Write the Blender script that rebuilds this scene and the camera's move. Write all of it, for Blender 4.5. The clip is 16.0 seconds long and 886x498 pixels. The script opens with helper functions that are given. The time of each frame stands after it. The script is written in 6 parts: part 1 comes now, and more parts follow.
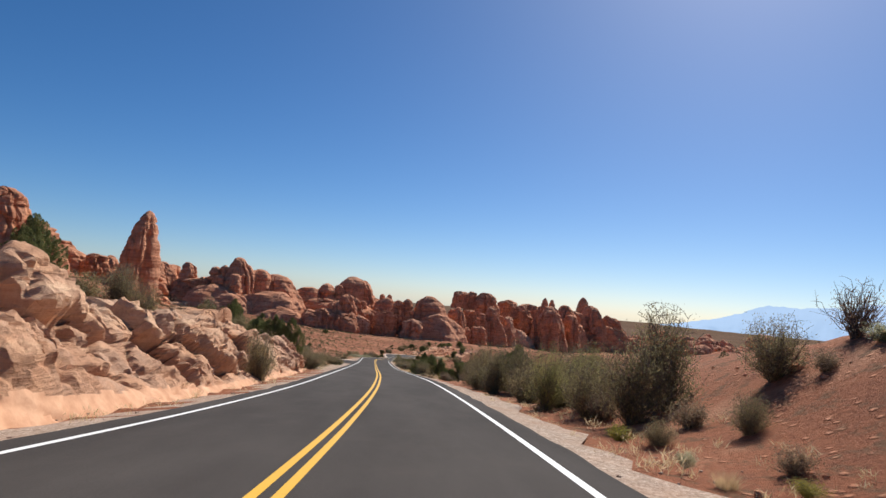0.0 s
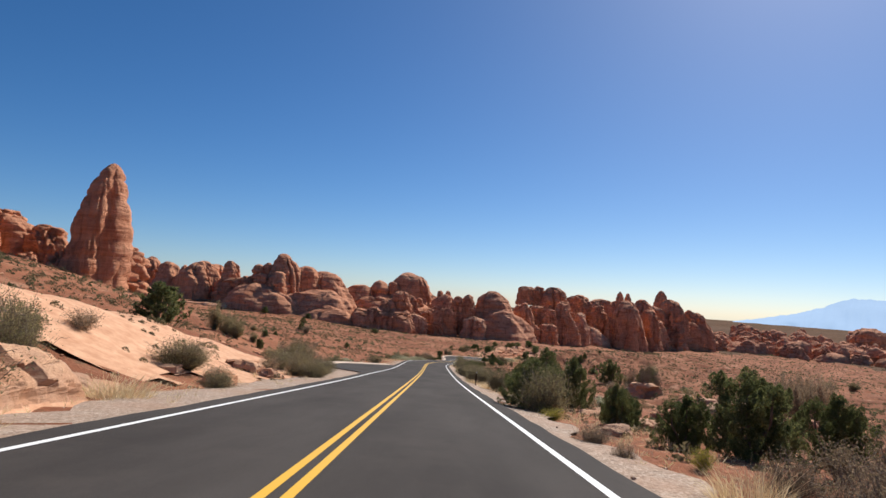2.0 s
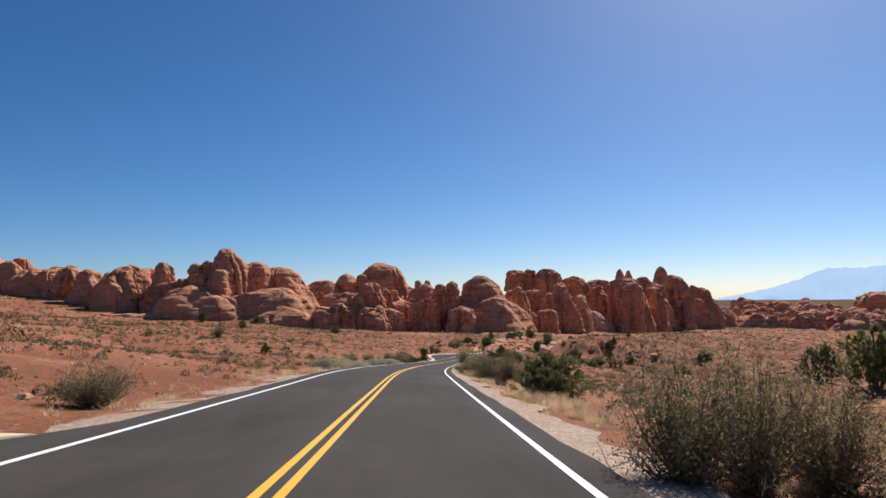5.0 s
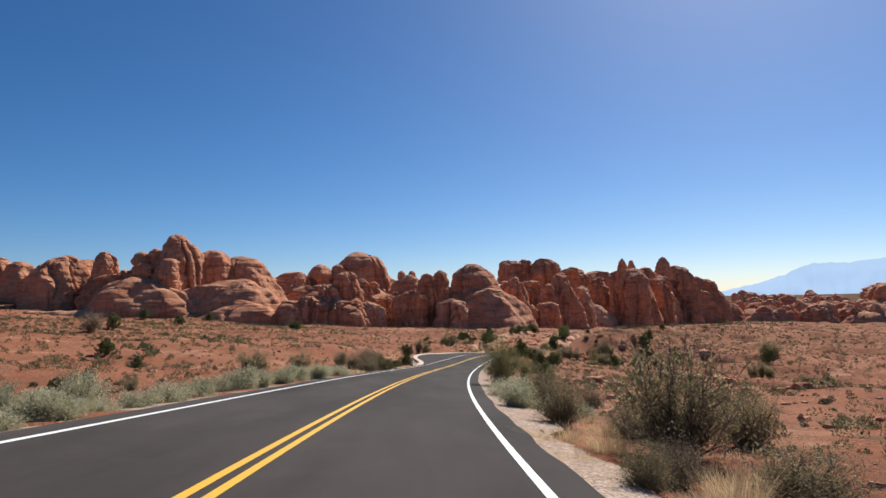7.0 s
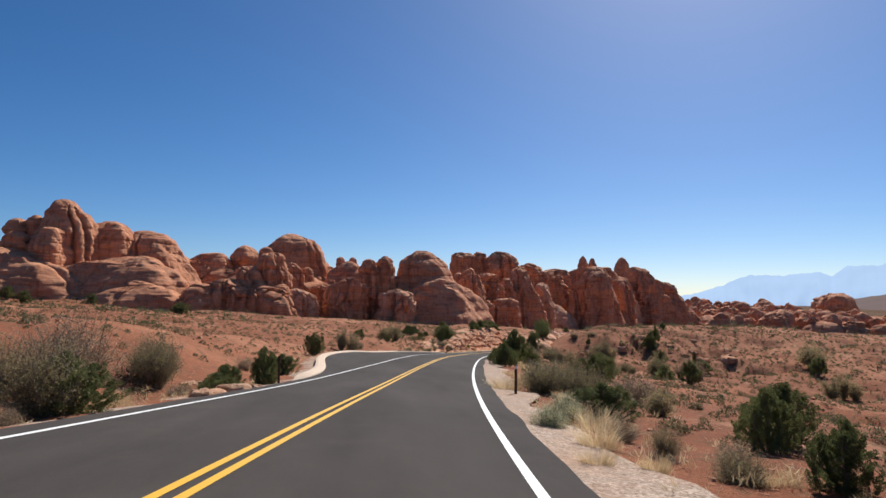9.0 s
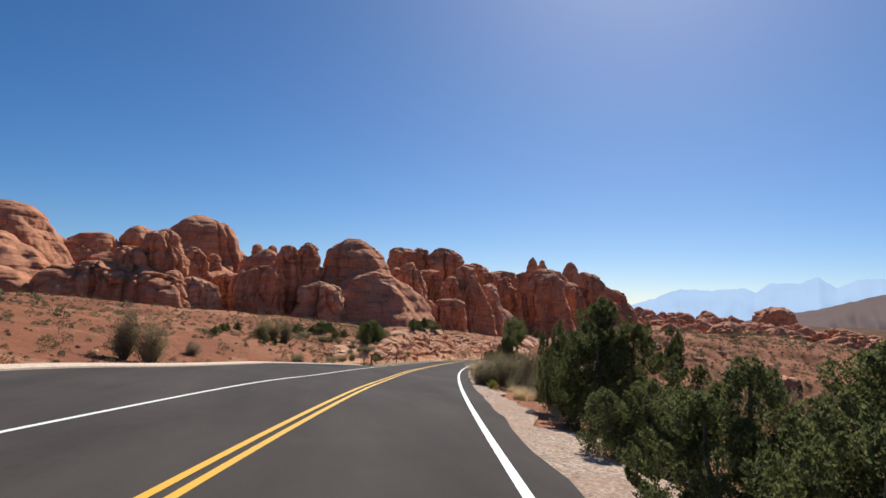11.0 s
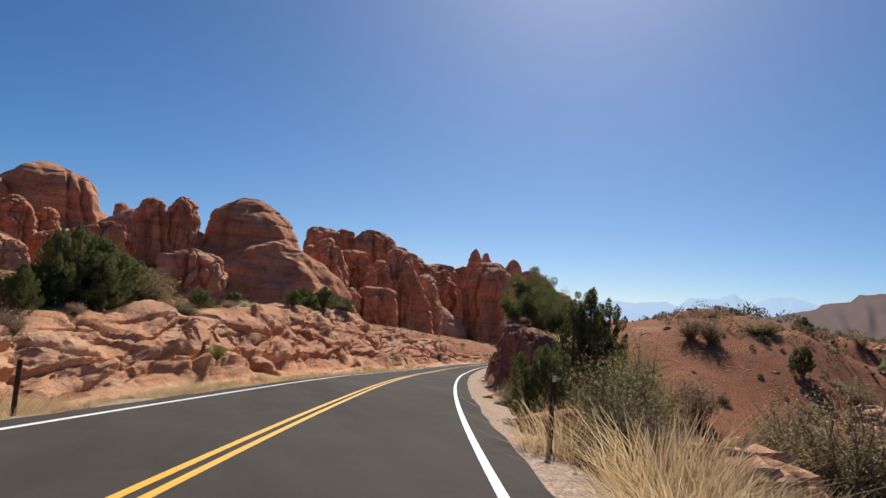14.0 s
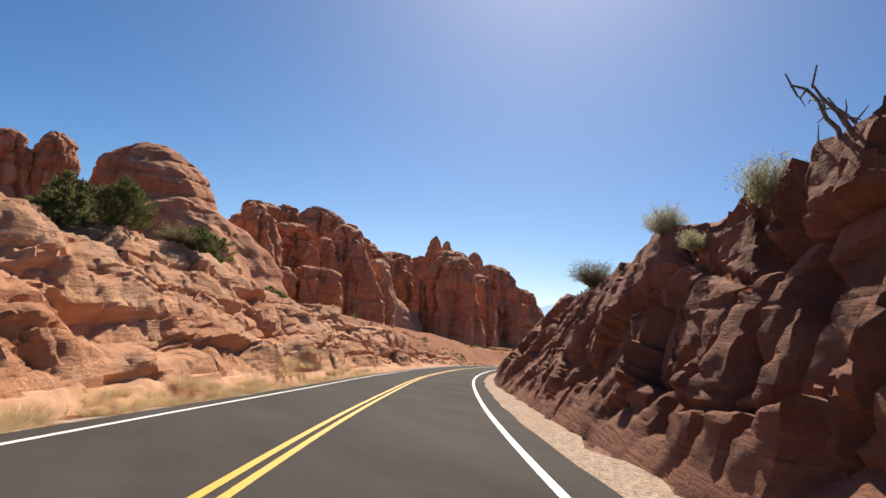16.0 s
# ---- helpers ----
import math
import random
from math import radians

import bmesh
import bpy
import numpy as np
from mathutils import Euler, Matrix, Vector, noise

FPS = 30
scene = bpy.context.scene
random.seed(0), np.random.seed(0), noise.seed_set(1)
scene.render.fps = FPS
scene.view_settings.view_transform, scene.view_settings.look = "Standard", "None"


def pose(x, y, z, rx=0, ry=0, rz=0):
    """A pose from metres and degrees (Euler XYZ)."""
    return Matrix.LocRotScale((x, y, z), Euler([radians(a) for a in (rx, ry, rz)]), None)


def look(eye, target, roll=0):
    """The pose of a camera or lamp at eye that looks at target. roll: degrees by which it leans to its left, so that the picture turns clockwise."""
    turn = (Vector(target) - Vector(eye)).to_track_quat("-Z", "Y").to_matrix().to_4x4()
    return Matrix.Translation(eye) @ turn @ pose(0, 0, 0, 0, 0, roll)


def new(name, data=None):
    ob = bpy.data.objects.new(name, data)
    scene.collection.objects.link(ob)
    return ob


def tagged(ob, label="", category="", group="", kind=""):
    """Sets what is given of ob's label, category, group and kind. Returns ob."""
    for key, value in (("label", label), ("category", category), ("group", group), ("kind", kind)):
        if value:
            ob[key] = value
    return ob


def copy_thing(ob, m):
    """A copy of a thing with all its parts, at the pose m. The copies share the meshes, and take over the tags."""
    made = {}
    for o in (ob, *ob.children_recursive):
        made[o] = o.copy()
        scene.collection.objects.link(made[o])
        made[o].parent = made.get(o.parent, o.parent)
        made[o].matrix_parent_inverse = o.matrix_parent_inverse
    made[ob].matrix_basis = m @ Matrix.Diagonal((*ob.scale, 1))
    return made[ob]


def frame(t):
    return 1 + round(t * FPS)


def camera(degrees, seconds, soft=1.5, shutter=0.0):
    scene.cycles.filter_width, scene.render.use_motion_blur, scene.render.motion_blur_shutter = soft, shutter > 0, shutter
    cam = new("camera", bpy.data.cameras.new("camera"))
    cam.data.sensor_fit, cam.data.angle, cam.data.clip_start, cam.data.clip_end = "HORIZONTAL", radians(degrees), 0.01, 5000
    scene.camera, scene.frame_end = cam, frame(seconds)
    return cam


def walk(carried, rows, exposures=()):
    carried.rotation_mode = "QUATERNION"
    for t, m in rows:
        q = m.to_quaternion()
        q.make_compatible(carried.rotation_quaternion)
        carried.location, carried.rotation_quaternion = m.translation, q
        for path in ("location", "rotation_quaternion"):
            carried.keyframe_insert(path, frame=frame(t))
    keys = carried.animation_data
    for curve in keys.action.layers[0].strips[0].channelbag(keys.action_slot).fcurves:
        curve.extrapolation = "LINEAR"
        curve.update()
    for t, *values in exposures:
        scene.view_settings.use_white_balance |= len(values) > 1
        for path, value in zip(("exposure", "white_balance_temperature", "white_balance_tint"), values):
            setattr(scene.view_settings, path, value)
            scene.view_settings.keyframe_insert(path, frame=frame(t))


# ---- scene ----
cam = camera(70.0, 16.0)
# seconds, x, y, z, and the turn as pitch, lean and heading in degrees
PATH = [
    (0, -0.346, 0.000, 2.590, 4.583, -4.935, -3.228),
    (0.5, -0.052, 14.400, 1.128, 4.529, -4.825, -1.544),
    (1, 0.050, 28.652, -0.282, 4.466, -4.501, -0.022),
    (1.5, -0.055, 42.497, -1.607, 4.503, -4.063, 1.205),
    (2, -0.411, 56.001, -2.948, 4.428, -3.545, 2.025),
    (2.5, -0.940, 68.970, -4.275, 4.419, -2.861, 2.167),
    (3, -1.412, 81.724, -5.575, 4.381, -2.078, 1.609),
    (3.5, -1.865, 94.506, -6.888, 4.397, -0.837, 0.847),
    (4, -2.258, 107.325, -8.161, 4.550, 0.045, 0.363),
    (6.5, -4.178, 172.872, -13.850, 4.535, 1.518, -0.950),
    (7, -4.188, 185.487, -15.003, 4.523, 1.458, -1.671),
    (7.5, -3.960, 197.954, -16.183, 4.429, 1.023, -2.621),
    (8, -3.528, 210.269, -17.297, 4.391, 0.604, -3.881),
    (8.5, -2.906, 222.301, -18.370, 4.423, 0.204, -5.219),
    (9, -2.042, 234.132, -19.344, 4.541, -0.443, -6.399),
    (11.5, 6.708, 291.957, -23.412, 5.418, -2.342, -13.119),
    (12, 8.897, 302.465, -24.179, 5.557, -2.700, -14.181),
    (12.5, 11.215, 312.749, -24.944, 5.734, -3.112, -15.307),
    (13, 13.682, 322.899, -25.686, 5.834, -3.472, -16.301),
    (13.5, 16.382, 333.021, -26.463, 5.854, -3.758, -17.273),
    (14, 19.270, 343.015, -27.207, 5.959, -4.150, -18.147),
    (14.5, 22.300, 352.986, -27.930, 5.991, -4.597, -19.057),
    (15, 25.414, 362.694, -28.605, 6.004, -4.610, -19.977),
    (15.5, 28.456, 372.287, -29.221, 6.167, -5.132, -21.030),
    (16, 31.754, 381.636, -29.875, 6.212, -5.913, -22.259),
]


def eye_pose(x, y, z, pitch, lean, heading):
    return pose(x, y, z, 0, 0, heading) @ pose(0, 0, 0, 90 + pitch) @ pose(0, 0, 0, 0, 0, -lean)


walk(cam, [(row[0], eye_pose(*row[1:])) for row in PATH], [(0.0, 0.24, 6500, 10), (9.0, 0.24, 6500, 10), (13.5, 0.18, 6750, 10), (15.0, 0.30, 7000, 10), (16.0, 0.5, 7200, 10)])


# ---- light ----
SUN_AZ, SUN_EL = 30.0, 41.0     # degrees clockwise from +y, degrees above the horizon

world = bpy.data.worlds.new("desert_sky")
scene.world = world
world.use_nodes = True
wn = world.node_tree
wn.nodes.clear()
sky = wn.nodes.new("ShaderNodeTexSky")
sky.sky_type = 'NISHITA'
sky.sun_disc = False
sky.sun_elevation = radians(SUN_EL)
sky.sun_rotation = radians(SUN_AZ)
sky.altitude = 2000
sky.air_density = 0.9
sky.dust_density = 2.1
sky.ozone_density = 5.0
back = wn.nodes.new("ShaderNodeBackground")
back.inputs["Strength"].default_value = 0.078
wout = wn.nodes.new("ShaderNodeOutputWorld")
vivid = wn.nodes.new("ShaderNodeHueSaturation")
vivid.inputs["Saturation"].default_value = 1.22
wn.links.new(sky.outputs[0], vivid.inputs["Color"])
wn.links.new(vivid.outputs[0], back.inputs[0])
wn.links.new(back.outputs[0], wout.inputs[0])

sun_data = bpy.data.lights.new("sun", 'SUN')
sun_data.energy = 5.0
sun_data.angle = radians(0.53)
sun_data.color = (1.0, 0.95, 0.87)
sun = new("sun", sun_data)
sun_from = Vector((math.sin(radians(SUN_AZ)) * math.cos(radians(SUN_EL)),
                   math.cos(radians(SUN_AZ)) * math.cos(radians(SUN_EL)), math.sin(radians(SUN_EL))))
sun.matrix_world = look(sun_from * 200, (0, 0, 0))


# ---- noise in arrays ----
_perm = np.random.RandomState(7).permutation(256)
_perm = np.concatenate([_perm, _perm, _perm])
_grad = np.random.RandomState(11).normal(size=(256, 3))
_grad /= np.linalg.norm(_grad, axis=1)[:, None]


def perlin(p):
    """Gradient noise of an (n, 3) array, about -0.7 to 0.7."""
    i = np.floor(p).astype(np.int64)
    f = p - i
    i &= 255
    u = f * f * f * (f * (f * 6 - 15) + 10)
    total = np.zeros(len(p))
    for dx in (0, 1):
        for dy in (0, 1):
            for dz in (0, 1):
                h = _perm[_perm[_perm[i[:, 0] + dx] + i[:, 1] + dy] + i[:, 2] + dz] & 255
                g = _grad[h]
                d = (g * (f - (dx, dy, dz))).sum(1)
                w = (u[:, 0] if dx else 1 - u[:, 0]) * (u[:, 1] if dy else 1 - u[:, 1]) * (u[:, 2] if dz else 1 - u[:, 2])
                total += d * w
    return total


def fbm(p, octaves=4, gain=0.5):
    total, a, q = np.zeros(len(p)), 1.0, np.array(p, float)
    for _ in range(octaves):
        total += a * perlin(q)
        q = q * 2.03 + 17.3
        a *= gain
    return total


def cells(p, jitter=0.9, offset=False):
    """Nearest and second nearest feature distance, and a random number of the nearest cell."""
    i = np.floor(p).astype(np.int64)
    d1 = np.full(len(p), 9.0)
    d2 = np.full(len(p), 9.0)
    who = np.zeros(len(p))
    mid = np.zeros((len(p), 3))
    for dx in (-1, 0, 1):
        for dy in (-1, 0, 1):
            for dz in (-1, 0, 1):
                c = i + (dx, dy, dz)
                h = _perm[_perm[_perm[c[:, 0] & 255] + (c[:, 1] & 255)] + (c[:, 2] & 255)] & 255
                o = 0.5 + 0.5 * jitter * _grad[h]
                d = np.linalg.norm(c + o - p, axis=1)
                near = d < d1
                mid[near] = (c + o)[near]
                d2 = np.where(near, d1, np.minimum(d2, d))
                d1 = np.where(near, d, d1)
                who = np.where(near, h / 255.0, who)
    return (d1, d2, who, p - mid) if offset else (d1, d2, who)


def smooth(a, b, x):
    t = np.clip((x - a) / (b - a), 0, 1)
    return t * t * (3 - 2 * t)


def grid_mesh(name, pts, rows, cols, wrap=False, mats=(), shade=True, cap=False):
    """A mesh from a rows x cols array of points; wrap closes the columns."""
    r = np.arange(rows - 1)[:, None] * cols
    n = cols if wrap else cols - 1
    c = np.arange(n)[None, :]
    c2 = (c + 1) % cols
    faces = np.stack([r + c, r + c2, r + cols + c2, r + cols + c], -1).reshape(-1, 4)
    me = bpy.data.meshes.new(name)
    me.vertices.add(len(pts))
    me.vertices.foreach_set("co", np.asarray(pts, np.float32).ravel())
    nf = len(faces)
    me.loops.add(nf * 4)
    me.loops.foreach_set("vertex_index", faces.astype(np.int32).ravel())
    me.polygons.add(nf)
    me.polygons.foreach_set("loop_start", np.arange(nf, dtype=np.int32) * 4)
    me.polygons.foreach_set("use_smooth", np.full(nf, shade))
    me.update(calc_edges=True)
    me.validate()
    for m in mats:
        me.materials.append(m)
    return me


def soup_mesh(name, verts, faces, mats=(), shade=False, slots=None):
    me = bpy.data.meshes.new(name)
    verts, faces = np.asarray(verts, np.float32), np.asarray(faces, np.int32)
    k = faces.shape[1]
    me.vertices.add(len(verts))
    me.vertices.foreach_set("co", verts.ravel())
    me.loops.add(faces.size)
    me.loops.foreach_set("vertex_index", faces.ravel())
    me.polygons.add(len(faces))
    me.polygons.foreach_set("loop_start", np.arange(len(faces), dtype=np.int32) * k)
    me.polygons.foreach_set("use_smooth", np.full(len(faces), shade))
    for m in mats:
        me.materials.append(m)
    if slots is not None:
        me.polygons.foreach_set("material_index", np.asarray(slots, np.int32))
    me.update(calc_edges=True)
    me.validate()
    return me


def part(name, me, parent, label=""):
    ob = new(name, me)
    ob.parent = parent
    if label:
        ob["label"] = label
    return ob


# ---- materials ----
def nodes_of(name):
    m = bpy.data.materials.new(name)
    m.use_nodes = True
    t = m.node_tree
    t.nodes.clear()
    out = t.nodes.new("ShaderNodeOutputMaterial")
    b = t.nodes.new("ShaderNodeBsdfPrincipled")
    t.links.new(b.outputs[0], out.inputs[0])
    return m, t, b


def n_noise(t, vec, scale, detail=4.0, rough=0.55, dist=0.0):
    n = t.nodes.new("ShaderNodeTexNoise")
    n.inputs["Scale"].default_value = scale
    n.inputs["Detail"].default_value = detail
    n.inputs["Roughness"].default_value = rough
    n.inputs["Distortion"].default_value = dist
    t.links.new(vec, n.inputs["Vector"])
    return n.outputs["Fac"]


def n_ramp(t, fac, stops):
    r = t.nodes.new("ShaderNodeValToRGB")
    e = r.color_ramp.elements
    while len(e) < len(stops):
        e.new(0.5)
    for k, (pos, col) in enumerate(stops):
        e[k].position = pos
        e[k].color = (*col, 1) if len(col) == 3 else col
    t.links.new(fac, r.inputs[0])
    return r.outputs[0]


def n_mix(t, fac, a, b, mode='MIX'):
    m = t.nodes.new("ShaderNodeMix")
    m.data_type = 'RGBA'
    m.blend_type = mode
    for sock, v in ((m.inputs[0], fac), (m.inputs[6], a), (m.inputs[7], b)):
        if isinstance(v, (int, float)):
            sock.default_value = v
        elif isinstance(v, tuple):
            sock.default_value = (*v, 1)
        else:
            t.links.new(v, sock)
    return m.outputs[2]


def n_math(t, op, a, b=0.0):
    m = t.nodes.new("ShaderNodeMath")
    m.operation = op
    for sock, v in ((m.inputs[0], a), (m.inputs[1], b)):
        if isinstance(v, (int, float)):
            sock.default_value = v
        else:
            t.links.new(v, sock)
    return m.outputs[0]


def n_pos(t, scale=(1, 1, 1), local=False):
    """World place (or the object's own), stretched."""
    if local:
        src = t.nodes.new("ShaderNodeTexCoord").outputs["Object"]
    else:
        src = t.nodes.new("ShaderNodeNewGeometry").outputs["Position"]
    if scale == (1, 1, 1):
        return src
    mp = t.nodes.new("ShaderNodeMapping")
    mp.inputs["Scale"].default_value = scale
    t.links.new(src, mp.inputs["Vector"])
    return mp.outputs[0]


def n_bump(t, b, height, strength=0.5, distance=0.05):
    n = t.nodes.new("ShaderNodeBump")
    n.inputs["Strength"].default_value = strength
    n.inputs["Distance"].default_value = distance
    t.links.new(height, n.inputs["Height"])
    t.links.new(n.outputs[0], b.inputs["Normal"])


def sandstone(name, dark, mid, light, streak=0.5, band=0.6, fine=1.0, pale=0.0):
    m, t, b = nodes_of(name)
    p = n_pos(t)
    bands = n_noise(t, n_pos(t, (0.09, 0.09, 0.45)), 1.0, 5, 0.6, 0.6)
    col = n_ramp(t, bands, [(0.3, dark), (0.5, mid), (0.72, light)])
    big = n_noise(t, p, 0.11, 4)
    col = n_mix(t, n_math(t, 'MULTIPLY', n_ramp(t, big, [(0.35, (0, 0, 0)), (0.7, (1, 1, 1))]), 0.6), col, light)
    stain = n_noise(t, n_pos(t, (0.7, 0.7, 0.07)), 1.0, 5, 0.65)
    mask = n_ramp(t, stain, [(0.5, (0, 0, 0)), (0.68, (1, 1, 1))])
    col = n_mix(t, n_math(t, 'MULTIPLY', mask, streak), col, tuple(c * 0.45 for c in dark))
    if pale:
        chalk = n_noise(t, n_pos(t, (0.35, 0.35, 0.12)), 1.0, 5, 0.6)
        pm = n_ramp(t, chalk, [(0.48, (0, 0, 0)), (0.62, (1, 1, 1))])
        col = n_mix(t, n_math(t, 'MULTIPLY', pm, pale), col, (0.52, 0.34, 0.24))
    grain = n_noise(t, p, 3.5 * fine, 8, 0.7)
    col = n_mix(t, 0.4, col, n_ramp(t, grain, [(0.25, (0.32, 0.3, 0.28)), (0.75, (0.75, 0.75, 0.75))]), 'OVERLAY')
    b.inputs["Roughness"].default_value = 0.93
    b.inputs["Specular IOR Level"].default_value = 0.15
    lines = n_noise(t, n_pos(t, (0.10, 0.10, 1.5)), 1.0 * fine, 6, 0.65, 0.4)
    col = n_mix(t, 0.2, col, n_ramp(t, lines, [(0.36, (0.28, 0.26, 0.25)), (0.62, (0.72, 0.72, 0.72))]), 'OVERLAY')
    t.links.new(col, b.inputs["Base Color"])
    hgt = n_math(t, 'ADD', n_math(t, 'ADD', n_noise(t, n_pos(t, (0.5, 0.5, 1.5)), 0.9 * fine, 8, 0.62), n_math(t, 'MULTIPLY', lines, 1.3)),
                 n_math(t, 'MULTIPLY', n_noise(t, p, 2.0 * fine, 8, 0.7), 0.8))
    n_bump(t, b, hgt, 0.75, 0.55 / fine)
    return m


M_ROCK = sandstone("red_sandstone", (0.36, 0.142, 0.076), (0.52, 0.225, 0.122), (0.64, 0.315, 0.185), streak=0.5)
M_ROCK_PALE = sandstone("bleached_red_sandstone", (0.38, 0.15, 0.08), (0.55, 0.25, 0.14), (0.67, 0.36, 0.22), pale=0.8)
M_BANK = sandstone("orange_cut_sandstone", (0.42, 0.165, 0.082), (0.58, 0.265, 0.14), (0.72, 0.41, 0.25), streak=0.22, fine=2.5, pale=0.4)
# darker copy of the cut sandstone, the wall's shade put into its colour
M_SHADEBANK = sandstone("shaded_cut_sandstone", (0.19, 0.080, 0.052), (0.29, 0.128, 0.084), (0.40, 0.195, 0.132), streak=0.5, fine=2.5)
M_PALEBANK = sandstone("pale_cut_sandstone", (0.34, 0.145, 0.075), (0.53, 0.275, 0.155), (0.70, 0.45, 0.30), streak=0.35, fine=2.5, pale=0.6)


def soil_material():
    m, t, b = nodes_of("red_desert_soil")
    p = n_pos(t)
    big = n_noise(t, p, 0.045, 5)
    col = n_ramp(t, big, [(0.3, (0.20, 0.074, 0.040)), (0.5, (0.28, 0.109, 0.058)), (0.68, (0.38, 0.170, 0.096))])
    mid = n_noise(t, p, 0.45, 6, 0.65)
    col = n_mix(t, n_ramp(t, mid, [(0.5, (0, 0, 0)), (0.7, (0.65, 0.65, 0.65))]), col, (0.21, 0.085, 0.05))
    pale = n_noise(t, p, 0.19, 6, 0.6)
    col = n_mix(t, n_ramp(t, pale, [(0.57, (0, 0, 0)), (0.68, (0.55, 0.55, 0.55))]), col, (0.52, 0.29, 0.18))
    litter = n_noise(t, p, 1.3, 6, 0.75)
    col = n_mix(t, n_ramp(t, litter, [(0.52, (0, 0, 0)), (0.62, (0.75, 0.75, 0.75))]), col, (0.135, 0.085, 0.050))
    v = t.nodes.new("ShaderNodeTexVoronoi")
    v.inputs["Scale"].default_value = 3.2
    t.links.new(p, v.inputs["Vector"])
    stones = n_ramp(t, v.outputs["Distance"], [(0.12, (1, 1, 1)), (0.3, (0, 0, 0))])
    sel = n_ramp(t, v.outputs["Color"], [(0.55, (0, 0, 0)), (0.6, (1, 1, 1))])
    sm = n_mix(t, 1.0, stones, sel, 'MULTIPLY')
    col = n_mix(t, n_math(t, 'MULTIPLY', sm, 0.7), col, (0.47, 0.22, 0.13))
    fine = n_noise(t, p, 9.0, 8, 0.75)
    col = n_mix(t, 0.6, col, n_ramp(t, fine, [(0.25, (0.2, 0.2, 0.2)), (0.75, (0.9, 0.9, 0.9))]), 'OVERLAY')
    t.links.new(col, b.inputs["Base Color"])
    b.inputs["Roughness"].default_value = 0.97
    b.inputs["Specular IOR Level"].default_value = 0.08
    h = n_math(t, 'ADD', n_math(t, 'MULTIPLY', sm, 0.6), n_math(t, 'ADD', n_math(t, 'MULTIPLY', fine, 0.5), mid))
    n_bump(t, b, h, 0.8, 0.16)
    return m


M_SOIL = soil_material()


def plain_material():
    """Far plain: soil hidden for the most part by low grey-brown brush, with distance haze put into its colour."""
    m, t, b = nodes_of("hazed_scrub_plain")
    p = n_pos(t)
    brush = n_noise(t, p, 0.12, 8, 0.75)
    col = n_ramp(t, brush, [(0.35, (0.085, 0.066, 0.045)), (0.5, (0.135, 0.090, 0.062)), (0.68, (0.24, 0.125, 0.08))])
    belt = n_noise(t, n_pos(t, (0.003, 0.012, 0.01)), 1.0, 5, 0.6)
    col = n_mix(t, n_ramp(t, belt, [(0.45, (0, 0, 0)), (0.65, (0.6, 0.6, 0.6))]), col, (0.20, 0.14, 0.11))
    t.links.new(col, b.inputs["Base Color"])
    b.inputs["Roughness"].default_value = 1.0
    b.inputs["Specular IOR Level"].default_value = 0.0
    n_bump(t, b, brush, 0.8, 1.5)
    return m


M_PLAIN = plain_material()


def gravel_material():
    m, t, b = nodes_of("pinkish_shoulder_gravel")
    p = n_pos(t)
    v = t.nodes.new("ShaderNodeTexVoronoi")
    v.inputs["Scale"].default_value = 22.0
    t.links.new(p, v.inputs["Vector"])
    col = n_ramp(t, v.outputs["Color"], [(0.1, (0.22, 0.15, 0.11)), (0.5, (0.39, 0.29, 0.22)), (0.9, (0.58, 0.47, 0.385))])
    big = n_noise(t, p, 0.5, 5, 0.6)
    col = n_mix(t, n_ramp(t, big, [(0.4, (0, 0, 0)), (0.7, (0.6, 0.6, 0.6))]), col, (0.38, 0.235, 0.16))
    fine = n_noise(t, p, 4.0, 6, 0.7)
    col = n_mix(t, 0.45, col, n_ramp(t, fine, [(0.3, (0.25, 0.25, 0.25)), (0.7, (0.8, 0.8, 0.8))]), 'OVERLAY')
    t.links.new(col, b.inputs["Base Color"])
    b.inputs["Roughness"].default_value = 0.95
    b.inputs["Specular IOR Level"].default_value = 0.1
    n_bump(t, b, n_math(t, 'ADD', n_math(t, 'SUBTRACT', 1.0, v.outputs["Distance"]), fine), 0.7, 0.03)
    return m


M_GRAVEL = gravel_material()


def asphalt_material():
    m, t, b = nodes_of("grey_brown_asphalt")
    p = n_pos(t)
    big = n_noise(t, n_pos(t, (0.5, 0.09, 0.5)), 1.0, 5, 0.6)
    col = n_ramp(t, big, [(0.28, (0.042, 0.036, 0.033)), (0.72, (0.076, 0.066, 0.060))])
    agg = n_noise(t, p, 75.0, 4, 0.8)
    col = n_mix(t, 0.5, col, n_ramp(t, agg, [(0.3, (0.2, 0.2, 0.2)), (0.7, (0.85, 0.83, 0.8))]), 'OVERLAY')
    dust = n_noise(t, p, 0.6, 6, 0.65)
    col = n_mix(t, n_ramp(t, dust, [(0.52, (0, 0, 0)), (0.75, (0.3, 0.3, 0.3))]), col, (0.095, 0.078, 0.068))
    t.links.new(col, b.inputs["Base Color"])
    b.inputs["Roughness"].default_value = 0.95
    b.inputs["Specular IOR Level"].default_value = 0.1
    n_bump(t, b, agg, 0.35, 0.006)
    return m


M_ASPHALT = asphalt_material()


def paint_material(name, colour, worn):
    m, t, b = nodes_of(name)
    p = n_pos(t)
    w = n_noise(t, p, 14.0, 8, 0.75)
    col = n_mix(t, n_ramp(t, w, [(0.56, (0, 0, 0)), (0.74, (0.6, 0.6, 0.6))]), colour, worn)
    t.links.new(col, b.inputs["Base Color"])
    b.inputs["Roughness"].default_value = 0.6
    n_bump(t, b, w, 0.3, 0.004)
    return m


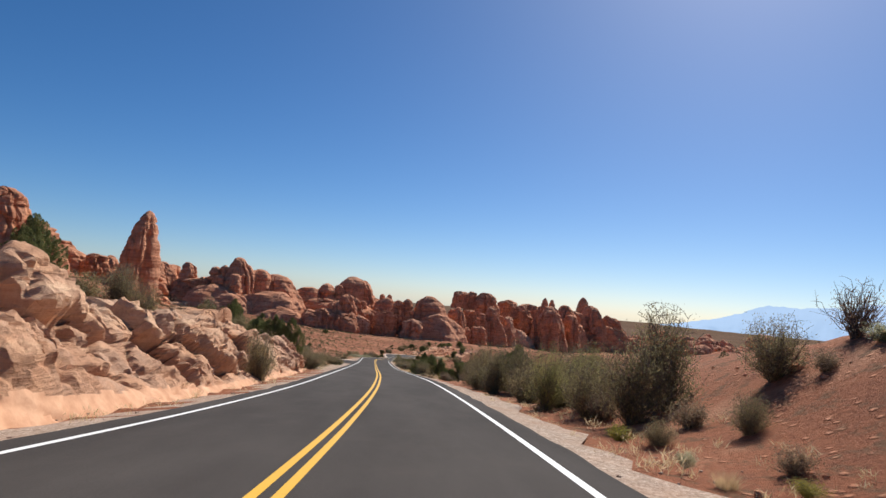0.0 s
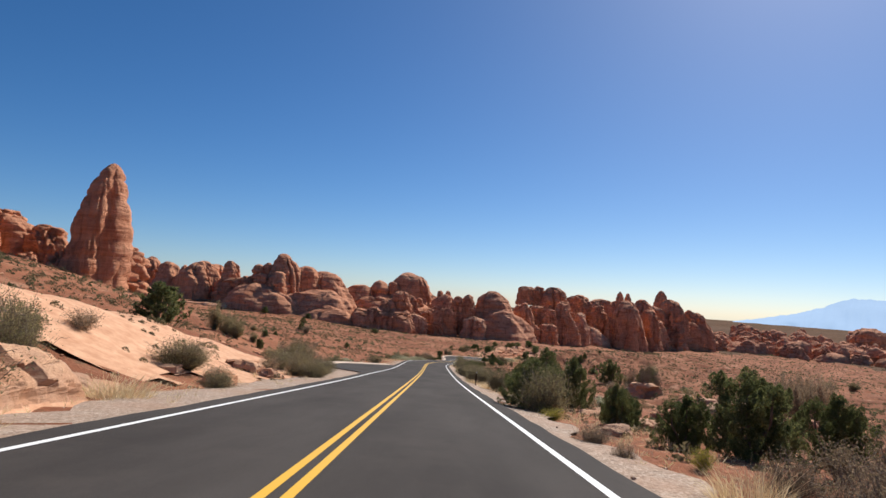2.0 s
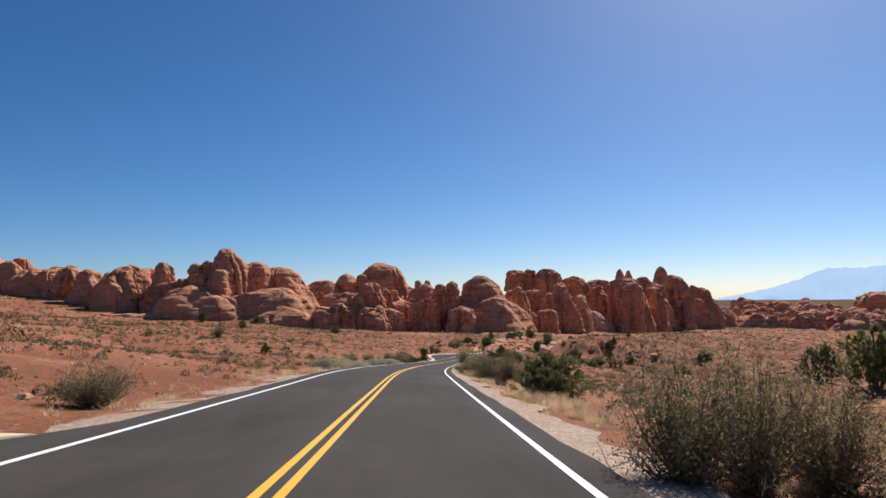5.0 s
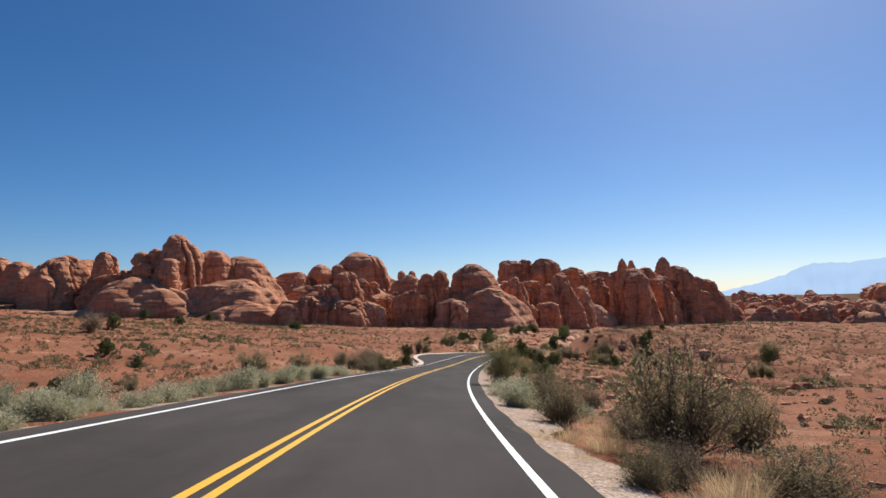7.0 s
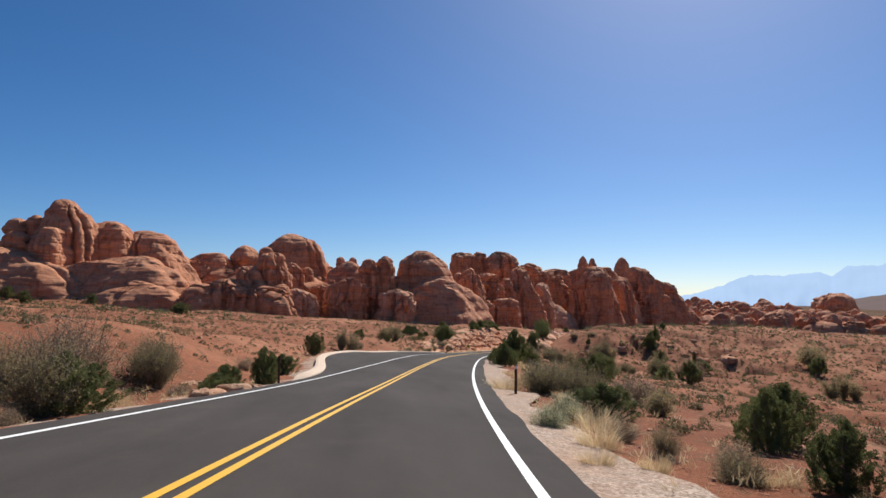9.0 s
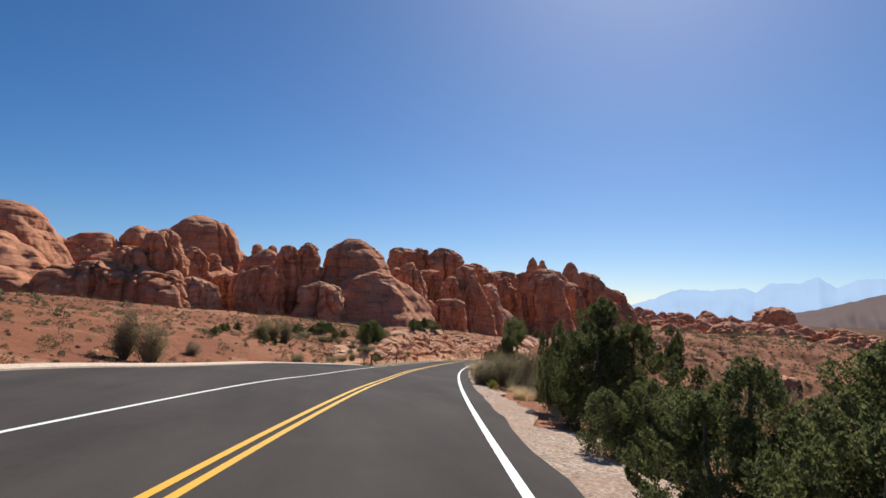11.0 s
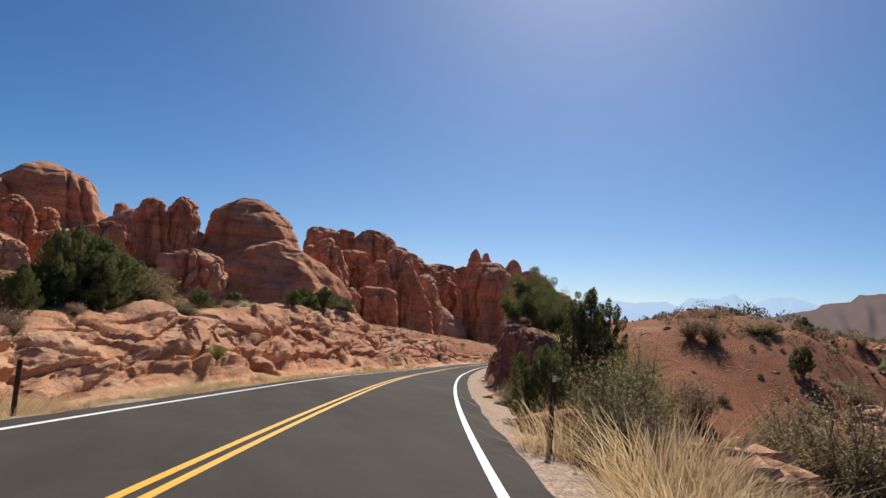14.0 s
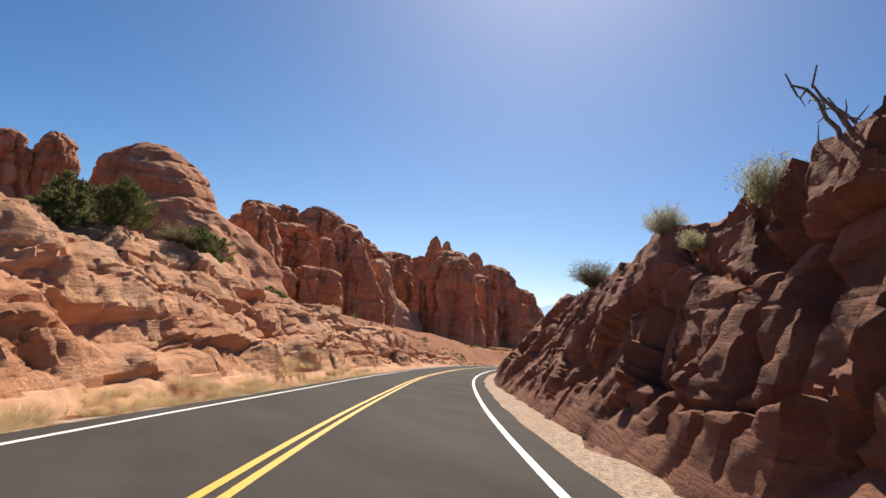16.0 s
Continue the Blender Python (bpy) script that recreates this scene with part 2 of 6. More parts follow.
M_WHITE = paint_material("white_road_paint", (0.82, 0.81, 0.78), (0.35, 0.33, 0.31))
M_YELLOW = paint_material("yellow_road_paint", (0.76, 0.41, 0.010), (0.36, 0.20, 0.03))


def simple(name, a, b2, scale=4.0, rough=0.8, bump=0.3, dist=0.02, metal=0.0, local=False, random_tint=0.0):
    m, t, b = nodes_of(name)
    p = n_pos(t, local=local)
    w = n_noise(t, p, scale, 7, 0.65)
    col = n_ramp(t, w, [(0.3, a), (0.7, b2)])
    if random_tint:
        info = t.nodes.new("ShaderNodeObjectInfo")
        col = n_mix(t, random_tint, col, n_ramp(t, info.outputs["Random"], [(0.0, (0.25, 0.25, 0.2)), (1.0, (0.8, 0.75, 0.75))]), 'OVERLAY')
    t.links.new(col, b.inputs["Base Color"])
    b.inputs["Roughness"].default_value = rough
    b.inputs["Metallic"].default_value = metal
    b.inputs["Specular IOR Level"].default_value = 0.2
    if bump:
        n_bump(t, b, w, bump, dist)
    return m


def leaf_material(name, dark, mid, light, tint=0.35):
    m, t, b = nodes_of(name)
    geo = t.nodes.new("ShaderNodeNewGeometry")
    col = n_ramp(t, geo.outputs["Random Per Island"], [(0.0, dark), (0.5, mid), (1.0, light)])
    info = t.nodes.new("ShaderNodeObjectInfo")
    col = n_mix(t, tint, col, n_ramp(t, info.outputs["Random"], [(0.0, (0.22, 0.25, 0.2)), (1.0, (0.8, 0.72, 0.68))]), 'OVERLAY')
    t.links.new(col, b.inputs["Base Color"])
    b.inputs["Roughness"].default_value = 0.75
    b.inputs["Specular IOR Level"].default_value = 0.2
    tr = t.nodes.new("ShaderNodeBsdfTranslucent")
    t.links.new(col, tr.inputs[0])
    mx = t.nodes.new("ShaderNodeMixShader")
    mx.inputs[0].default_value = 0.42
    out = [n for n in t.nodes if n.type == 'OUTPUT_MATERIAL'][0]
    t.links.new(b.outputs[0], mx.inputs[1])
    t.links.new(tr.outputs[0], mx.inputs[2])
    t.links.new(mx.outputs[0], out.inputs[0])
    return m


M_JUNIPER = leaf_material("juniper_scale_leaves", (0.085, 0.100, 0.038), (0.14, 0.160, 0.062), (0.23, 0.245, 0.10))
M_SAGE = leaf_material("grey_green_sage_leaves", (0.32, 0.32, 0.195), (0.49, 0.48, 0.32), (0.65, 0.63, 0.45))
M_OLIVE = leaf_material("olive_shrub_leaves", (0.17, 0.142, 0.074), (0.29, 0.245, 0.13), (0.43, 0.37, 0.21))
M_WILLOW = leaf_material("yellow_olive_leaves", (0.17, 0.165, 0.065), (0.29, 0.275, 0.11), (0.42, 0.38, 0.17))
M_DRY = leaf_material("brown_dry_shrub_leaves", (0.20, 0.142, 0.092), (0.33, 0.242, 0.16), (0.46, 0.35, 0.235))
M_SCRUB = leaf_material("dark_brown_olive_scrub", (0.085, 0.070, 0.038), (0.15, 0.125, 0.066), (0.25, 0.205, 0.115), 0.0)
M_SCRUB_GREEN = leaf_material("dull_green_scrub", (0.080, 0.085, 0.040), (0.135, 0.142, 0.070), (0.21, 0.215, 0.115), 0.0)
M_STRAW = leaf_material("dry_straw_grass", (0.48, 0.34, 0.19), (0.67, 0.52, 0.31), (0.80, 0.67, 0.45))
M_YELLOWGREEN = leaf_material("yellow_green_rabbitbrush", (0.20, 0.20, 0.03), (0.34, 0.32, 0.05), (0.48, 0.42, 0.10))
M_TWIG = simple("grey_brown_bark", (0.12, 0.09, 0.068), (0.26, 0.205, 0.16), 12.0, 0.9, 0.5, 0.02, local=True)
M_DEADWOOD = simple("weathered_dead_wood", (0.10, 0.08, 0.065), (0.26, 0.22, 0.19), 10.0, 0.9, 0.5, 0.02, local=True)
M_POST = simple("rusty_brown_steel", (0.035, 0.020, 0.013), (0.10, 0.055, 0.033), 15.0, 0.8, 0.3, 0.004)
M_KERB = simple("sandy_concrete", (0.55, 0.41, 0.30), (0.74, 0.59, 0.46), 5.0, 0.9, 0.4, 0.01)
M_SIGN = simple("white_marker_plate", (0.62, 0.60, 0.57), (0.78, 0.77, 0.75), 6.0, 0.5, 0.0)

M_SAND = simple("orange_blown_sand", (0.50, 0.245, 0.135), (0.72, 0.43, 0.27), 1.6, 0.96, 0.6, 0.06)


# ---- the lie of the land ----
# the road's centre line: x, y, height, cross fall in degrees (right side down)
ROAD = [
    (-1.73, -57.5, 6.88, 1.15), (-2.16, -28.7, 4.06, 0.28), (-1.62, 0.0, 1.24, -0.69), (-1.35, 14.4, -0.20, -1.76), (-1.28, 28.7, -1.60, -1.63),
    (-1.47, 42.5, -2.93, -0.80), (-1.85, 56.0, -4.29, 0.04), (-2.33, 69.0, -5.63, 0.69), (-2.82, 81.7, -6.95, 1.26), (-3.30, 94.5, -8.27, 2.01),
    (-3.76, 107.3, -9.55, 2.90), (-4.23, 120.0, -10.77, 2.89), (-4.80, 135.0, -12.13, 2.60), (-5.53, 154.0, -13.70, 3.40), (-6.14, 172.9, -15.25, 4.60),
    (-6.37, 185.5, -16.39, 4.78), (-6.35, 198.0, -17.53, 4.33), (-6.01, 210.3, -18.63, 3.87), (-5.37, 222.3, -19.69, 3.49), (-4.44, 234.1, -20.70, 2.68),
    (-3.21, 246.0, -21.68, 1.55), (-1.21, 261.0, -22.81, 0.05), (1.42, 277.0, -23.85, 0.11), (4.26, 292.0, -24.80, 1.00), (6.46, 302.5, -25.53, 1.54),
    (8.76, 312.7, -26.30, 0.95), (11.21, 322.9, -27.05, 0.63), (13.85, 333.0, -27.82, 0.38), (16.66, 343.0, -28.57, -0.04), (19.69, 353.0, -29.28, -0.46),
    (22.88, 362.7, -29.95, -0.92), (26.26, 372.3, -30.59, -1.41), (29.76, 381.6, -31.22, -1.98), (33.91, 392.0, -31.94, -2.95), (39.27, 404.3, -32.77, -3.9),
    (49.7, 425.6, -33.98, -5.2), (62.4, 446.1, -35.0, -4.6), (76.70, 465.7, -36.1, -3.0), (92.26, 484.3, -37.38, -1.56), (117.46, 510.0, -38.74, -0.66),
]
HALF = 3.51         # centre line to edge line
EDGE = 4.13         # centre line to the asphalt's edge


def spline(ctrl, step):
    """Catmull-Rom through the rows of ctrl, cut into pieces of about step metres."""
    c = np.array(ctrl, float)
    c = np.vstack([2 * c[0] - c[1], c, 2 * c[-1] - c[-2]])
    out = []
    for k in range(1, len(c) - 2):
        p0, p1, p2, p3 = c[k - 1:k + 3]
        n = max(2, int(np.linalg.norm((p2 - p1)[:2]) / step))
        u = (np.arange(n) / n)[:, None]
        d1 = np.linalg.norm((p1 - p0)[:2]); d2 = np.linalg.norm((p2 - p1)[:2]); d3 = np.linalg.norm((p3 - p2)[:2])
        m1 = d2 * ((p1 - p0) / d1 * d2 + (p2 - p1) / d2 * d1) / (d1 + d2)
        m2 = d2 * ((p2 - p1) / d2 * d3 + (p3 - p2) / d3 * d2) / (d2 + d3)
        out.append((2 * u**3 - 3 * u**2 + 1) * p1 + (u**3 - 2 * u**2 + u) * m1 + (-2 * u**3 + 3 * u**2) * p2 + (u**3 - u**2) * m2)
    out.append(c[-2][None])
    return np.vstack(out)


LINE = spline(ROAD, 1.0)
TANG = np.gradient(LINE[:, :2], axis=0)
TANG /= np.linalg.norm(TANG, axis=1)[:, None]
RIGHT = np.stack([TANG[:, 1], -TANG[:, 0]], -1)
FALL = np.tan(np.radians(LINE[:, 3]))
CHAIN = np.concatenate([[0], np.cumsum(np.linalg.norm(np.diff(LINE[:, :2], axis=0), axis=1))])
CAR = 1.9           # the height of LINE is that of the surface under the right lane's middle


def along(y):
    """Index of the road's point nearest to that y."""
    return int(np.argmin(np.abs(LINE[:, 1] - y)))


def road_point(k, d, dz=0.0):
    """A place on the road's surface d metres right of the centre line at index k."""
    p = LINE[k]
    return np.array([p[0] + RIGHT[k, 0] * d, p[1] + RIGHT[k, 1] * d, p[2] - FALL[k] * (d - CAR) + dz])


def road_near(xy):
    """For each place: index of the nearest road point, and metres to the right of the centre line."""
    best = np.full(len(xy), 1e9)
    idx = np.zeros(len(xy), int)
    for s in range(0, len(xy), 20000):
        q = xy[s:s + 20000]
        d = ((q[:, None, :] - LINE[None, ::2, :2]) ** 2).sum(-1)
        idx[s:s + 20000] = d.argmin(1) * 2
    off = xy - LINE[idx, :2]
    return idx, (off * RIGHT[idx]).sum(1), np.linalg.norm(off, axis=1)


# heights of the land away from the road
ANCHORS = [
    (-136, 490, -16.4), (-114, 490, -20.1), (-88, 487, -23.4), (-58, 492, -28.3), (-24, 501, -29.9), (9, 511, -30.8), (57, 559, -34.0), (104, 620, -36.8),
    (160, 685, -41.4), (269, 794, -43.6), (516, 1026, -50.0), (-336, 577, 1.4), (-285, 565, -3.4), (-208, 521, -14.7), (-140, 482, -21.4),
]
ANCHORS += [
    (-73, 178, -1.5), (-56, 156, -5.2), (-63, 190, -12.5), (-112, 301, -14.4), (-105, 243, -10.1), (-55, 243, -16.4), (-25, 286, -22.0), (-104, 388, -19.9),
    (-30, 340, -24.0), (0, 390, -26.0), (20, 430, -27.5), (60, 490, -30.9), (80, 500, -32.4), (112, 470, -29.0), (85, 425, -28.5), (70, 390, -29.5), (62, 360, -33.0),
]
ANCHORS += [
    (80, 320, -35.0), (90, 272, -30.5), (84, 200, -21.5), (77, 127, -13.5), (45, 69, -6.5), (30, 35, -2.0), (30, 0, 2.5), (40, -50, 6.0),
    (200, 156, -22.0), (275, 373, -40.0), (180, 420, -34.0), (600, 500, -42.0), (800, 900, -38.0), (-20, 25, 4.5), (-50, 60, 6.0), (-140, 100, 8.0), (-260, 300, 2.0), (-60, -60, 10.0),
]
ANCHORS += [(-30, 110, -6.0), (-45, 120, -4.0), (0, 800, -20.0), (-250, 850, 0.0), (300, 1100, -45.0), (-800, 900, 20.0), (300, -100, -8.0)]


def plate_fit(pts):
    p = np.array(pts, float)
    n = len(p)
    d2 = ((p[:, None, :2] - p[None, :, :2]) ** 2).sum(-1)
    K = 0.5 * d2 * np.log(d2 + 1e-9) + np.eye(n) * 400.0
    Pm = np.hstack([np.ones((n, 1)), p[:, :2]])
    A = np.block([[K, Pm], [Pm.T, np.zeros((3, 3))]])
    return p, np.linalg.solve(A, np.r_[p[:, 2], np.zeros(3)])


ROAD_ANCHORS = [tuple(LINE[k, :3]) for k in range(10, len(LINE), 24)]
PLATE = plate_fit(ANCHORS + ROAD_ANCHORS)


def plate(xy):
    p, w = PLATE
    out = np.zeros(len(xy))
    for s in range(0, len(xy), 20000):
        q = xy[s:s + 20000]
        d2 = ((q[:, None, :] - p[None, :, :2]) ** 2).sum(-1)
        out[s:s + 20000] = (0.5 * d2 * np.log(d2 + 1e-9)) @ w[:-3] + w[-3] + q @ w[-2:]
    return out


def lay_bys(y, d):
    """How far left the paved lay-bys reach at the road's y (0 where there is none)."""
    a = smooth(105, 114.5, y) * (1 - smooth(130, 147, y)) * 5.3
    b = smooth(262, 298, y) * (1 - smooth(325, 337, y)) * 6.6
    return np.maximum(a, b)


# local hills: x, y, half-widths, height
MOUNDS = [
    (17, 8, 9, 26, 4.0), (22, 36, 10, 10, 2.2), (-14, 86, 5, 9, 0.7), (74, 402, 30, 28, 3.2), (45, 370, 10, 12, 2.6), (54, 380, 15, 17, 4.6), (10, 63, 5, 6, 1.0), (-14, 275, 8, 14, 1.4), (40, 318, 16, 14, -4.0),
]


def land(xy):
    """Height of the ground at an (n, 2) array of places."""
    xy = np.asarray(xy, float)
    far = np.hypot(xy[:, 0], xy[:, 1] - 300)
    z = plate(np.where((far > 1200)[:, None], (xy - (0, 300)) / np.maximum(far, 1)[:, None] * 1200 + (0, 300), xy))
    z = np.where(far > 600, z * (1 - smooth(600, 1600, far)) + smooth(600, 1600, far) * -38.0, z)
    p3 = np.c_[xy, np.zeros(len(xy))]
    idx, d, dist = road_near(xy)
    y = LINE[idx, 1]
    away = np.maximum(np.where(d < 0, -d - lay_bys(y, d), d) - EDGE, 0)
    away = np.where(dist > np.abs(d) + 3, dist, away)
    rough = 1.4 * fbm(p3 / 28.0, 4) + 0.5 * fbm(p3 / 6.0 + 9, 4) + 0.16 * fbm(p3 / 1.3 + 4, 3)
    gully = np.abs(fbm(p3 / 22.0 + 31, 3)) ** 0.7
    rough -= 1.6 * (1 - smooth(0.0, 0.35, gully)) * smooth(8, 25, away) * (d > 0)
    z = z + rough * smooth(1.5, 16, away) * (1 + 2.0 * smooth(300, 900, far))
    rz = LINE[idx, 2] - FALL[idx] * (np.clip(d, -EDGE - 9, EDGE + 3) - CAR)
    for mx, my, rx, ry, mh in MOUNDS:
        z = z + mh * np.exp(-((xy[:, 0] - mx) / rx) ** 2 - ((xy[:, 1] - my) / ry) ** 2)
    # verges: the right falls off to the valley, the left lies level for a while
    w = smooth(1.6, np.where(d > 0, 9.0, 13.0), away)
    verge = rz - 0.13 - 0.09 * np.minimum(away, 3) + 0.05 * fbm(p3 / 0.9, 3) * smooth(0.3, 1.5, away)
    z = verge * (1 - w) + z * w
    paved = away <= 0.02
    return np.where(paved, rz - 0.22, z)


def spaced(edges):
    """Grid lines: (start, end, step) runs joined."""
    out = []
    for a, b, st in edges:
        out.append(np.arange(a, b, st))
    return np.concatenate(out)


gx = spaced([(-4800, -1000, 380), (-1000, -400, 50), (-400, -160, 6), (-160, -45, 2.4), (-45, 75, 0.95), (75, 160, 2.2), (160, 420, 6), (420, 1000, 45), (1000, 4801, 380)])
gy = spaced([(-4000, -300, 370), (-300, -40, 20), (-40, 0, 1.5), (0, 440, 1.15), (440, 560, 1.8), (560, 860, 6), (860, 1400, 30), (1400, 4801, 300)])
GX, GY = np.meshgrid(gx, gy)
flat = np.c_[GX.ravel(), GY.ravel()]
gz = land(flat)
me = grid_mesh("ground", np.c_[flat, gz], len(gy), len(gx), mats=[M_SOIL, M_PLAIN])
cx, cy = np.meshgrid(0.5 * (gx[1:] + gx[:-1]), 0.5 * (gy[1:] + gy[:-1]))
# faces far from the road take the plain's haze-dulled colour
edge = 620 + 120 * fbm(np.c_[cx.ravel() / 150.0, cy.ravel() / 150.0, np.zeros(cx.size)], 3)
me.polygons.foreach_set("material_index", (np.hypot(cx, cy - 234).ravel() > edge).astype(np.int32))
tagged(new("ground", me), "rolling red desert soil with pebbles and gullies", "ground", kind="structure")


def ribbon(name, k0, k1, dl, dr, dz, mat, across=2, wob_l=0.0, wob_r=0.0, drop=0.0):
    """A strip along the road from index k0 to k1 between dl and dr metres right of the centre line."""
    pts = []
    for k in range(k0, k1):
        l = dl(k) if callable(dl) else dl
        r = dr(k) if callable(dr) else dr
        if wob_l:
            l += wob_l * noise.noise((CHAIN[k] * 0.45, 3.1, dl if not callable(dl) else 0))
        if wob_r:
            r += wob_r * noise.noise((CHAIN[k] * 0.45, 7.7, dr if not callable(dr) else 0))
        for j in range(across):
            u = j / (across - 1)
            q = road_point(k, l + (r - l) * u, dz)
            pts.append(q - (0, 0, drop * u))
    return grid_mesh(name, np.array(pts), k1 - k0, across, mats=[mat], shade=True)


N = len(LINE)
tagged(new("road", ribbon("road", 0, N, lambda k: -EDGE - lay_bys(LINE[k, 1], 0), EDGE, 0.0, M_ASPHALT, 12, 0.12, 0.12)),
       "dark grey two-lane asphalt road", "road", kind="structure")
for nm, d in (("edge_line_left", -HALF), ("edge_line_right", HALF)):
    tagged(new(nm, ribbon(nm, 0, N, d - 0.065, d + 0.065, 0.006, M_WHITE)), "solid white painted edge line", "road marking", kind="structure")
for nm, d in (("centre_line_left", -0.125), ("centre_line_right", 0.125)):
    tagged(new(nm, ribbon(nm, 0, N, d - 0.06, d + 0.06, 0.006, M_YELLOW)), "solid yellow painted centre line", "road marking", kind="structure")
# gravel verges, laid over the soil
tagged(new("shoulder_right", ribbon("shoulder_right", 0, N, EDGE - 0.25, EDGE + 1.25, -0.04, M_GRAVEL, 8, 0.0, 0.9, 0.12)),
       "pale pinkish gravel beside the asphalt", "road shoulder", kind="structure")
tagged(new("shoulder_left", ribbon("shoulder_left", 0, N, lambda k: -EDGE - lay_bys(LINE[k, 1], 0) - 1.7 - 1.6 * smooth(58, 76, LINE[k, 1]) * (1 - smooth(105, 113, LINE[k, 1])), lambda k: -EDGE - lay_bys(LINE[k, 1], 0) + 0.25,
                                   -0.27, M_GRAVEL, 8, 1.0, 0.0, -0.22)), "pale pinkish gravel beside the asphalt", "road shoulder", kind="structure")


def sand_patch(cx, cy, rx, ry):
    """Pale blown sand over the soil, with a ragged outline."""
    xs, ys = np.arange(cx - 1.5 * rx, cx + 1.5 * rx, 0.5), np.arange(cy - 1.5 * ry, cy + 1.5 * ry, 0.5)
    sx, sy = np.meshgrid(xs, ys)
    xy = np.c_[sx.ravel(), sy.ravel()]
    inside = ((xy[:, 0] - cx) / rx) ** 2 + ((xy[:, 1] - cy) / ry) ** 2 + 0.9 * fbm(np.c_[xy / 4.0, np.full(len(xy), 5.0)], 4) < 1
    idx, d, dist = road_near(xy)
    inside &= (-d - lay_bys(LINE[idx, 1], d) - EDGE) > 2.2
    n, k = len(xs), np.arange((len(xs) - 1) * (len(ys) - 1))
    a = k // (n - 1) * n + k % (n - 1)
    quads = np.stack([a, a + 1, a + n + 1, a + n], -1)
    quads = quads[inside[quads].all(1)]
    used, flat_ids = np.unique(quads, return_inverse=True)
    # lies on the ground's own facets
    z = np.maximum(land(xy[used]), 0 * used + land(xy[used] + (0.45, 0.0))) + 0.07
    me = soup_mesh("sand_patch", np.c_[xy[used], z], flat_ids.reshape(-1, 4), [M_SAND], True)
    return tagged(new("sand_patch", me), "pale orange blown sand on the slope", "sand", kind="structure")


sand_patch(-17.5, 90, 8.5, 14)


# ---- sandstone fins and domes ----
ROCK_SEED = [0]
LABELS = {
    "whale": "long low whaleback of smooth red sandstone", "dome": "rounded red sandstone dome with layered ledges", "cap": "broad layered red sandstone cap dome",
    "block": "upright weathered red sandstone block", "tower": "tall rounded red sandstone column", "fin": "thin upright fin of red sandstone", "knob": "small balanced knob of layered red sandstone",
    "butte": "tall tapering red sandstone butte with one sheer side", "spire": "pointed red sandstone spire", "rubble": "broken heap of red sandstone ledges", "mass": "massive red sandstone wall with a rounded top",
}
ROCK_NAME = {"fin": "sandstone_fin", "spire": "sandstone_spire", "butte": "sandstone_butte", "tower": "sandstone_column", "whale": "sandstone_slab", "mass": "sandstone_wall", "knob": "sandstone_pinnacle"}
SHAPE = {  # rise power and closing power of the outline, section power, depth per half-width, flare of the foot, cracks, swelling
    "whale": (1.9, 0.50, 2.4, 0.75, 0.10, 0, 0.16), "dome": (2.8, 0.52, 2.4, 1.0, 0.16, 1, 0.17), "cap": (3.2, 0.50, 2.5, 1.1, 0.10, 1, 0.15), "block": (5.0, 0.42, 2.9, 1.0, 0.08, 2, 0.16),
    "tower": (4.6, 0.50, 2.5, 1.1, 0.12, 1, 0.13), "fin": (2.9, 0.52, 2.6, 1.8, 0.14, 2, 0.16), "butte": (2.4, 0.55, 2.9, 1.0, 0.06, 2, 0.07), "spire": (2.6, 0.62, 2.4, 1.1, 0.12, 0, 0.10),
    "rubble": (2.4, 0.52, 2.4, 1.0, 0.16, 3, 0.26), "mass": (5.0, 0.42, 3.2, 0.6, 0.05, 6, 0.15), "knob": (3.6, 0.48, 2.3, 1.0, -0.10, 0, 0.10),
}


def strata(P):
    """How far each bed of the sandstone stands out at a place: rounded beds with sharp partings, level over the whole ridge."""
    z = P[:, 2] + 0.012 * P[:, 0] + 1.6 * fbm(np.c_[P[:, :2] / 70.0, P[:, 2] / 90.0] + 3, 2)
    total = np.zeros(len(P))
    for thick, amount, salt in ((4.1, 0.75, 0.3), (1.35, 0.20, 9.1)):
        zz = z / thick + 0.35 * perlin(np.c_[np.full(len(z), salt), np.full(len(z), 2.2), z / (thick * 3)])
        bed = np.floor(zz)
        u = zz - bed
        strength = 0.25 + 1.1 * np.clip(0.5 + perlin(np.c_[bed * 3.7 + salt, P[:, 0] / 45.0, P[:, 1] / 60.0]), 0, 1)
        total += amount * strength * (np.sqrt(np.clip(4 * u * (1 - u), 0, 1)) - 0.75 + 0.5 * perlin(np.c_[bed * 1.9 + salt, P[:, 0] / 18.0, P[:, 1] / 30.0]))
    return total


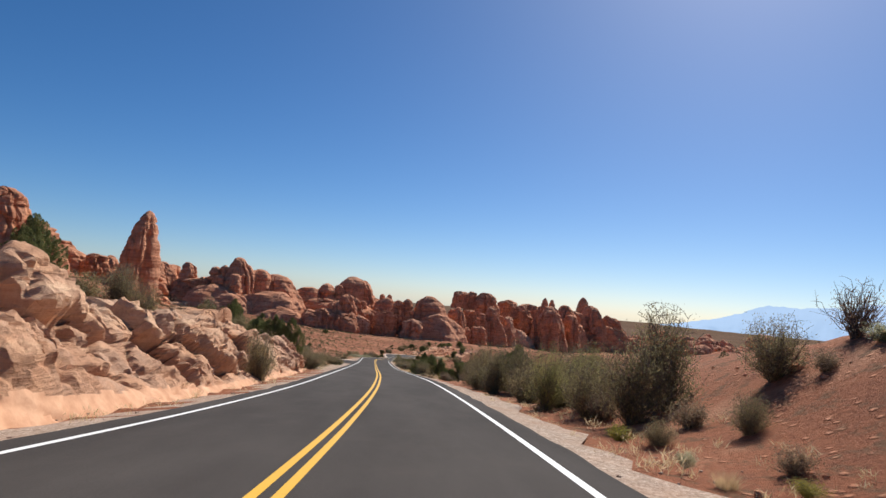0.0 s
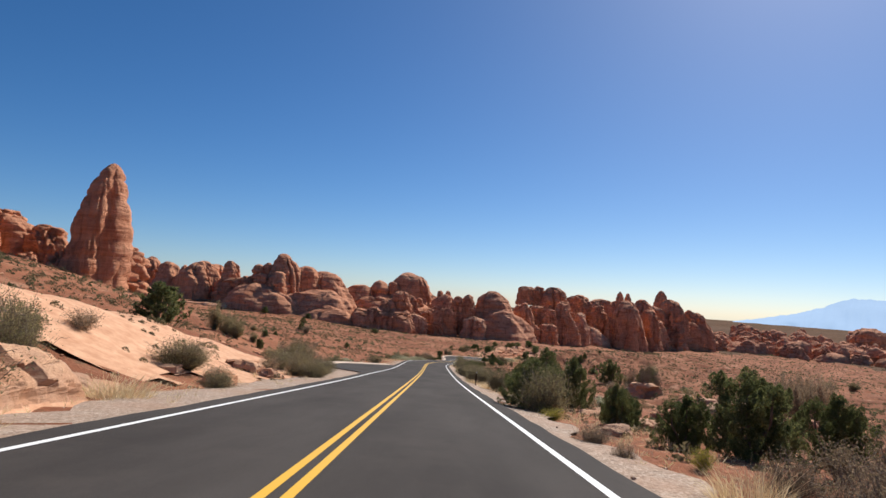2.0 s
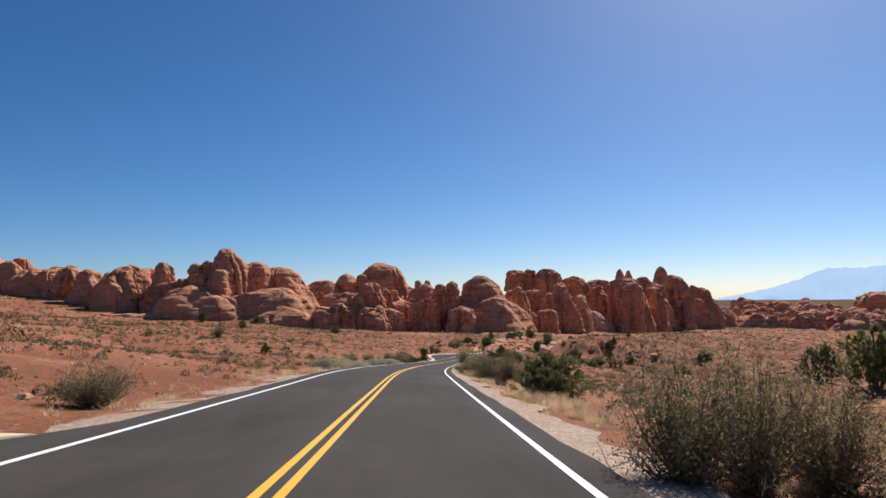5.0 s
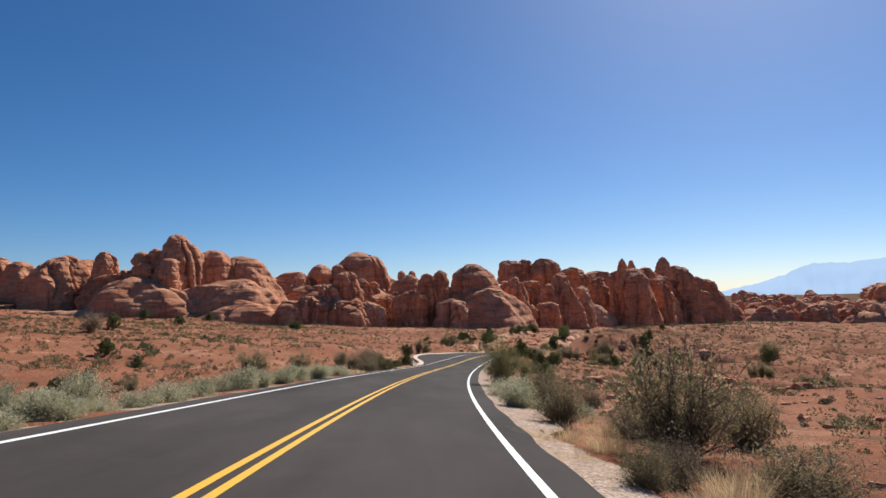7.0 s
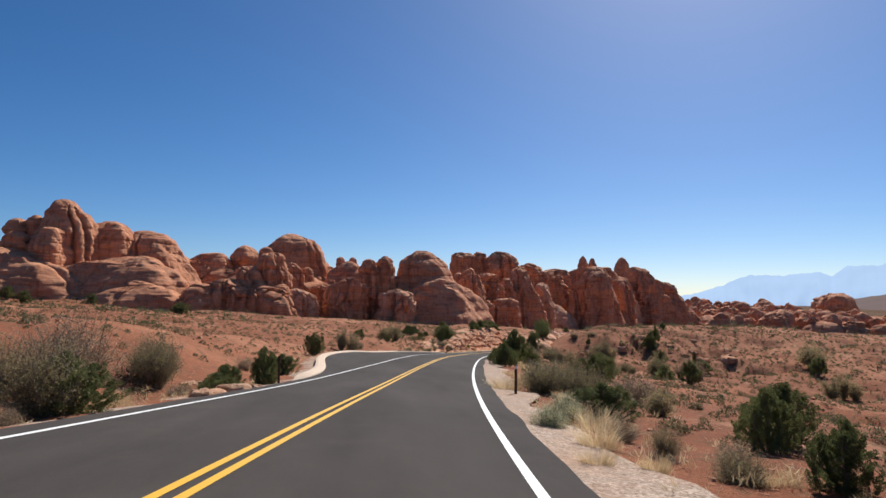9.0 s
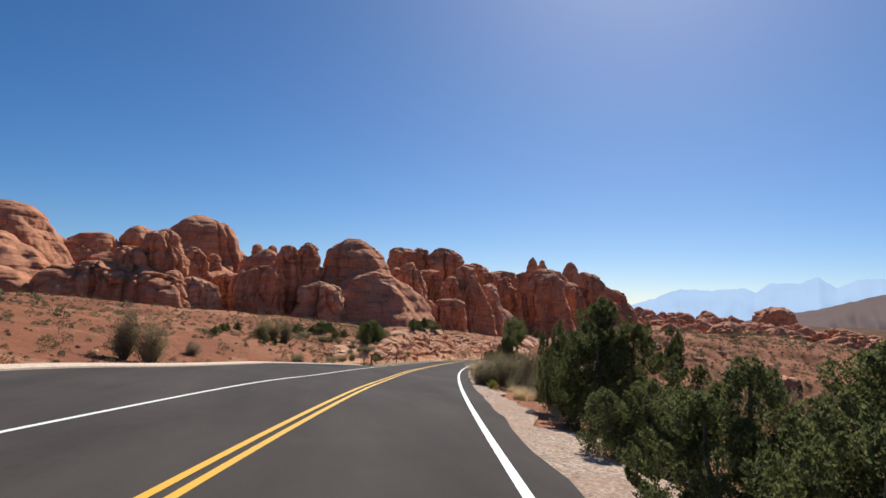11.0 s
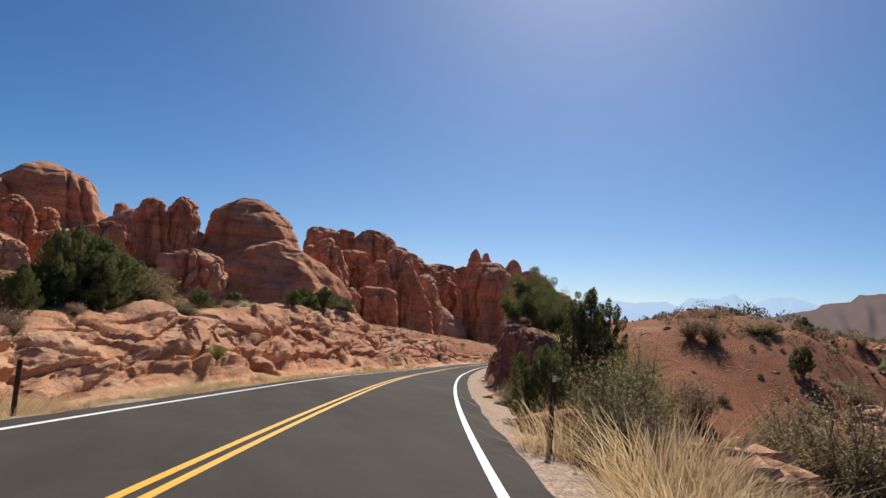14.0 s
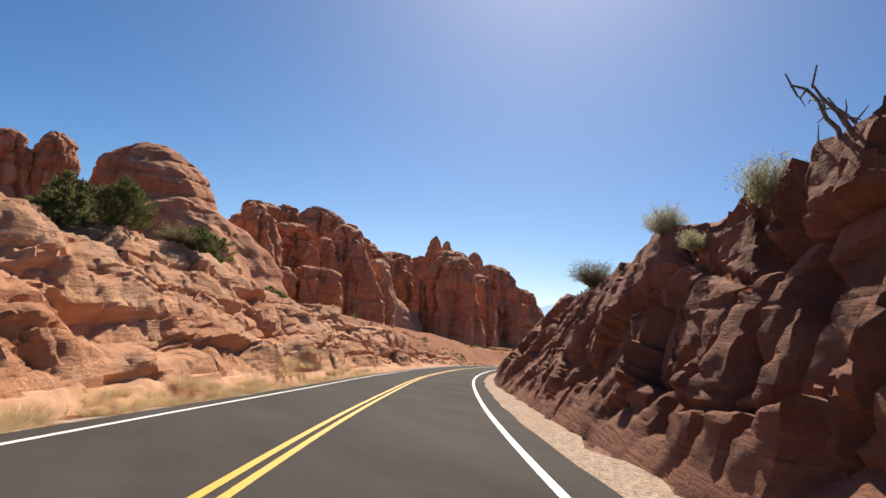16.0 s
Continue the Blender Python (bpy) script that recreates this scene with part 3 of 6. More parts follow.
def rock_mesh(kind, x, y, base, top, w, depth=None, lean=0.0, skew=0.0, pale=0.0, fine=1):
    ROCK_SEED[0] += 1
    seed = ROCK_SEED[0] * 7.31
    rs = random.Random(ROCK_SEED[0])
    rise, close, sec, ratio, flare, cracks, swell = SHAPE[kind]
    w = w * (1.0 if kind in ("spire", "butte", "mass", "whale", "cap") else 1.07)
    skew += rs.uniform(-0.18, 0.18) if kind in ("dome", "fin") else 0
    d = depth if depth else w * ratio + 1.0
    h = top - base
    cols, rows = ((56, 34), (92, 58), (132, 72))[fine]
    # two thirds of the columns lie on the side towards the road
    front = int(cols * 0.68)
    th = np.concatenate([np.linspace(np.pi, 2 * np.pi, front, endpoint=False), np.linspace(0, np.pi, cols - front, endpoint=False)])
    v = 1 - (1 - np.linspace(0, 1, rows)) ** 1.7
    T, V = np.meshgrid(th, v)
    T, V = T.ravel(), V.ravel()
    ct, st = np.cos(T), np.sin(T)
    rad = 1.0 / (np.abs(ct) ** sec + np.abs(st) ** sec) ** (1 / sec)
    ph = rs.uniform(0, 6.28)
    rad *= 1 + 0.06 * np.sin(3 * T + ph) + 0.04 * np.sin(5 * T + 2.3 * ph)
    prof = np.clip(1 - V ** rise, 0, 1) ** close * (1 + flare * (1 - V) ** 2)
    if kind == "knob":
        prof *= 1 - 0.22 * np.exp(-((V - 0.35) / 0.13) ** 2)
    if kind == "cap":
        prof *= 1 + 0.10 * (1 - smooth(0.30, 0.36, V + 0.04 * np.sin(3 * T + ph)))
    for _ in range(cracks if w < 12 else cracks + 1):
        t0, deep, thin = rs.uniform(3.4, 6.1), rs.uniform(0.10, 0.30), rs.uniform(0.5, 1.0) / max(w, 2.0)
        wander = 0.10 * perlin(np.c_[V * 4, np.full(len(V), t0), np.full(len(V), seed)])
        rad *= 1 - deep * np.exp(-((T - t0 - wander) / thin) ** 2) * (1 - 0.8 * smooth(0.75, 1.0, V)) * smooth(rs.uniform(-0.4, 0.3), 0.45, V + 0.1)
    X, Y, Z = ct * rad * prof * w, st * rad * prof * d, V * h
    X += skew * w * V ** 1.4 * (1 - 0.25 * V) + lean * w * (V - 0.35)
    yaw = radians(rs.uniform(-10, 10))
    c, s = math.cos(yaw), math.sin(yaw)
    X, Y = X * c - Y * s, X * s + Y * c
    P = np.c_[X + x, Y + y, Z + base]
    size = min(w, h * 0.7, 10.0)
    out = np.c_[ct / w, st / d]
    out = np.c_[out[:, 0] * c - out[:, 1] * s, out[:, 0] * s + out[:, 1] * c]
    out /= np.linalg.norm(out, axis=1)[:, None]
    lumps = swell * size * (1.5 * perlin(P / (size * 1.5) * (1, 1, 0.7) + seed) + fbm(P / (size * 0.6) * (1, 1, 0.8) + seed + 20, 3))
    if kind in ("mass", "whale"):
        P[:, 2] += 0.16 * h * fbm(np.c_[P[:, :2] / 13.0, np.full(len(P), seed)], 2) * smooth(0.2, 0.8, V)
    wv = P / (size * 1.9) + 0.37 * seed
    bend = np.c_[fbm(wv, 2), fbm(wv + 31.7, 2), 0.6 * fbm(wv + 77.1, 2)]
    P = P + 0.42 * size * bend * np.clip(V * 2.2 + 0.2, 0, 1)[:, None] * (0.3 if kind in ("spire", "butte") else 0.6 if kind in ("tower", "knob") else 1.0)
    groove = np.abs(perlin(np.c_[P[:, :2] / (size * 0.55), P[:, 2] / (size * 3.0)] + seed + 40))
    lumps -= 0.16 * size * (1 - smooth(0.0, 0.10, groove)) * (0.06 if kind in ("whale", "cap", "knob") else 0.18 if kind == "dome" else 0.7) * (1 - smooth(0.7, 1.0, V))
    if kind == "rubble":
        d1, d2, who = cells(P / (size * 0.55) * (1, 1, 1.4) + seed)
        lumps += size * (0.30 * (who - 0.5) - 0.16 * (1 - smooth(0.0, 0.22, d2 - d1)))
    if kind in ("block", "tower", "fin", "mass"):
        d1, d2, who = cells(P / (size * 0.62) * (1, 1, 0.55) + seed)
        lumps += size * (0.20 * (who - 0.5) - 0.15 * (1 - smooth(0.0, 0.14, d2 - d1)))
    beds = strata(P) * min(1.0, size / 4.0) * (1.0 if kind != "rubble" else 0.6)
    pits = 0.12 * fbm(P / 1.4 + seed, 3)
    push = (lumps + beds + pits) * np.clip(prof * 2.4, 0.12, 1)
    P[:, :2] += out * push[:, None]
    P[:, 2] += (0.30 * lumps + 0.5 * pits) * smooth(0.5, 1.0, V)
    return grid_mesh("sandstone_rock", P, rows, cols, wrap=True, mats=[M_ROCK_PALE if pale >= 0.3 else M_ROCK])


def rock(kind, x, y, base, top, w, depth=None, lean=0.0, skew=0.0, pale=0.0):
    fine = 2 if y < 560 and w > 5 else 1 if y < 640 or (w > 9 and y < 715) else 0
    ob = new(ROCK_NAME.get(kind, "sandstone_dome"), rock_mesh(kind, x, y, base, top, w, depth, lean, skew, pale, fine))
    return tagged(ob, LABELS[kind] if pale < 0.3 else "red sandstone block with bleached chalky top", "rock formation", "sandstone ridge")


# the ridge that faces the road, from west to east
rock('dome', -133.1, 526.0, -9.3, 21.9, 12.48, skew=0.05)
rock('dome', -119.2, 537.0, -8.2, 15.9, 9.32, skew=-0.2)
rock('dome', -101.2, 549.0, -16.6, 11.5, 15.79, skew=-0.5)
rock('knob', -152.2, 520.0, 2.6, 13.5, 4.26)
rock('knob', -145.5, 522.0, 1.9, 15.6, 3.53)
rock('dome', -134.2, 510.0, -7.3, 8.6, 7.76)
rock('knob', -145.6, 508.0, -6.2, 7.0, 5.37)
rock('whale', -141.7, 501.0, -21.0, -1.9, 25.02, skew=-0.3)
rock('whale', -108.2, 514.0, -21.4, -2.6, 28.49, skew=0.25)
rock('whale', -96.6, 497.0, -26.2, -14.1, 21.71, skew=0.3)
rock('dome', -86.1, 575.0, -17.2, 4.1, 11.37, skew=0.15)
rock('mass', -56.4, 503.0, -31.4, -12.1, 22.80)
rock('tower', -53.5, 508.0, -21.0, -6.2, 5.78)
rock('tower', -44.6, 513.0, -20.9, 1.0, 6.89)
rock('knob', -69.1, 580.0, -8.0, 8.4, 8.19)
rock('knob', -58.9, 586.0, -7.7, 8.4, 5.09)
rock('cap', -42.4, 600.0, -17.8, 16.0, 16.07, skew=-0.2)
rock('tower', -37.2, 604.0, -11.2, 14.2, 5.92)
rock('tower', -40.2, 548.0, -20.9, -2.1, 5.11)
rock('tower', -34.3, 556.0, -20.9, -3.8, 3.46)
rock('block', -32.4, 510.0, -32.1, -16.0, 6.14, pale=0.5)
rock('rubble', -25.1, 526.0, -33.5, -12.6, 4.66)
rock('dome', -15.9, 574.0, -20.8, 0.6, 8.90)
rock('knob', -18.9, 582.0, -5.5, 3.2, 2.58)
rock('knob', -12.6, 586.0, -6.5, 3.3, 2.62)
rock('mass', -12.5, 519.0, -33.6, -10.9, 9.43, pale=0.15)
rock('tower', -3.4, 533.0, -29.0, -0.6, 5.13, lean=-0.05)
rock('tower', 3.8, 536.0, -29.9, 1.1, 4.94)
rock('block', 9.5, 518.0, -33.8, -15.2, 6.92, pale=0.6)
rock('cap', 23.8, 548.0, -18.0, 4.5, 13.4, depth=12.0, skew=-0.12)
rock('whale', 29.4, 538.0, -35.9, -9.4, 25.0, skew=-0.12, depth=21)
rock('block', 60.5, 671.0, -4.6, 12.6, 8.36)
rock('tower', 73.0, 675.0, -4.3, 13.9, 6.27)
rock('block', 87.0, 666.0, -13.0, 13.9, 11.37)
rock('fin', 49.9, 571.0, -27.8, -3.2, 6.75, lean=0.2)
rock('tower', 45.7, 584.0, -23.4, -4.2, 3.65)
rock('rubble', 64.4, 588.0, -26.5, -5.4, 7.95)
rock('tower', 76.0, 594.0, -33.7, -6.7, 4.98)
rock('tower', 86.0, 604.0, -39.4, 0.2, 8.57, lean=-0.15)
rock('block', 58.0, 566.0, -36.9, -19.5, 4.85)
rock('block', 68.9, 570.0, -38.2, -18.5, 7.41)
rock('fin', 106.6, 632.0, -41.5, -8.3, 6.6, pale=0.35, depth=14)
rock('block', 118.3, 714.0, -12.0, 8.7, 10.51)
rock('block', 146.0, 743.0, -44.0, 6.0, 16.5)
rock('block', 164.0, 740.0, -44.0, 6.6, 10.5)
rock('rubble', 137.4, 700.0, -24.0, -0.8, 7.67)
rock('fin', 145.6, 687.0, -43.6, -11.0, 4.6)
rock('tower', 160.6, 686.0, -45.5, 5.5, 11.0, lean=-0.06, depth=26)
rock('fin', 173.0, 694.0, -45.5, -6.0, 7.0, lean=-0.25, depth=20)
rock('spire', 158.6, 704.0, -6.6, 14.8, 4.47)
rock('spire', 167.8, 709.0, -8.6, 13.5, 4.31)
rock('block', 194.4, 746.0, -40.0, 8.2, 11.29)
rock('spire', 231.0, 806.0, -3.2, 21.2, 7.45)
rock('fin', 192.6, 722.0, -43.9, -1.6, 10.76, lean=-0.15)
rock('fin', 237.3, 780.0, -29.1, 11.9, 11.91)
rock('rubble', 209.3, 746.0, -46.5, -12.5, 12.79)
rock('rubble', 232.1, 756.0, -47.0, -15.1, 11.62)
rock('tower', 262.3, 800.0, -42.4, 0.6, 7.99)
rock('fin', 274.6, 802.0, -46.7, -1.9, 11.10, lean=-0.2)
rock('rubble', 300.5, 823.0, -47.0, -25.8, 11.56)
rock('whale', -126.0, 504.0, -30.0, -10.5, 19.0, depth=13.0, skew=-0.35)
rock('whale', -170.0, 490.0, -27.0, -15.5, 30.0, depth=10.0, pale=0.4, skew=-0.2)
# walls behind that close the gaps between the domes
rock('mass', -66.4, 567.8, -31.8, -6.1, 43.94, depth=22.4)
rock('mass', -8.1, 573.6, -33.1, -10.8, 31.57, depth=19.2)
rock('mass', 70.5, 610.0, -36.1, -14.0, 30.0, depth=16.0)
rock('whale', 127.0, 668.0, -46.0, -20.0, 17.0, pale=0.4, skew=-0.5)
rock('mass', 190.0, 734.0, -44.1, -12.0, 26.0, depth=14.0)
rock('mass', 244.0, 786.8, -45.8, -13.0, 33.00, depth=16.0)
rock('mass', 86.0, 668.0, -32.5, -4.0, 25.0, depth=14.0)
rock('mass', -161.0, 535.9, -19.3, 4.3, 28.93, depth=19.2)
rock('mass', -124.2, 570.7, -21.7, 2.6, 41.16, depth=19.2)
rock('mass', -56.8, 605.5, -24.7, 2.0, 40.67, depth=16.0)
rock('mass', 212.0, 772.0, -44.0, 1.0, 22.00, depth=10.0)
# domes at the western end
rock('dome', -355.8, 591.0, 0.1, 20.8, 13.10)
rock('dome', -346.3, 598.2, 0.3, 20.9, 5.95)
rock('dome', -325.6, 588.1, -1.9, 25.8, 10.76, pale=0.2)
rock('dome', -307.6, 579.4, -5.0, 21.0, 9.46, pale=0.2)
rock('dome', -303.0, 588.1, -4.8, 22.5, 8.06)
rock('dome', -284.3, 573.6, -6.9, 15.2, 12.15)
rock('dome', -270.9, 570.7, -10.2, 14.8, 8.19)
rock('tower', -272.8, 579.4, -8.1, 16.9, 8.29)
rock('tower', -258.9, 569.2, -13.1, 16.5, 8.61, lean=0.2)
rock('dome', -235.0, 553.3, -13.6, 13.0, 10.15)
rock('dome', -220.5, 547.5, -15.8, 10.8, 4.70)
rock('dome', -208.1, 533.0, -16.7, 8.7, 10.68, lean=-0.15)
rock('dome', -203.7, 543.1, -18.8, 14.8, 14.56, lean=-0.2)
rock('dome', -197.8, 554.8, -11.6, 14.2, 11.20)
rock('dome', -178.9, 535.9, 0.5, 15.5, 5.97)
rock('dome', -404.1, 598.2, -4.8, 24.0, 34.45)
rock('dome', -475.2, 605.5, -10.0, 28.4, 35.06)
# the lone butte above the first cutting
rock('butte', -75.6, 183.5, -8.9, 20.6, 4.5, depth=7.5, skew=0.30, lean=0.25)
rock('block', -107.5, 172.0, -6.0, 22.0, 7.0)
rock('block', -97.5, 172.0, -6.0, 14.5, 5.0)
rock('dome', -92.0, 171.0, -6.0, 8.3, 4.0)
rock('block', -101.0, 187.9, -5.0, 10.0, 5.5)
rock('dome', -95.3, 186.4, -4.7, 8.1, 4.51)
rock('block', -88.4, 186.4, -4.3, 7.2, 3.13)
rock('rubble', -88.3, 180.7, -8.5, 1.2, 3.19)
rock('rubble', -81.4, 180.7, -8.1, 1.8, 3.76)
rock('rubble', -80.6, 193.7, -6.8, 4.5, 8.56)

# low broken badlands east of the ridge
bad_rs = random.Random(404)
for k in range(120):
    u = bad_rs.uniform(0, 1)
    away = bad_rs.uniform(680, 900)
    bearing = radians(25.5 + 19.0 * u)
    bx, by = away * math.sin(bearing), 234 + away * math.cos(bearing)
    crest = -27.0 + 16.0 * (away - 680) / 220.0 * math.exp(-((u - 0.3) / 0.42) ** 2) - 9.0 * u
    rock(bad_rs.choice(("rubble", "rubble", "dome", "whale")), bx, by, -56.0, crest + bad_rs.uniform(-6, 2), bad_rs.uniform(7, 17), skew=bad_rs.uniform(-0.5, 0.5))
rock('block', 550.9, 939.0, -46.7, -8.9, 20.0)


def boulder_mesh(x, y, base, top, w, cols):
    """An angular block with broken faces."""
    ROCK_SEED[0] += 1
    seed = ROCK_SEED[0] * 3.17
    rows = cols // 2 + 2
    T, V = np.meshgrid(np.linspace(0, 2 * np.pi, cols, endpoint=False), np.linspace(0, 1, rows))
    T, V = T.ravel(), V.ravel()
    ct, st = np.cos(T), np.sin(T)
    rad = 1.0 / (np.abs(ct) ** 4 + np.abs(st) ** 4) ** 0.25 * np.clip(1 - V ** 4, 0, 1) ** 0.45
    P = np.c_[x + ct * rad * w, y + st * rad * w * 0.8, base + V * (top - base)]
    size = min(w, top - base)
    d1, d2, who = cells(P / (size * 0.7) + seed)
    push = size * (0.45 * (who - 0.5) + 0.25 * fbm(P / size + seed, 3) - 0.10 * (1 - smooth(0, 0.12, d2 - d1)))
    P += np.c_[ct, st, 0.6 * V] * (push * np.clip(rad * 2, 0.2, 1))[:, None]
    return grid_mesh("boulder", P, rows, cols, wrap=True, mats=[M_BANK])


# ---- rock banks where the road is cut into the slope ----
BANK_PLACES = []


def on_rock(x, y, z):
    """Height of the bank's top at a place, or z where there is no bank."""
    for P in BANK_PLACES:
        near = np.hypot(P[:, 0] - x, P[:, 1] - y) < 0.45
        if near.any():
            return float(np.percentile(P[near, 2], 85)) - 0.06
    return z


def bank(name, y0, y1, side, foot, height, slope, mat, label, block=1.6, seed=0.0, back=9.0, tall=1.5, beds=1.0, talus=1.2, fall=0.9, rough=1.0, drop=0.0, joints=0.25):
    """A blasted rock face along the road from y0 to y1: foot is metres from the centre line to its toe, height and slope (run per rise) vary along it."""
    k0, k1 = along(y0), along(y1)
    ks = np.arange(k0, k1 + 0.01, 0.17)
    ks = ks[ks < len(LINE) - 1]
    nu = 100
    u = np.linspace(0, 1, nu)
    P, out, hh = [], [], []
    for k in ks:
        a = int(k)
        f = k - a
        base = road_point(a, side * foot(LINE[a, 1])) * (1 - f) + road_point(a + 1, side * foot(LINE[a + 1, 1])) * f
        y = base[1]
        rt = RIGHT[a] * side
        h = height(y)
        lay = slope(y) if callable(slope) else slope
        for v in u:
            if v < 0.14:
                g = v / 0.14
                run, z = talus * g, 0.22 * h * g
            elif v < 0.74:
                g = (v - 0.14) / 0.6
                run, z = talus + lay * h * g, h * (0.22 + 0.78 * g)
            else:
                g = (v - 0.74) / 0.26
                run, z = talus + lay * h + (back if y > 372 or side < 0 else 2.5 + (back - 2.5) * max(0, y - 363) / 9) * g, h * (1 + 0.08 * math.sin(g * 1.57)) - fall * g * g * h - drop * g * g
            P.append((base[0] + rt[0] * (run - 0.5), base[1] + rt[1] * (run - 0.5), base[2] - 0.5 + z))
            b = float(smooth(0.60, 0.82, v))
            n = np.array((-rt[0] * (1 - b), -rt[1] * (1 - b), lay + b * 1.5))
            out.append(n / np.linalg.norm(n))
            hh.append(0.12 + 0.88 * min(1.0, max(0.0, (v - 0.08) / 0.1)) if v < 0.74 else 0.7 - 0.5 * (v - 0.74) / 0.26)
    P, out, hh = np.array(P), np.array(out), np.array(hh)
    hh = hh * np.clip(P[:, 2] * 0 + np.repeat([min(1.0, height(LINE[int(k), 1]) / 2.0) for k in ks], nu), 0.1, 1)
    # beds dip along the road; every block of a bed stands out or back and is turned a little
    grade = (LINE[along(y1), 2] - LINE[along(y0), 2]) / (y1 - y0)
    flat_z = P[:, 2] - grade * (P[:, 1] - y0)
    q = np.c_[P[:, :2], flat_z] + 0.7 * np.c_[fbm(P / 4 + seed, 2), fbm(P / 4 + seed + 5, 2), 0.5 * fbm(P / 4 + seed + 9, 2)]
    disp = beds * 0.8 * fbm(np.c_[P[:, :2] / 7, P[:, 2] / 3] + seed, 3)
    for size, amount, k in ((block, 0.34, 0), (block * 0.5, 0.17, 40), (block * 0.24, 0.11, 80)):
        d1, d2, who, rel = cells(q / size * (0.75, 0.75, tall) + seed + k, offset=True)
        turn = np.stack([np.sin(who * 91 + 1), np.cos(who * 57 + 2), 0.9 * np.sin(who * 33)], -1)
        disp += rough * size * amount * ((who - 0.5) + 0.38 * (rel * turn).sum(1) - 0.30 * (1 - smooth(0, 0.09, d2 - d1)))
    bed = flat_z / 1.15 + 0.25 * fbm(P / 5 + seed, 2)
    step = bed - np.floor(bed)
    disp += beds * (0.85 * perlin(np.c_[np.floor(bed) * 2.3, P[:, 1] * 0.12, np.full(len(P), seed)]) - 0.22 * (1 - smooth(0.0, 0.12, step)))
    joint = np.abs(fbm(np.c_[P[:, :2] * 0.55, P[:, 2] * 0.10] + seed + 13, 2))
    disp -= joints * (1 - smooth(0.0, 0.09, joint))
    disp += 0.07 * fbm(P / 0.45 + seed, 3)
    P += out * (disp * hh)[:, None]
    BANK_PLACES.append(P)
    me = grid_mesh(name, P, len(ks), nu, mats=[mat, M_SAND], shade=True)
    vq = np.tile(0.5 * (u[1:] + u[:-1]), len(ks) - 1)
    centre = P.reshape(len(ks), nu, 3)[:-1, :-1].reshape(-1, 3)
    patch = fbm(centre / 2.2 + seed, 3)
    me.polygons.foreach_set("material_index", ((vq < (0.10 if side < 0 else 0.03) + 0.03 * patch) | (vq > 0.83 + 0.14 * patch)).astype(np.int32))
    me.set_sharp_from_angle(angle=radians(28))
    return tagged(new(name, me), label, "rock bank", kind="structure")


def bump_of(y, *knots):
    """Linear interpolation through (y, value) knots, eased at the ends."""
    ys = [a for a, b in knots]
    vs = [b for a, b in knots]
    return float(np.interp(y, ys, vs))


bank("rock_bank_start", -30, 78, -1, lambda y: bump_of(y, (-30, 6.4), (20, 6.4), (50, 6.4), (78, 7.6)),
     lambda y: bump_of(y, (-30, 6.0), (8, 6.0), (14, 4.9), (20, 4.0), (27, 3.3), (34, 3.3), (42, 4.0), (48, 3.6), (54, 2.9), (60, 2.7), (66, 2.0), (70, 1.3), (74, 0.7), (78, 0.2)), 1.0, M_PALEBANK,
     "orange sandstone road cut with pale ledges and loose blocks", 2.8, 3.0, 12.0, 1.4, 0.8, 0.8, 0.35, 1.25)
bank("rock_bank_end", 338, 470, -1, lambda y: bump_of(y, (338, 9.0), (352, 6.6), (380, 6.2), (470, 6.2)),
     lambda y: bump_of(y, (338, 0.2), (352, 0.8), (358, 1.8), (366, 2.7), (376, 3.3), (385, 3.9), (396, 5.0), (403, 6.0), (409, 6.3), (422, 6.5), (440, 5.4), (456, 3.4), (470, 1.5)), 0.95, M_BANK,
     "orange sandstone road cut in stepped ledges", 4.4, 21.0, 14.0, 2.6, 1.6, 1.25, 0.9, 0.46, 0.0, 0.12)
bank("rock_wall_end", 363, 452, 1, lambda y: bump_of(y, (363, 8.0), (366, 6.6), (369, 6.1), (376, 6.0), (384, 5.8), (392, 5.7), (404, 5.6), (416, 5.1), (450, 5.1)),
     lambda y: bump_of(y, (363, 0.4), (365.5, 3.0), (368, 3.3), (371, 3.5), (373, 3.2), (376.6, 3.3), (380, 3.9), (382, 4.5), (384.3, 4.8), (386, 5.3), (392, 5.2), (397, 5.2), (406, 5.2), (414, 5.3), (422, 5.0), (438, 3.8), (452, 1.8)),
     lambda y: bump_of(y, (363, 0.06), (378, 0.09), (383, 0.2), (388, 0.30), (400, 0.36), (408, 0.52), (450, 0.7)), M_SHADEBANK,
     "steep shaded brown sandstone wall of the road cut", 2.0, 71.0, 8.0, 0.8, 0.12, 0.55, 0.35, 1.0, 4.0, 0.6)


# ---- plants ----
def tube(path, r0, r1, sides=5):
    """Points and faces of a tapered tube along a list of places."""
    path = np.array(path, float)
    n = len(path)
    t = np.gradient(path, axis=0)
    t /= np.linalg.norm(t, axis=1)[:, None] + 1e-9
    a = np.cross(t, (0.31, 0.95, 0.05))
    a /= np.linalg.norm(a, axis=1)[:, None] + 1e-9
    b = np.cross(t, a)
    ang = np.arange(sides) / sides * 2 * np.pi
    r = np.linspace(r0, r1, n)[:, None, None]
    v = path[:, None, :] + r * (np.cos(ang)[None, :, None] * a[:, None, :] + np.sin(ang)[None, :, None] * b[:, None, :])
    f = []
    for i in range(n - 1):
        for j in range(sides):
            f.append((i * sides + j, i * sides + (j + 1) % sides, (i + 1) * sides + (j + 1) % sides, (i + 1) * sides + j))
    return v.reshape(-1, 3), f


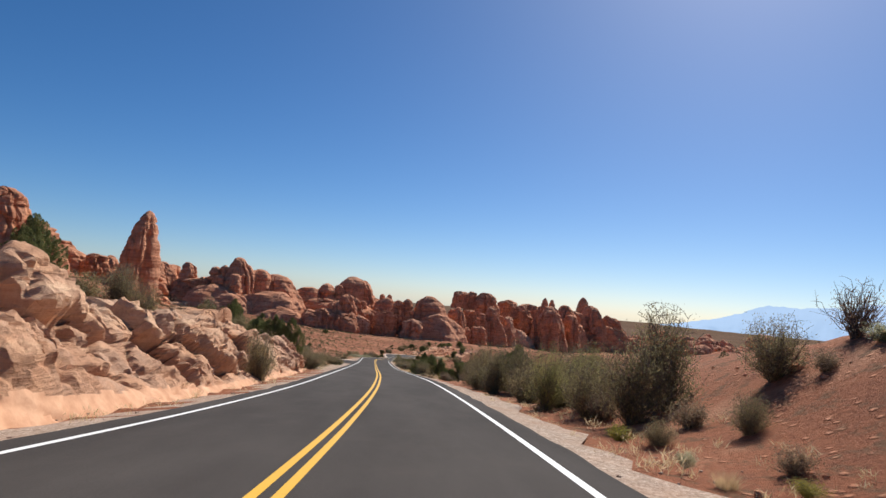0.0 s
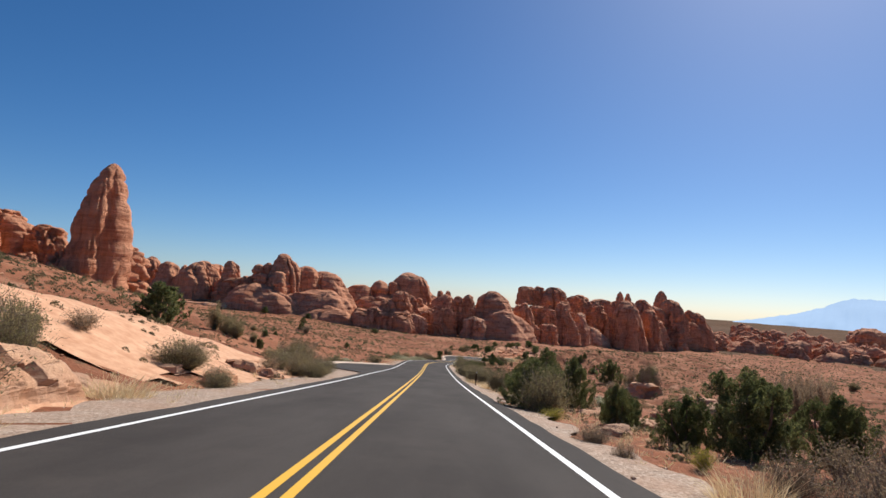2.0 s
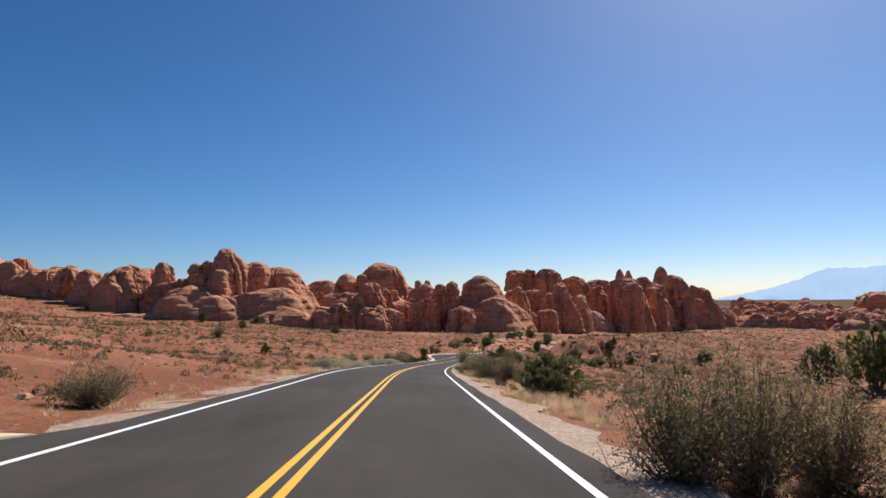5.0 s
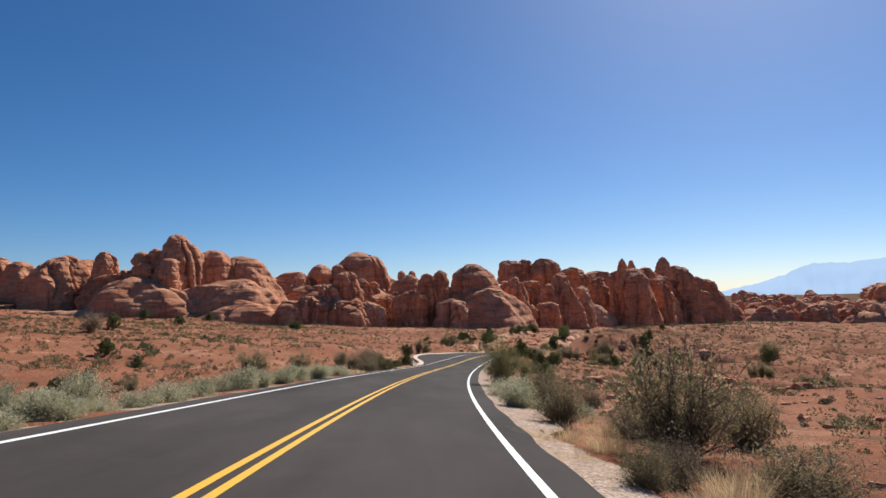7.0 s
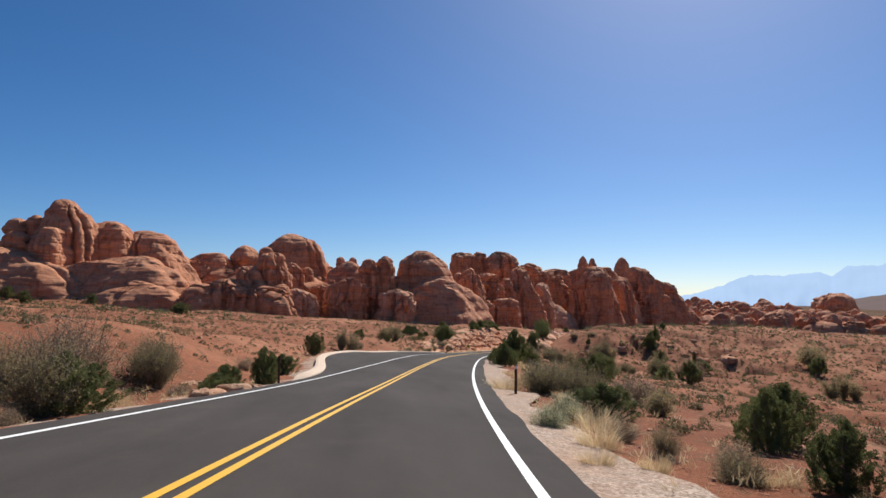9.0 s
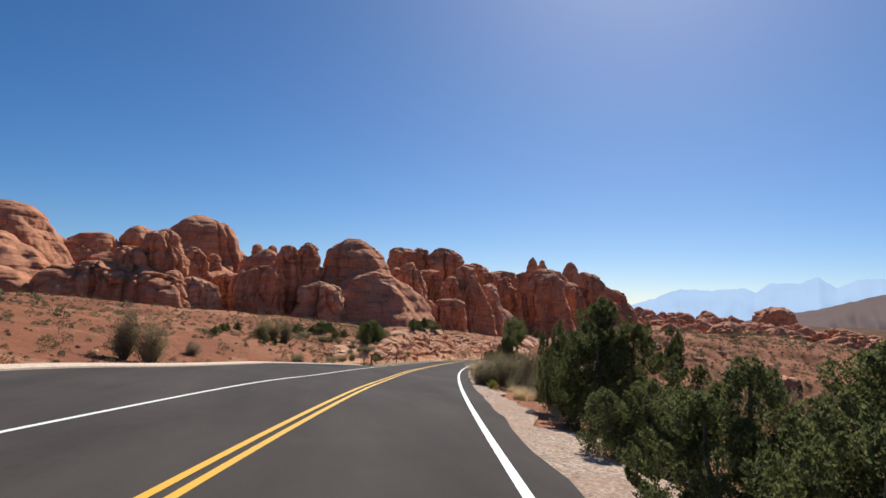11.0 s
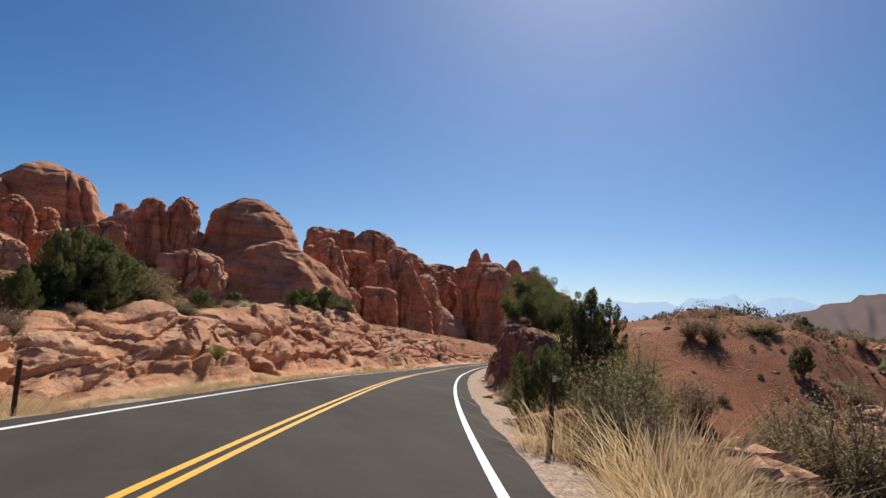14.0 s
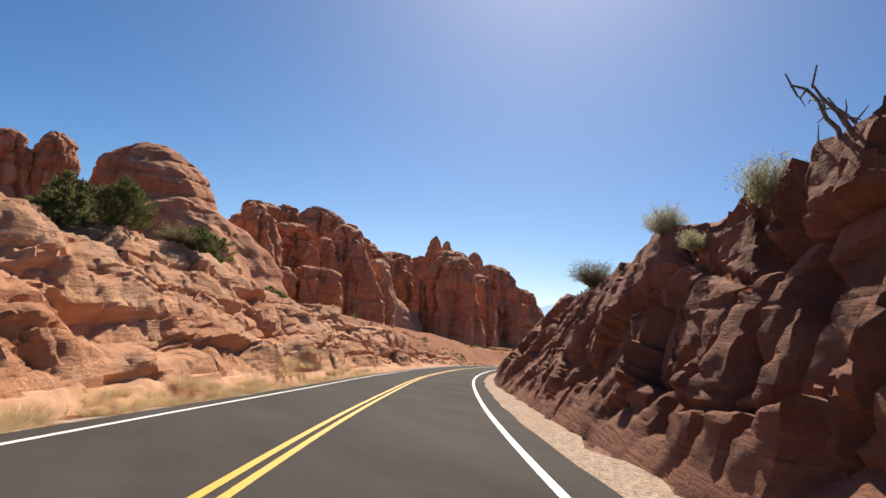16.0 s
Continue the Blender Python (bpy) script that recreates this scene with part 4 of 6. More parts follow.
def joined(pieces):
    vs, fs, n = [], [], 0
    for v, f in pieces:
        vs.append(v)
        fs.append(np.array(f, int) + n)
        n += len(v)
    return np.vstack(vs), np.vstack(fs)


def leaves(rs, centres, length, width, up=0.35, corners=4):
    """One small leaf at each centre, turned at random."""
    n = len(centres)
    d = rs.normal(size=(n, 3))
    d[:, 2] = np.abs(d[:, 2]) * 0.8 + up
    d /= np.linalg.norm(d, axis=1)[:, None]
    s = np.cross(d, rs.normal(size=(n, 3)))
    s /= np.linalg.norm(s, axis=1)[:, None] + 1e-9
    L = (length * rs.uniform(0.6, 1.4, n))[:, None]
    Wd = (width * rs.uniform(0.6, 1.4, n))[:, None]
    if corners == 3:
        return np.stack([centres - s * Wd * 0.5, centres + s * Wd * 0.5, centres + d * L], 1).reshape(-1, 3), np.arange(3 * n).reshape(-1, 3)
    v = np.stack([centres - s * Wd * 0.5, centres + d * L * 0.5 - s * Wd * 0.15 + s * 0, centres + d * L, centres + s * Wd * 0.5 + d * L * 0.3], 1).reshape(-1, 3)
    return v, np.arange(4 * n).reshape(-1, 4)


def shrub_stems(rs, count, spread, lean, wiggle=0.06):
    stems = []
    for _ in range(count):
        a, r = rs.uniform(0, 2 * np.pi), spread * math.sqrt(rs.uniform(0.02, 1)) * rs.uniform(0.75, 1.2)
        h = min(1.0, rs.uniform(0.38, 1.08)) * (1 - 0.38 * (r / spread) ** 2)
        p = [np.array((0.10 * r * math.cos(a), 0.10 * r * math.sin(a), -0.05))]
        for k in range(1, 5):
            u = k / 4
            p.append(np.array((r * math.cos(a) * u ** lean, r * math.sin(a) * u ** lean, h * u)) + rs.normal(size=3) * wiggle * u)
        stems.append(np.array(p))
    return stems


def along_stems(rs, stems, n, low, fuzz):
    out = []
    for _ in range(n):
        s = stems[rs.randint(len(stems))]
        u = low + (1 - low) * rs.uniform() ** 0.8
        k = min(int(u * 4), 3)
        out.append(s[k] + (s[k + 1] - s[k]) * (u * 4 - k) + rs.normal(size=3) * fuzz * (0.4 + u))
    return np.array(out)


def shrub(name, seed, leaf_mat, stems, count, length, width, lean, low, fuzz, label, category, group, twig=0.012, up=0.35):
    rs = np.random.RandomState(seed)
    st = shrub_stems(rs, stems, 0.5, lean)
    root = new(name, None)
    pieces = [tube(s, twig, twig * 0.25, 4) for s in st]
    for s in st[:len(st) // 2]:
        for _ in range(3):
            k = rs.randint(2, 5)
            e = s[k] + np.array((*rs.normal(size=2) * 0.12, abs(rs.normal()) * 0.12))
            e[2] = min(e[2], 1.0)
            pieces.append(tube([s[k], (s[k] + e) / 2 + rs.normal(size=3) * 0.015, e], twig * 0.5, twig * 0.15, 3 + 1))
    v, f = joined(pieces)
    part("branch_frame", soup_mesh(name + "_branches", v, f, [M_TWIG], True), root, "thin grey-brown branches")
    if count:
        c = along_stems(rs, st, count, low, fuzz)
        c[:, 2] = np.clip(c[:, 2], 0.02, 1.0)
        v, f = leaves(rs, c, length, width, up, 3)
        part("foliage", soup_mesh(name + "_foliage", v, f, [leaf_mat]), root)
    tagged(root, label, category, group)
    return root


def juniper(name, seed, sprays, per, label, leaders=4, spread=0.30, leaf=1.0):
    """Several leaders of uneven height, clothed to the ground in dense upright flame-shaped sprays."""
    rs = np.random.RandomState(seed)
    root = new(name, None)
    tops = []
    for k in range(leaders):
        a = k * 2.4 + rs.uniform(-0.4, 0.4)
        r = 0.0 if k == 0 else rs.uniform(0.17, 0.30)
        tops.append((r * math.cos(a), r * math.sin(a), 1.0 if k == 0 else rs.uniform(0.62, 0.93), spread * rs.uniform(0.75, 1.05)))
    for k, (tx, ty, th, tr) in enumerate(tops):
        stem = [np.array((tx * 0.15, ty * 0.15, -0.05)), np.array((tx * 0.5, ty * 0.5, th * 0.22)) + rs.normal(size=3) * 0.012, np.array((tx * 0.9, ty * 0.9, th * 0.5)), np.array((tx, ty, th * 0.85))]
        v, f = tube(stem, 0.035 if k == 0 else 0.022, 0.006, 6)
        part("trunk" if k == 0 else "limb", soup_mesh("limb", v, f, [M_TWIG], True), root, "twisted grey-brown trunk" if k == 0 else "")
    pts, ups = [], []
    for tx, ty, th, tr in tops:
        m = max(8, int(sprays * th / leaders))
        for k in range(m):
            u = ((k + 0.5) / m) ** 0.9
            z = th * (0.04 + 0.80 * u)
            rr = tr * (0.80 + 0.20 * math.sin(min(1.0, u * 2.5) * 1.57)) * (1 - u ** 1.8) ** 0.75 + 0.012
            a = k * 2.4 + rs.uniform(-0.6, 0.6)
            r = rr * math.sqrt(rs.uniform(0.25, 1.0)) * rs.uniform(0.85, 1.18)
            long, thick = rs.uniform(0.10, 0.21) * (1.0 - 0.25 * u), rs.uniform(0.032, 0.058)
            n = int(per * rs.uniform(0.7, 1.3))
            w = rs.uniform(0, 1, n)
            b = rs.uniform(0, 2 * np.pi, n)
            girth = thick * np.sin(np.pi * np.clip(w * 0.93 + 0.07, 0, 1)) ** 0.8 * rs.uniform(0.25, 1.0, n) ** 0.5
            tilt = 0.35 * r
            c = np.stack([tx * (0.55 + 0.45 * u) + (r + tilt * w) * math.cos(a) + girth * np.cos(b), ty * (0.55 + 0.45 * u) + (r + tilt * w) * math.sin(a) + girth * np.sin(b), z + long * (w - 0.25)], -1)
            pts.append(c)
    c = np.vstack(pts)
    c[:, 2] = np.clip(c[:, 2], 0.01, 1.03)
    v, f = leaves(rs, c, 0.030 * leaf, 0.016 * leaf, 1.1, 3)
    part("crown", soup_mesh(name + "_crown", v, f, [M_JUNIPER]), root)
    tagged(root, label, "tree", "junipers")
    return root


def twisted_juniper(name, seed, clumps, per, label, leaf=1.0):
    """An old juniper: a bare leaning trunk that forks into limbs, with a broken rounded crown of clumps above."""
    rs = np.random.RandomState(seed)
    root = new(name, None)
    fork = np.array((0.04, 0.02, 0.26))
    v, f = tube([np.array((0, 0, -0.06)), np.array((-0.03, 0.01, 0.08)), np.array((0.03, -0.01, 0.17)), fork], 0.055, 0.04, 7)
    part("trunk", soup_mesh("trunk", v, f, [M_TWIG], True), root, "bare twisted grey-brown trunk")
    ends = []
    for k in range(6):
        a = k * 1.05 + rs.uniform(-0.3, 0.3)
        e = np.array((0.36 * math.cos(a), 0.36 * math.sin(a), rs.uniform(0.42, 0.80)))
        v, f = tube([fork, fork + (e - fork) * 0.35 + rs.normal(size=3) * 0.03, fork + (e - fork) * 0.7 + rs.normal(size=3) * 0.03, e], 0.026, 0.008, 6)
        part("limb", soup_mesh("limb", v, f, [M_TWIG], True), root)
        ends.append(e)
    pts = []
    for k in range(clumps):
        e = ends[k % len(ends)]
        c = e * rs.uniform(0.35, 1.15) + rs.normal(size=3) * (0.09, 0.09, 0.10)
        c[2] = np.clip(c[2] + 0.08, 0.26, 0.97)
        s = rs.uniform(0.05, 0.13)
        n = int(per * rs.uniform(0.6, 1.3))
        q = rs.normal(size=(n, 3))
        q /= np.linalg.norm(q, axis=1)[:, None]
        pts.append(c + q * (rs.uniform(0.15, 1, n) ** 0.5)[:, None] * s * (1, 1, 1.1))
    c = np.vstack(pts)
    v, f = leaves(rs, c, 0.030 * leaf, 0.015 * leaf, 0.7, 3)
    part("crown", soup_mesh(name + "_crown", v, f, [M_JUNIPER]), root)
    tagged(root, label, "tree", "junipers")
    return root


def dead_snag(x, y, z, size):
    """Bare crooked branches of a dead juniper."""
    rs = np.random.RandomState(5)
    root = new("dead_snag", None)
    for k in range(6):
        a = k * 1.05 + rs.uniform(-0.4, 0.4)
        p, d = np.array((0.0, 0.0, -0.1)), np.array((math.cos(a) * 0.8, math.sin(a) * 0.8, 0.7))
        path = [p]
        for _ in range(7):
            d = d + rs.normal(size=3) * 0.38
            d /= np.linalg.norm(d)
            p = p + d * rs.uniform(0.10, 0.20)
            path.append(p)
        pieces = [tube(path, 0.034, 0.008, 6)]
        for j in (3, 4, 5, 6):
            e = path[j] + rs.normal(size=3) * 0.13
            pieces.append(tube([path[j], (path[j] + e) / 2 + rs.normal(size=3) * 0.03, e], 0.013, 0.004, 6))
        v, f = joined(pieces)
        part("branch", soup_mesh("branch", v * size, f, [M_DEADWOOD], True), root)
    root.matrix_basis = pose(x, y, z)
    return tagged(root, "crooked dead branches on top of the rock wall", "dead wood")


def tuft(name, seed, mat, blades, spread, label, group):
    rs = np.random.RandomState(seed)
    vs, fs = [], []
    for k in range(blades):
        a, r = rs.uniform(0, 2 * np.pi), spread * math.sqrt(rs.uniform())
        b = np.array((r * math.cos(a), r * math.sin(a), -0.03))
        lean = np.array((math.cos(a), math.sin(a), 0)) * rs.uniform(0.0, 0.5) * (r / spread + 0.4) + rs.normal(size=3) * (0.11, 0.11, 0)
        h = rs.uniform(0.3, 1.0)
        w = rs.uniform(0.0028, 0.0055)
        side = np.array((-math.sin(a + 1), math.cos(a + 1), 0)) * w
        m = b + lean * 0.35 + (0, 0, h * 0.6)
        e = b + lean + (0, 0, h)
        n = len(vs)
        vs += [b - side, b + side, m + side * 0.8, m - side * 0.8, e + side * 0.3, e - side * 0.3]
        fs += [(n, n + 1, n + 2, n + 3), (n + 3, n + 2, n + 4, n + 5)]
    root = new(name, soup_mesh(name, np.array(vs), np.array(fs), [mat]))
    tagged(root, label, "grass", group)
    return root


def shrubs(seeds, name, mat, stems, count, length, width, lean, low, fuzz, label, group, twig, up=0.35):
    return [shrub(name, sd, mat, stems, count, length, width, lean * f, low, fuzz, label, "shrub", group, twig, up) for sd, f in zip(seeds, (1.0, 1.2, 0.85))]


JUN, OLV, SAG = "dense dark green juniper with an uneven crown", "olive-brown desert shrub with open twigs", "pale grey-green sagebrush mound"
DRY, WID = "dry brown bush with bare twigs", "tall airy shrub with yellow-olive leaves"
# close to the road each kind is built with finer leaves than far away
NEAR = {
    'J': [juniper("juniper", 11, 230, 330, JUN, 5, 0.27, 0.55), juniper("juniper", 23, 230, 330, JUN, 6, 0.25, 0.55), juniper("juniper", 37, 220, 330, JUN, 4, 0.30, 0.55)],
    'T': [twisted_juniper("juniper_tree", 61, 190, 340, "old juniper with a bare twisted trunk and broken crown", 0.55)],
    'O': shrubs((3, 5, 8), "desert_shrub", M_OLIVE, 130, 12500, 0.027, 0.013, 0.75, 0.08, 0.050, OLV, "roadside shrubs", 0.008),
    'S': shrubs((13, 17), "sagebrush", M_SAGE, 80, 9000, 0.060, 0.016, 0.8, 0.08, 0.062, SAG, "sagebrush", 0.008, 0.65),
    'D': shrubs((21, 29), "dry_bush", M_DRY, 120, 8000, 0.027, 0.013, 0.75, 0.06, 0.050, DRY, "dry bushes", 0.008),
    'B': [shrub("bare_bush", 31, M_DRY, 90, 1500, 0.030, 0.014, 1.1, 0.25, 0.06, "nearly leafless grey-brown twiggy bush", "shrub", "dry bushes", 0.010)],
    'W': [shrub("tall_shrub", 41, M_WILLOW, 80, 20000, 0.020, 0.010, 0.9, 0.08, 0.055, WID, "shrub", "roadside shrubs", 0.008)],
    'Y': [shrub("rabbitbrush", 43, M_YELLOWGREEN, 60, 4000, 0.060, 0.015, 1.3, 0.15, 0.06, "flowering rabbitbrush with yellow-green tips", "shrub", "rabbitbrush", 0.008, 0.7)],
    'G': [tuft("dry_grass", 47, M_STRAW, 560, 0.40, "tuft of dry straw-coloured grass", "dry grass"), tuft("dry_grass", 53, M_STRAW, 500, 0.45, "tuft of dry straw-coloured grass", "dry grass")],
}
FAR = {
    'J': [juniper("juniper", 12, 130, 45, JUN, 4, 0.30, 1.8), juniper("juniper", 24, 130, 45, JUN, 5, 0.27, 1.8)],
    'O': shrubs((4, 6), "desert_shrub", M_OLIVE, 30, 5000, 0.050, 0.026, 0.75, 0.08, 0.060, OLV, "roadside shrubs", 0.009),
    'D': shrubs((22, 30), "dry_bush", M_DRY, 30, 4000, 0.050, 0.025, 0.75, 0.07, 0.060, DRY, "dry bushes", 0.009),
    'S': shrubs((14,), "sagebrush", M_SAGE, 30, 2800, 0.095, 0.026, 0.8, 0.08, 0.065, SAG, "sagebrush", 0.009, 0.6),
}
PROTO_USED = set()
plant_rs = random.Random(99)


def height_at(x, y):
    return float(land(np.array([[x, y]]))[0])


def plant(kind, x, y, h, w, z=None):
    _, off, gap = road_near(np.array([[x, y]]))
    near = gap[0] < 5 + 4 * h or kind not in FAR
    models = NEAR[kind] if near else FAR[kind]
    k = plant_rs.randrange(len(models))
    if z is None:
        z = height_at(x, y) - 0.05
        if 338 < y < 470 and abs(off[0]) < 24:
            z = max(z, on_rock(x, y, z))
    else:
        z = on_rock(x, y, z)
    s = plant_rs.uniform(0.92, 1.08)
    m = Matrix.LocRotScale((x, y, z), Euler((0, 0, plant_rs.uniform(0, 6.28))), (w * s, w * s, h * s))
    if (kind, k, near) not in PROTO_USED:
        PROTO_USED.add((kind, k, near))
        models[k].matrix_basis = m
        return models[k]
    copy_scale = models[k].scale.copy()
    ob = copy_thing(models[k], m @ Matrix.Diagonal((1 / copy_scale[0], 1 / copy_scale[1], 1 / copy_scale[2], 1)))
    return ob


plant('Y', 5.7, 9.0, 0.28, 0.65)
plant('G', 5.0, 9.9, 0.36, 0.36)
plant('D', 6.4, 10.4, 0.56, 0.66)
plant('S', 4.9, 11.2, 0.30, 0.34)
plant('O', 7.5, 13.7, 0.99, 0.86)
plant('O', 5.8, 14.5, 0.65, 0.78)
plant('S', 11.6, 15.1, 0.56, 1.12)
plant('D', 10.2, 15.2, 0.70, 0.84)
plant('Y', 5.1, 15.2, 0.43, 0.75)
plant('D', 7.3, 16.1, 0.87, 1.15)
plant('O', 9.8, 16.7, 1.67, 1.67)
plant('B', 12.3, 17.0, 1.74, 1.74)
plant('O', 6.7, 18.5, 2.54, 1.98)
plant('O', 8.0, 19.7, 3.19, 1.98)
plant('D', 6.5, 20.5, 1.10, 1.28)
plant('O', 6.5, 21.8, 2.32, 1.88)
plant('W', 5.6, 24.9, 2.9, 1.7)
plant('O', 6.6, 26.3, 2.1, 2.1)
plant('W', 7.0, 24.2, 2.8, 2.0)
plant('O', 7.9, 26.8, 2.1, 2.1)
plant('D', 8.2, 24.8, 1.6, 1.9)
plant('J', 7.2, 39.9, 3.4, 2.9)
plant('O', 6.4, 27.2, 1.45, 1.69)
plant('O', 7.5, 29.1, 2.47, 2.26)
plant('O', 8.5, 30.0, 2.52, 2.09)
plant('O', 6.0, 30.2, 2.47, 2.26)
plant('O', -7.8, 35.5, 3.08, 2.16)
plant('O', -16.0, 36.1, 2.42, 2.02)
plant('O', -14.6, 36.2, 2.27, 2.02)
plant('O', 6.6, 36.4, 3.16, 1.76)
plant('O', 5.4, 37.0, 2.82, 1.76)
plant('O', 7.8, 37.0, 2.60, 1.76)
plant('O', -13.2, 37.3, 2.40, 2.02)
plant('O', 5.1, 41.1, 2.06, 2.06)
plant('D', 6.7, 41.9, 0.70, 1.16)
plant('D', 5.8, 43.6, 0.65, 1.04)
plant('O', 6.9, 53.2, 3.69, 2.31)
plant('O', -14.4, 55.0, 2.21, 1.73)
plant('O', -16.7, 55.0, 2.70, 1.73)
plant('O', -15.6, 55.4, 2.53, 1.73)
plant('O', 6.4, 57.2, 2.78, 1.83)
plant('O', 8.9, 57.3, 2.93, 1.83)
plant('O', 7.7, 57.6, 3.58, 1.83)
plant('D', 9.8, 59.6, 1.34, 1.63)
plant('D', 8.6, 60.1, 1.83, 1.83)
plant('D', 3.0, 62.0, 0.58, 0.75)
plant('D', 4.8, 64.3, 0.95, 1.14)
plant('G', 3.4, 64.4, 0.67, 0.96)
plant('D', 4.8, 66.1, 0.90, 1.21)
plant('D', 6.7, 66.5, 1.05, 1.05)
plant('D', 2.8, 68.2, 0.42, 0.53)
plant('Y', 4.4, 68.6, 0.49, 0.54)
plant('D', 7.1, 68.7, 0.90, 1.01)
plant('D', 2.7, 70.6, 0.57, 1.02)
plant('O', -11.8, 71.9, 2.08, 1.99)
plant('O', -13.1, 72.9, 2.28, 1.99)
plant('G', -9.6, 73.1, 0.81, 1.63)
plant('G', -10.4, 73.4, 0.54, 1.87)
plant('O', -14.2, 75.6, 1.59, 1.95)
plant('Y', 3.0, 78.5, 0.49, 0.98)
plant('J', 5.4, 79.6, 1.58, 1.62)
plant('O', -9.5, 80.1, 0.96, 1.29)
plant('Y', 3.1, 80.4, 0.59, 1.18)
plant('J', 5.8, 80.5, 1.60, 2.34)
plant('D', -15.3, 80.6, 1.00, 1.56)
plant('O', 3.0, 80.8, 1.95, 1.95)
plant('D', -10.6, 82.4, 0.79, 0.91)
plant('J', 2.7, 82.5, 2.46, 3.16)
plant('O', -12.3, 82.9, 1.44, 2.40)
plant('O', -12.1, 83.2, 1.44, 2.17)
plant('D', -12.7, 85.9, 0.69, 0.73)
plant('D', -15.8, 93.7, 0.36, 0.45)
plant('O', -9.0, 94.2, 1.44, 2.08)
plant('O', -10.3, 95.4, 1.68, 2.08)
plant('D', -12.2, 95.6, 0.95, 1.43)
plant('S', 9.3, 97.8, 1.25, 1.75)
plant('D', -17.2, 98.5, 0.37, 0.48)
plant('O', -11.2, 99.9, 1.97, 2.08)
plant('O', -9.8, 100.2, 1.78, 2.08)
plant('J', -23.8, 104.2, 3.20, 4.81)
plant('O', 4.0, 104.6, 2.02, 1.98)
plant('O', 2.6, 105.2, 2.05, 1.98)
plant('G', 2.1, 107.2, 0.66, 1.54)
plant('D', 5.1, 111.2, 0.87, 1.16)
plant('D', 30.4, 114.5, 4.64, 2.15)
plant('D', 28.9, 114.6, 4.65, 2.15)
plant('G', 0.9, 115.3, 0.55, 1.09)
plant('D', 3.1, 115.4, 0.91, 1.83)
plant('S', -16.9, 116.0, 1.15, 1.34)
plant('D', 33.3, 116.0, 4.69, 2.15)
plant('D', 31.8, 116.3, 4.19, 2.15)
plant('B', -15.5, 116.7, 1.58, 1.38)
plant('G', 1.9, 117.0, 0.50, 0.75)
plant('G', 2.7, 117.4, 0.44, 0.53)
plant('D', 3.9, 118.5, 1.06, 1.06)
plant('D', 4.7, 118.5, 1.16, 0.78)
plant('O', 1.1, 118.7, 1.77, 1.76)
plant('D', 6.0, 118.8, 0.85, 1.27)
plant('O', 2.1, 119.0, 1.86, 1.76)
plant('O', -24.6, 123.9, 2.92, 1.96)
plant('J', -22.1, 124.7, 1.21, 1.08)
plant('D', 3.4, 124.7, 0.74, 0.95)
plant('O', -25.9, 124.8, 2.98, 1.96)
plant('O', -27.3, 124.9, 3.01, 1.96)
plant('O', 1.8, 125.4, 1.76, 2.17)
plant('G', 3.1, 125.7, 0.80, 1.26)
plant('D', 7.7, 128.0, 0.81, 1.63)
plant('J', 6.7, 130.1, 1.87, 3.43)
plant('G', 3.8, 131.4, 0.66, 0.99)
plant('G', 3.5, 132.9, 0.80, 1.07)
plant('S', 2.3, 133.2, 1.36, 1.81)
plant('J', 6.5, 134.5, 2.11, 2.88)
plant('S', 2.0, 135.6, 1.49, 1.86)
plant('S', 1.3, 135.7, 1.16, 1.63)
plant('J', -25.0, 136.0, 0.93, 1.04)
plant('O', 0.6, 136.4, 1.49, 2.44)
plant('D', 43.0, 137.6, 4.41, 2.19)
plant('O', 1.2, 138.0, 1.74, 2.44)
plant('D', 44.5, 138.0, 5.64, 2.19)
plant('D', 46.0, 138.0, 4.83, 2.19)
plant('D', 15.1, 138.2, 1.35, 1.89)
plant('D', 41.5, 138.4, 4.61, 2.19)
plant('D', 38.0, 140.7, 2.92, 2.00)
plant('D', 36.6, 141.6, 2.68, 2.00)
plant('O', 28.7, 141.8, 2.39, 2.56)
plant('B', 40.5, 142.0, 4.81, 2.27)
plant('D', 39.3, 142.1, 2.74, 2.00)
plant('B', 43.6, 142.3, 4.06, 2.27)
plant('O', 0.1, 142.4, 2.07, 1.82)
plant('O', -17.0, 142.8, 0.67, 1.07)
plant('O', 30.5, 142.8, 2.34, 2.56)
plant('O', 1.3, 142.9, 2.35, 1.82)
plant('O', 2.6, 143.3, 2.22, 1.82)
plant('B', 42.0, 143.3, 4.82, 2.27)
plant('D', 42.0, 144.1, 4.97, 2.19)
plant('D', 43.5, 144.6, 4.64, 2.19)
plant('D', 46.5, 144.8, 5.08, 2.19)
plant('D', 45.0, 146.3, 5.53, 2.19)
plant('J', 42.2, 149.2, 5.50, 6.50)
plant('J', -29.4, 155.4, 0.95, 1.14)
plant('D', 29.6, 157.8, 2.17, 1.79)
plant('D', 30.8, 158.0, 2.38, 1.79)
plant('B', 29.3, 160.1, 4.98, 2.07)
plant('B', 27.9, 161.5, 5.03, 2.07)
plant('B', 32.1, 161.9, 4.04, 2.07)
plant('B', 30.7, 162.0, 5.23, 2.07)
plant('D', 25.1, 163.1, 1.80, 2.16)
plant('D', 27.9, 163.1, 1.47, 2.20)
plant('J', 1.7, 163.5, 2.43, 4.26)
plant('O', 1.3, 177.2, 2.43, 1.92)
plant('O', -0.0, 177.7, 2.53, 1.92)
plant('G', -0.2, 180.1, 0.55, 0.55)
plant('J', 28.6, 180.4, 5.50, 6.50)
plant('D', -11.8, 181.5, 0.48, 0.97)
plant('G', 1.1, 182.2, 0.57, 0.90)
plant('O', 2.6, 183.4, 1.20, 0.83)
